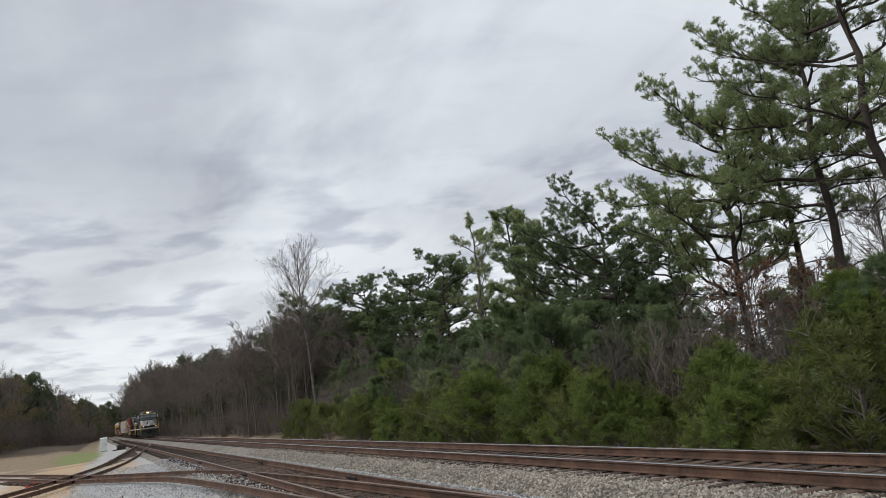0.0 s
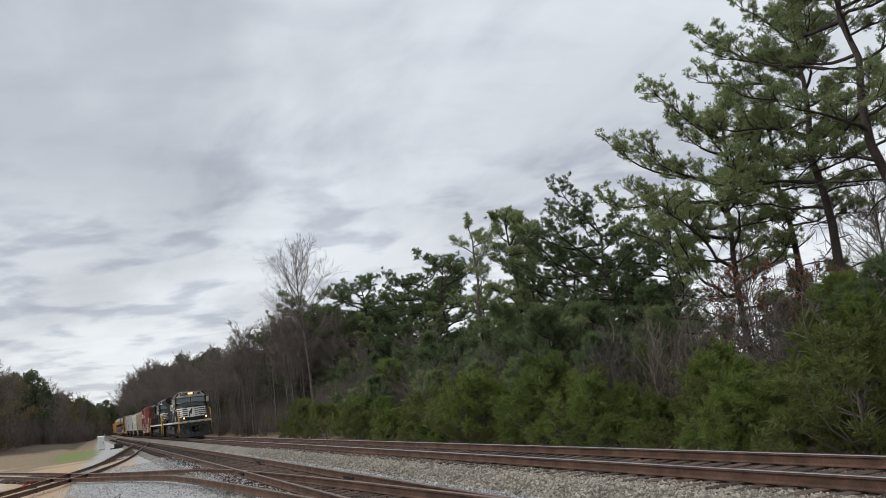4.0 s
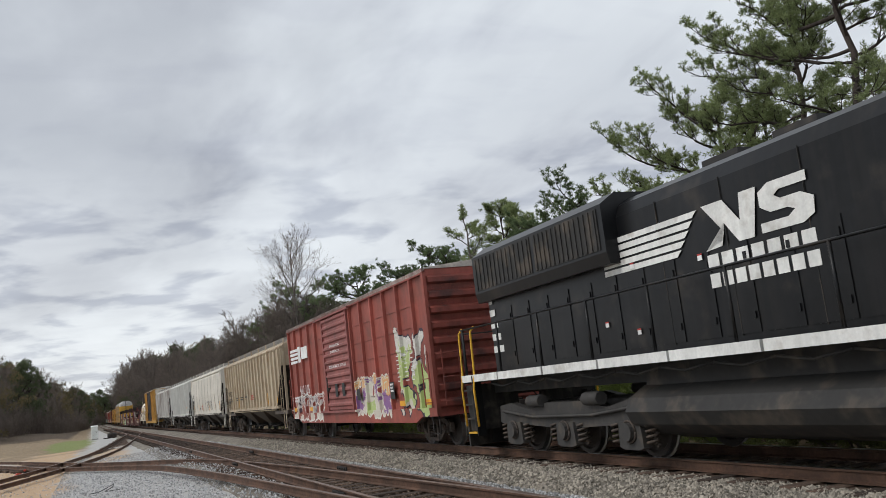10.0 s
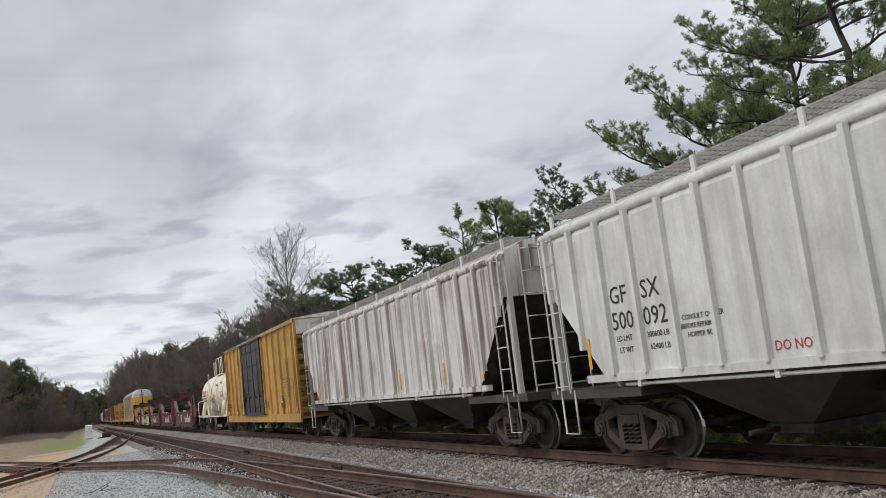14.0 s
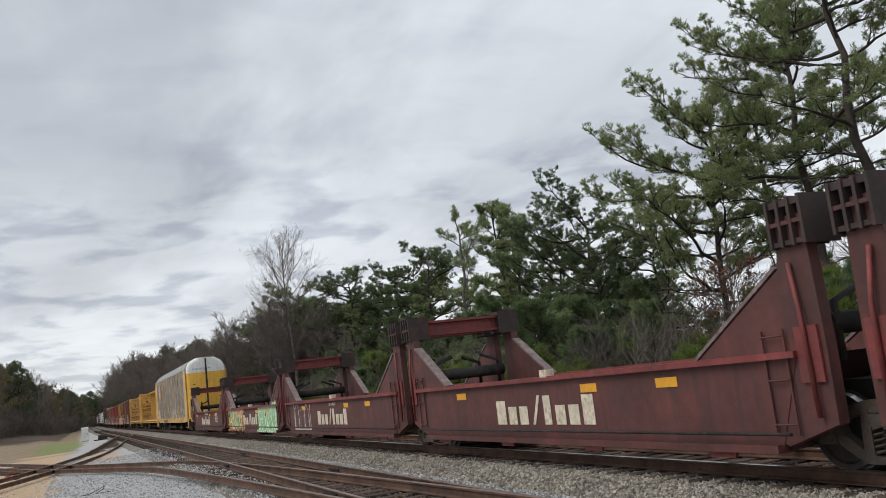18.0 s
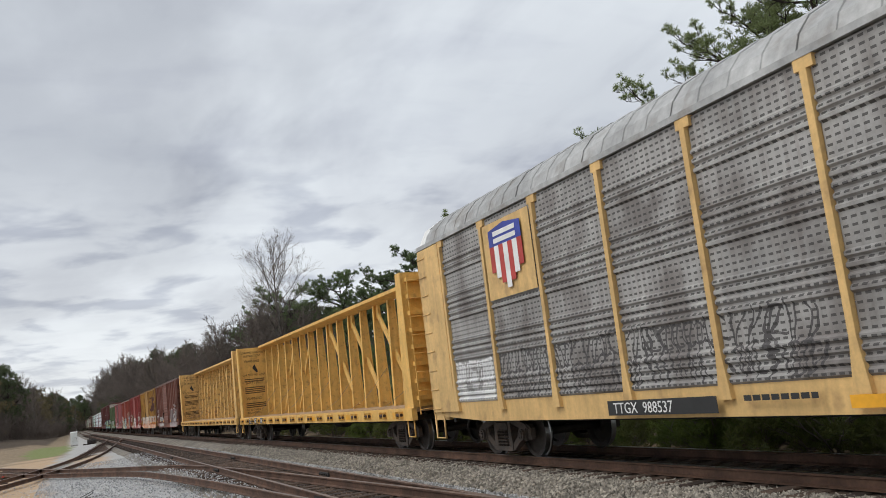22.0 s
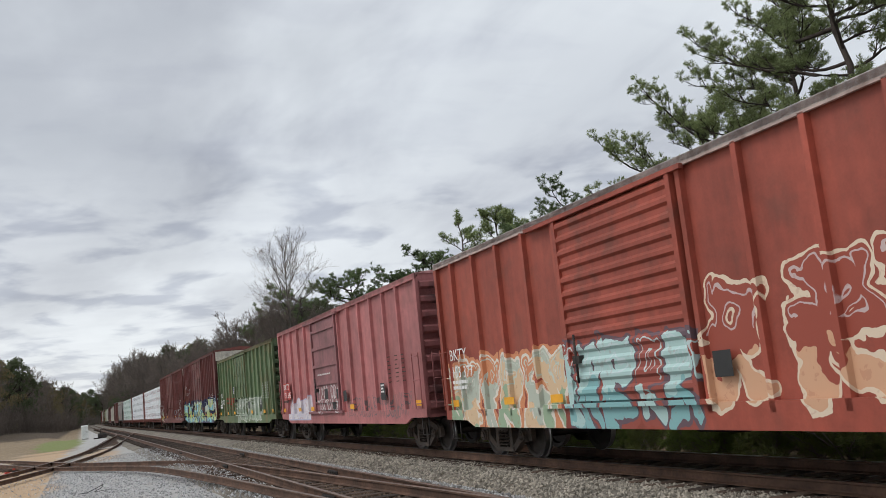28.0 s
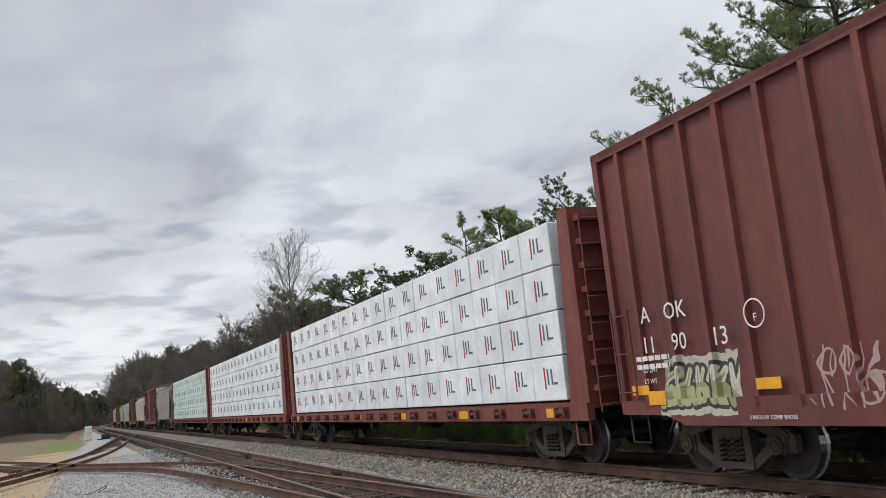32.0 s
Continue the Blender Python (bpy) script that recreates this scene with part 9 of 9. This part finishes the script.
c = couple(box_car(17.73, 5.06, .78, MR, "tall maroon boxcar with a bright blue and green graffiti piece", name="tall_boxcar", posts=.76, door=(-2.4, 2.3), door_kind="plug", white_top=True, roof=(.2, .06, .05), roof_edge=MR, streak=.15, dirt=.08,
                   zones=((-8.2, 8.2, .75, 2.25, ((.25, .58, .64), (.52, .62, .28), (.35, .66, .72), (.60, .66, .34), (.66, .70, .62), (.03, .04, .10)), (.015, .02, .07), .85, .97), (-8.2, -5.6, 2.2, 3.6, ((.17, .048, .03), (.14, .04, .03)), (.15, .042, .03), .4, .6))), 17.73)
words("AT", .235, WHITE_PAINT, c, -7.25, S, 3.22)
words("W", .235, WHITE_PAINT, c, -6.35, S, 3.20)
words("14", .235, WHITE_PAINT, c, -7.2, S, 2.78)
words("13", .235, WHITE_PAINT, c, -6.3, S, 2.75)
words("4", .235, WHITE_PAINT, c, -5.65, S, 2.74)
c2 = couple(box_car(20.24, 5.02, .78, (.145, .040, .034), "tall maroon boxcar with wide double doors", name="tall_boxcar", posts=.76, door=(-2.6, 2.5), door_kind="plug", white_top=True, roof=(.2, .06, .05), roof_edge=(.145, .04, .034), streak=.15, dirt=.08,
                    zones=((-8.5, -6.9, 1.0, 1.6, ((.42, .42, .24), (.3, .3, .16), (.5, .5, .4)), (.05, .045, .05), 1.1, .75), (-5.6, -3.6, .9, 1.7, ((.145, .04, .034), (.145, .04, .034)), (.42, .3, .28), 1.1, .0), (3.2, 8.4, .9, 1.9, ((.2, .14, .15), (.145, .04, .034)), (.35, .33, .36), 1.2, .3))), 20.24)
words("A", .235, WHITE_PAINT, c2, -8.7, S, 2.24)
words("OK", .235, WHITE_PAINT, c2, -8.15, S, 2.24)
words("11", .235, WHITE_PAINT, c2, -8.75, S, 1.80)
words("90", .235, WHITE_PAINT, c2, -8.05, S, 1.80)
words("13", .235, WHITE_PAINT, c2, -7.2, S, 1.80)
words("LD LMT", .07, WHITE_PAINT, c2, -8.8, S, 1.52)
words("LT WT", .07, WHITE_PAINT, c2, -8.8, S, 1.36)
words("2 INCH HF COMP SHOES", .05, WHITE_PAINT, c2, -6.7, S, .84)
plate(c2, -8.75, -8.35, 1.05, 1.25, S, REFLECT_YELLOW, "notice")
for k, x in ((c, -4.7), (c2, -6.35)):
    bm = B()
    loft(bm, [[(x + r * math.cos(i * math.pi / 12), S - d, (3.02 if k is c else 2.13) + r * math.sin(i * math.pi / 12)) for i in range(24)] for r, d in ((.185, 0), (.185, .003), (.165, .003), (.165, 0))], caps=False)
    part("plate_mark", bm, WHITE_PAINT, k)
    words("F", .1, WHITE_PAINT, k, x - .03, S, (2.92 if k is c else 2.03))

WRAP = material("white_lumber_wrap", (.74, .77, .80), .45, vary=.12, scale=1.5, bump=.5, bump_scale=7, island=.04, per_object=.05)
WRAP_GREEN = material("green_striped_lumber_wrap", (.60, .70, .66), .45, vary=.15, scale=1.5, bump=.5, bump_scale=7, per_object=.08)
PRINT_GREY = material("grey_wrap_print", (.13, .14, .17), .6)
PRINT_GREEN = material("green_wrap_print", (.03, .20, .14), .6)
MAROON = (.17, .042, .034)
couple(centre_beam(23.59, MAROON, "maroon center-beam flat car loaded with white-wrapped lumber", load=(WRAP, RED_LETTER, PRINT_GREY), rust_level=.2, top=4.50), 23.59)
couple(centre_beam(24.11, (.18, .045, .035), "maroon center-beam flat car loaded with white-wrapped lumber", load=(WRAP, PRINT_GREY, PRINT_GREY), rust_level=.2, top=4.50), 24.11)
couple(centre_beam(24.57, (.16, .04, .035), "maroon center-beam flat car loaded with green-striped lumber", load=(WRAP_GREEN, PRINT_GREEN, PRINT_GREEN), rust_level=.2, top=4.50), 24.57)
# the tail of the train as far as it shows
couple(hopper_car(16.2, (.27, .26, .25), "grey smooth-sided covered hopper", ribs=0, dirt=.15), 16.2)
for i, (kind_, L_, tint_, label_) in enumerate((("box", 17.6, (.16, .05, .04), "maroon boxcar in the tail of the train"), ("hop", 17.9, (.60, .57, .50), "cream covered hopper in the tail of the train"), ("box", 17.4, (.14, .045, .04), "dark red boxcar in the tail of the train"),
                                                ("hop", 18.1, (.55, .55, .50), "pale covered hopper in the tail of the train"), ("hop", 17.2, (.30, .36, .22), "faded green covered hopper in the tail of the train"), ("box", 17.7, (.15, .08, .05), "brown boxcar in the tail of the train"),
                                                ("hop", 18.0, (.50, .48, .44), "grey covered hopper in the tail of the train"), ("box", 17.8, (.2, .05, .04), "red boxcar in the tail of the train"))):
    if kind_ == "box":
        couple(box_car(L_, 4.4 + .3 * (i % 3 == 0), .74, tint_, label_, white_top=i % 3 == 0), L_)
    else:
        couple(hopper_car(L_, tint_, label_, ribs=20 if i % 4 else 0), L_)


# ---- small things beside the tracks ----
BOX_WHITE = material("white_cabinet_paint", (.74, .75, .74), .5, vary=.12, dirt=(.4, .36, .3), dirt_amount=.12)
TARGET_RED = material("red_target_paint", (.45, .06, .035), .5, vary=.15, dirt_amount=.08)
CABLE_BLACK = material("black_cable", (.03, .03, .03), .6)


def relay_box(x, y):
    top = new("relay_cabinet")
    top.matrix_basis = pose(x, y, ground_z(x, y), 0, 0, 4)
    tagged(top, "white metal signal cabinet beside the spur track", "cabinet")
    bm = B()
    box(bm, -.36, .36, -.30, .30, -.1, .12)
    part("footing", bm, material("grey_concrete", (.34, .33, .31), .9, vary=.2, bump=.4), top)
    bm = B()
    box(bm, -.34, .34, -.28, .28, .12, 1.52)
    part("body", bm, BOX_WHITE, top)
    bm = B()
    box(bm, -.29, .29, -.305, -.28, .2, 1.44)
    d = part("door", bm, BOX_WHITE, top)
    bm = B()
    box(bm, .2, .24, -.34, -.305, .75, .92)
    part("handle", bm, STEEL_DARK, d)
    bm = B()
    along_x(bm, [(-.33, 1.50), (-.33, 1.55), (0, 1.64), (.33, 1.55), (.33, 1.50)], -.38, .38)
    part("roof", bm, BOX_WHITE, top)


def switch_machine(x, y, turn):
    top = new("switch_machine")
    top.matrix_basis = pose(x, y, ground_z(x, y) + .05, 0, 0, turn)
    tagged(top, "low dark switch machine beside the points", "switch machine")
    bm = B()
    box(bm, -.9, .9, -.16, .16, -.12, .06)
    part("tie", bm, BARK_PINE, top)
    bm = B()
    along_x(bm, [(-.28, .06), (-.30, .36), (-.16, .52), (.16, .52), (.30, .36), (.28, .06)], -.45, .45)
    part("housing", bm, STEEL_DARK, top)
    bm = B()
    tube(bm, [(.45, 0, .2), (1.9, 0, .14)], .03, 6)
    part("throw_rod", bm, STEEL_DARK, top)
    bm = B()
    tube(bm, [(-.2, -.1, .5), (-.2, -.1, .95), (-.05, -.1, 1.02)], .03, 6)
    part("lever", bm, STEEL_DARK, top)


def derail(x, y, turn):
    top = new("derail")
    top.matrix_basis = pose(x, y, ground_z(x, y) + .05, 0, 0, turn) @ Matrix.Scale(.62, 4)
    tagged(top, "bright red derail block with its low stand", "derail")
    bm = B()
    box(bm, -.8, .8, -.12, .12, -.1, .07)
    part("tie", bm, BARK_PINE, top)
    bm = B()
    loft(bm, [[(-.32, y_, .07), (.32, y_, .07), (.22, y_, .30), (-.08, y_, .34)] for y_ in (-.14, .14)])
    part("block", bm, TARGET_RED, top)
    bm = B()
    box(bm, .4, .62, -.1, .1, .07, .36)
    part("stand", bm, STEEL_DARK, top)
    bm = B()
    along_y(bm, [(.44, .40), (.58, .40), (.62, .47), (.58, .54), (.44, .54), (.40, .47)], -.012, .012)
    part("target", bm, TARGET_RED, top)
    bm = B()
    tube(bm, [(.51, 0, .34), (.51, 0, .42)], .018, 6)
    part("stem", bm, STEEL_DARK, top)


relay_box(.2, 112)
switch_machine(2.0, 107, 8)
derail(-3.35, 46.5, 15)


def loose_cable(x, y):
    bm = B()
    z = ground_z(x, y) + .03
    tube(bm, [(x - .5, y + .1, z), (x - .3, y - .1, z + .02), (x - .05, y - .15, z + .12), (x + .15, y, z + .2), (x + .12, y + .2, z + .1), (x - .1, y + .25, z), (x + .4, y + .3, z)], .011, 6)
    top = new("cable_loop")
    tagged(top, "loop of black cable lying on the gravel", "cable")
    part("loop", bm, CABLE_BLACK, top)


loose_cable(.35, 28.3)


def joint_bar(line, offset, y):
    """Bolted splice on a rail's near flank."""
    p, q = line(y - .4), line(y + .4)
    top = new("joint_bar")
    tagged(top, "bolted steel splice bar on the siding rail", "joint bar", "rail joints")
    bm = B()
    x, z = p.x - offset, p.z
    loft(bm, [[(x + (q.x - p.x) * k - .055, y + (k - .5) * .8, z - .135), (x + (q.x - p.x) * k - .02, y + (k - .5) * .8, z - .135), (x + (q.x - p.x) * k - .02, y + (k - .5) * .8, z - .05), (x + (q.x - p.x) * k - .05, y + (k - .5) * .8, z - .05)] for k in (0, 1)])
    part("bar", bm, STEEL_DARK, top)
    for k in (.12, .37, .63, .88):
        bm = B()
        xx = x + (q.x - p.x) * k
        tube(bm, [(xx - .05, y + (k - .5) * .8, z - .095), (xx - .085, y + (k - .5) * .8, z - .095)], .022, 6)
        part("bolt", bm, STEEL_DARK, top)


for off_, y_ in ((.7175 + .035, 15.5), (-.7175 + .035, 20.5), (.7175 + .035, 27.5), (-.7175 + .035, 33), (.7175 + .035, 40)):
    joint_bar(line_siding, off_, y_)


# ---- what moves: the train rolls along the main line ----
def on_line(s):
    p = line_main(s)
    return pose(p.x, p.y, p.z, 0, 0, -90 - math.degrees(bend_angle(s)))


def motions():
    times = [i * 1.0 for i in range(33)]
    for thing, start in CONSIST:
        walk(thing, [(t, on_line(start - travelled(t))) for t in times])


motions()
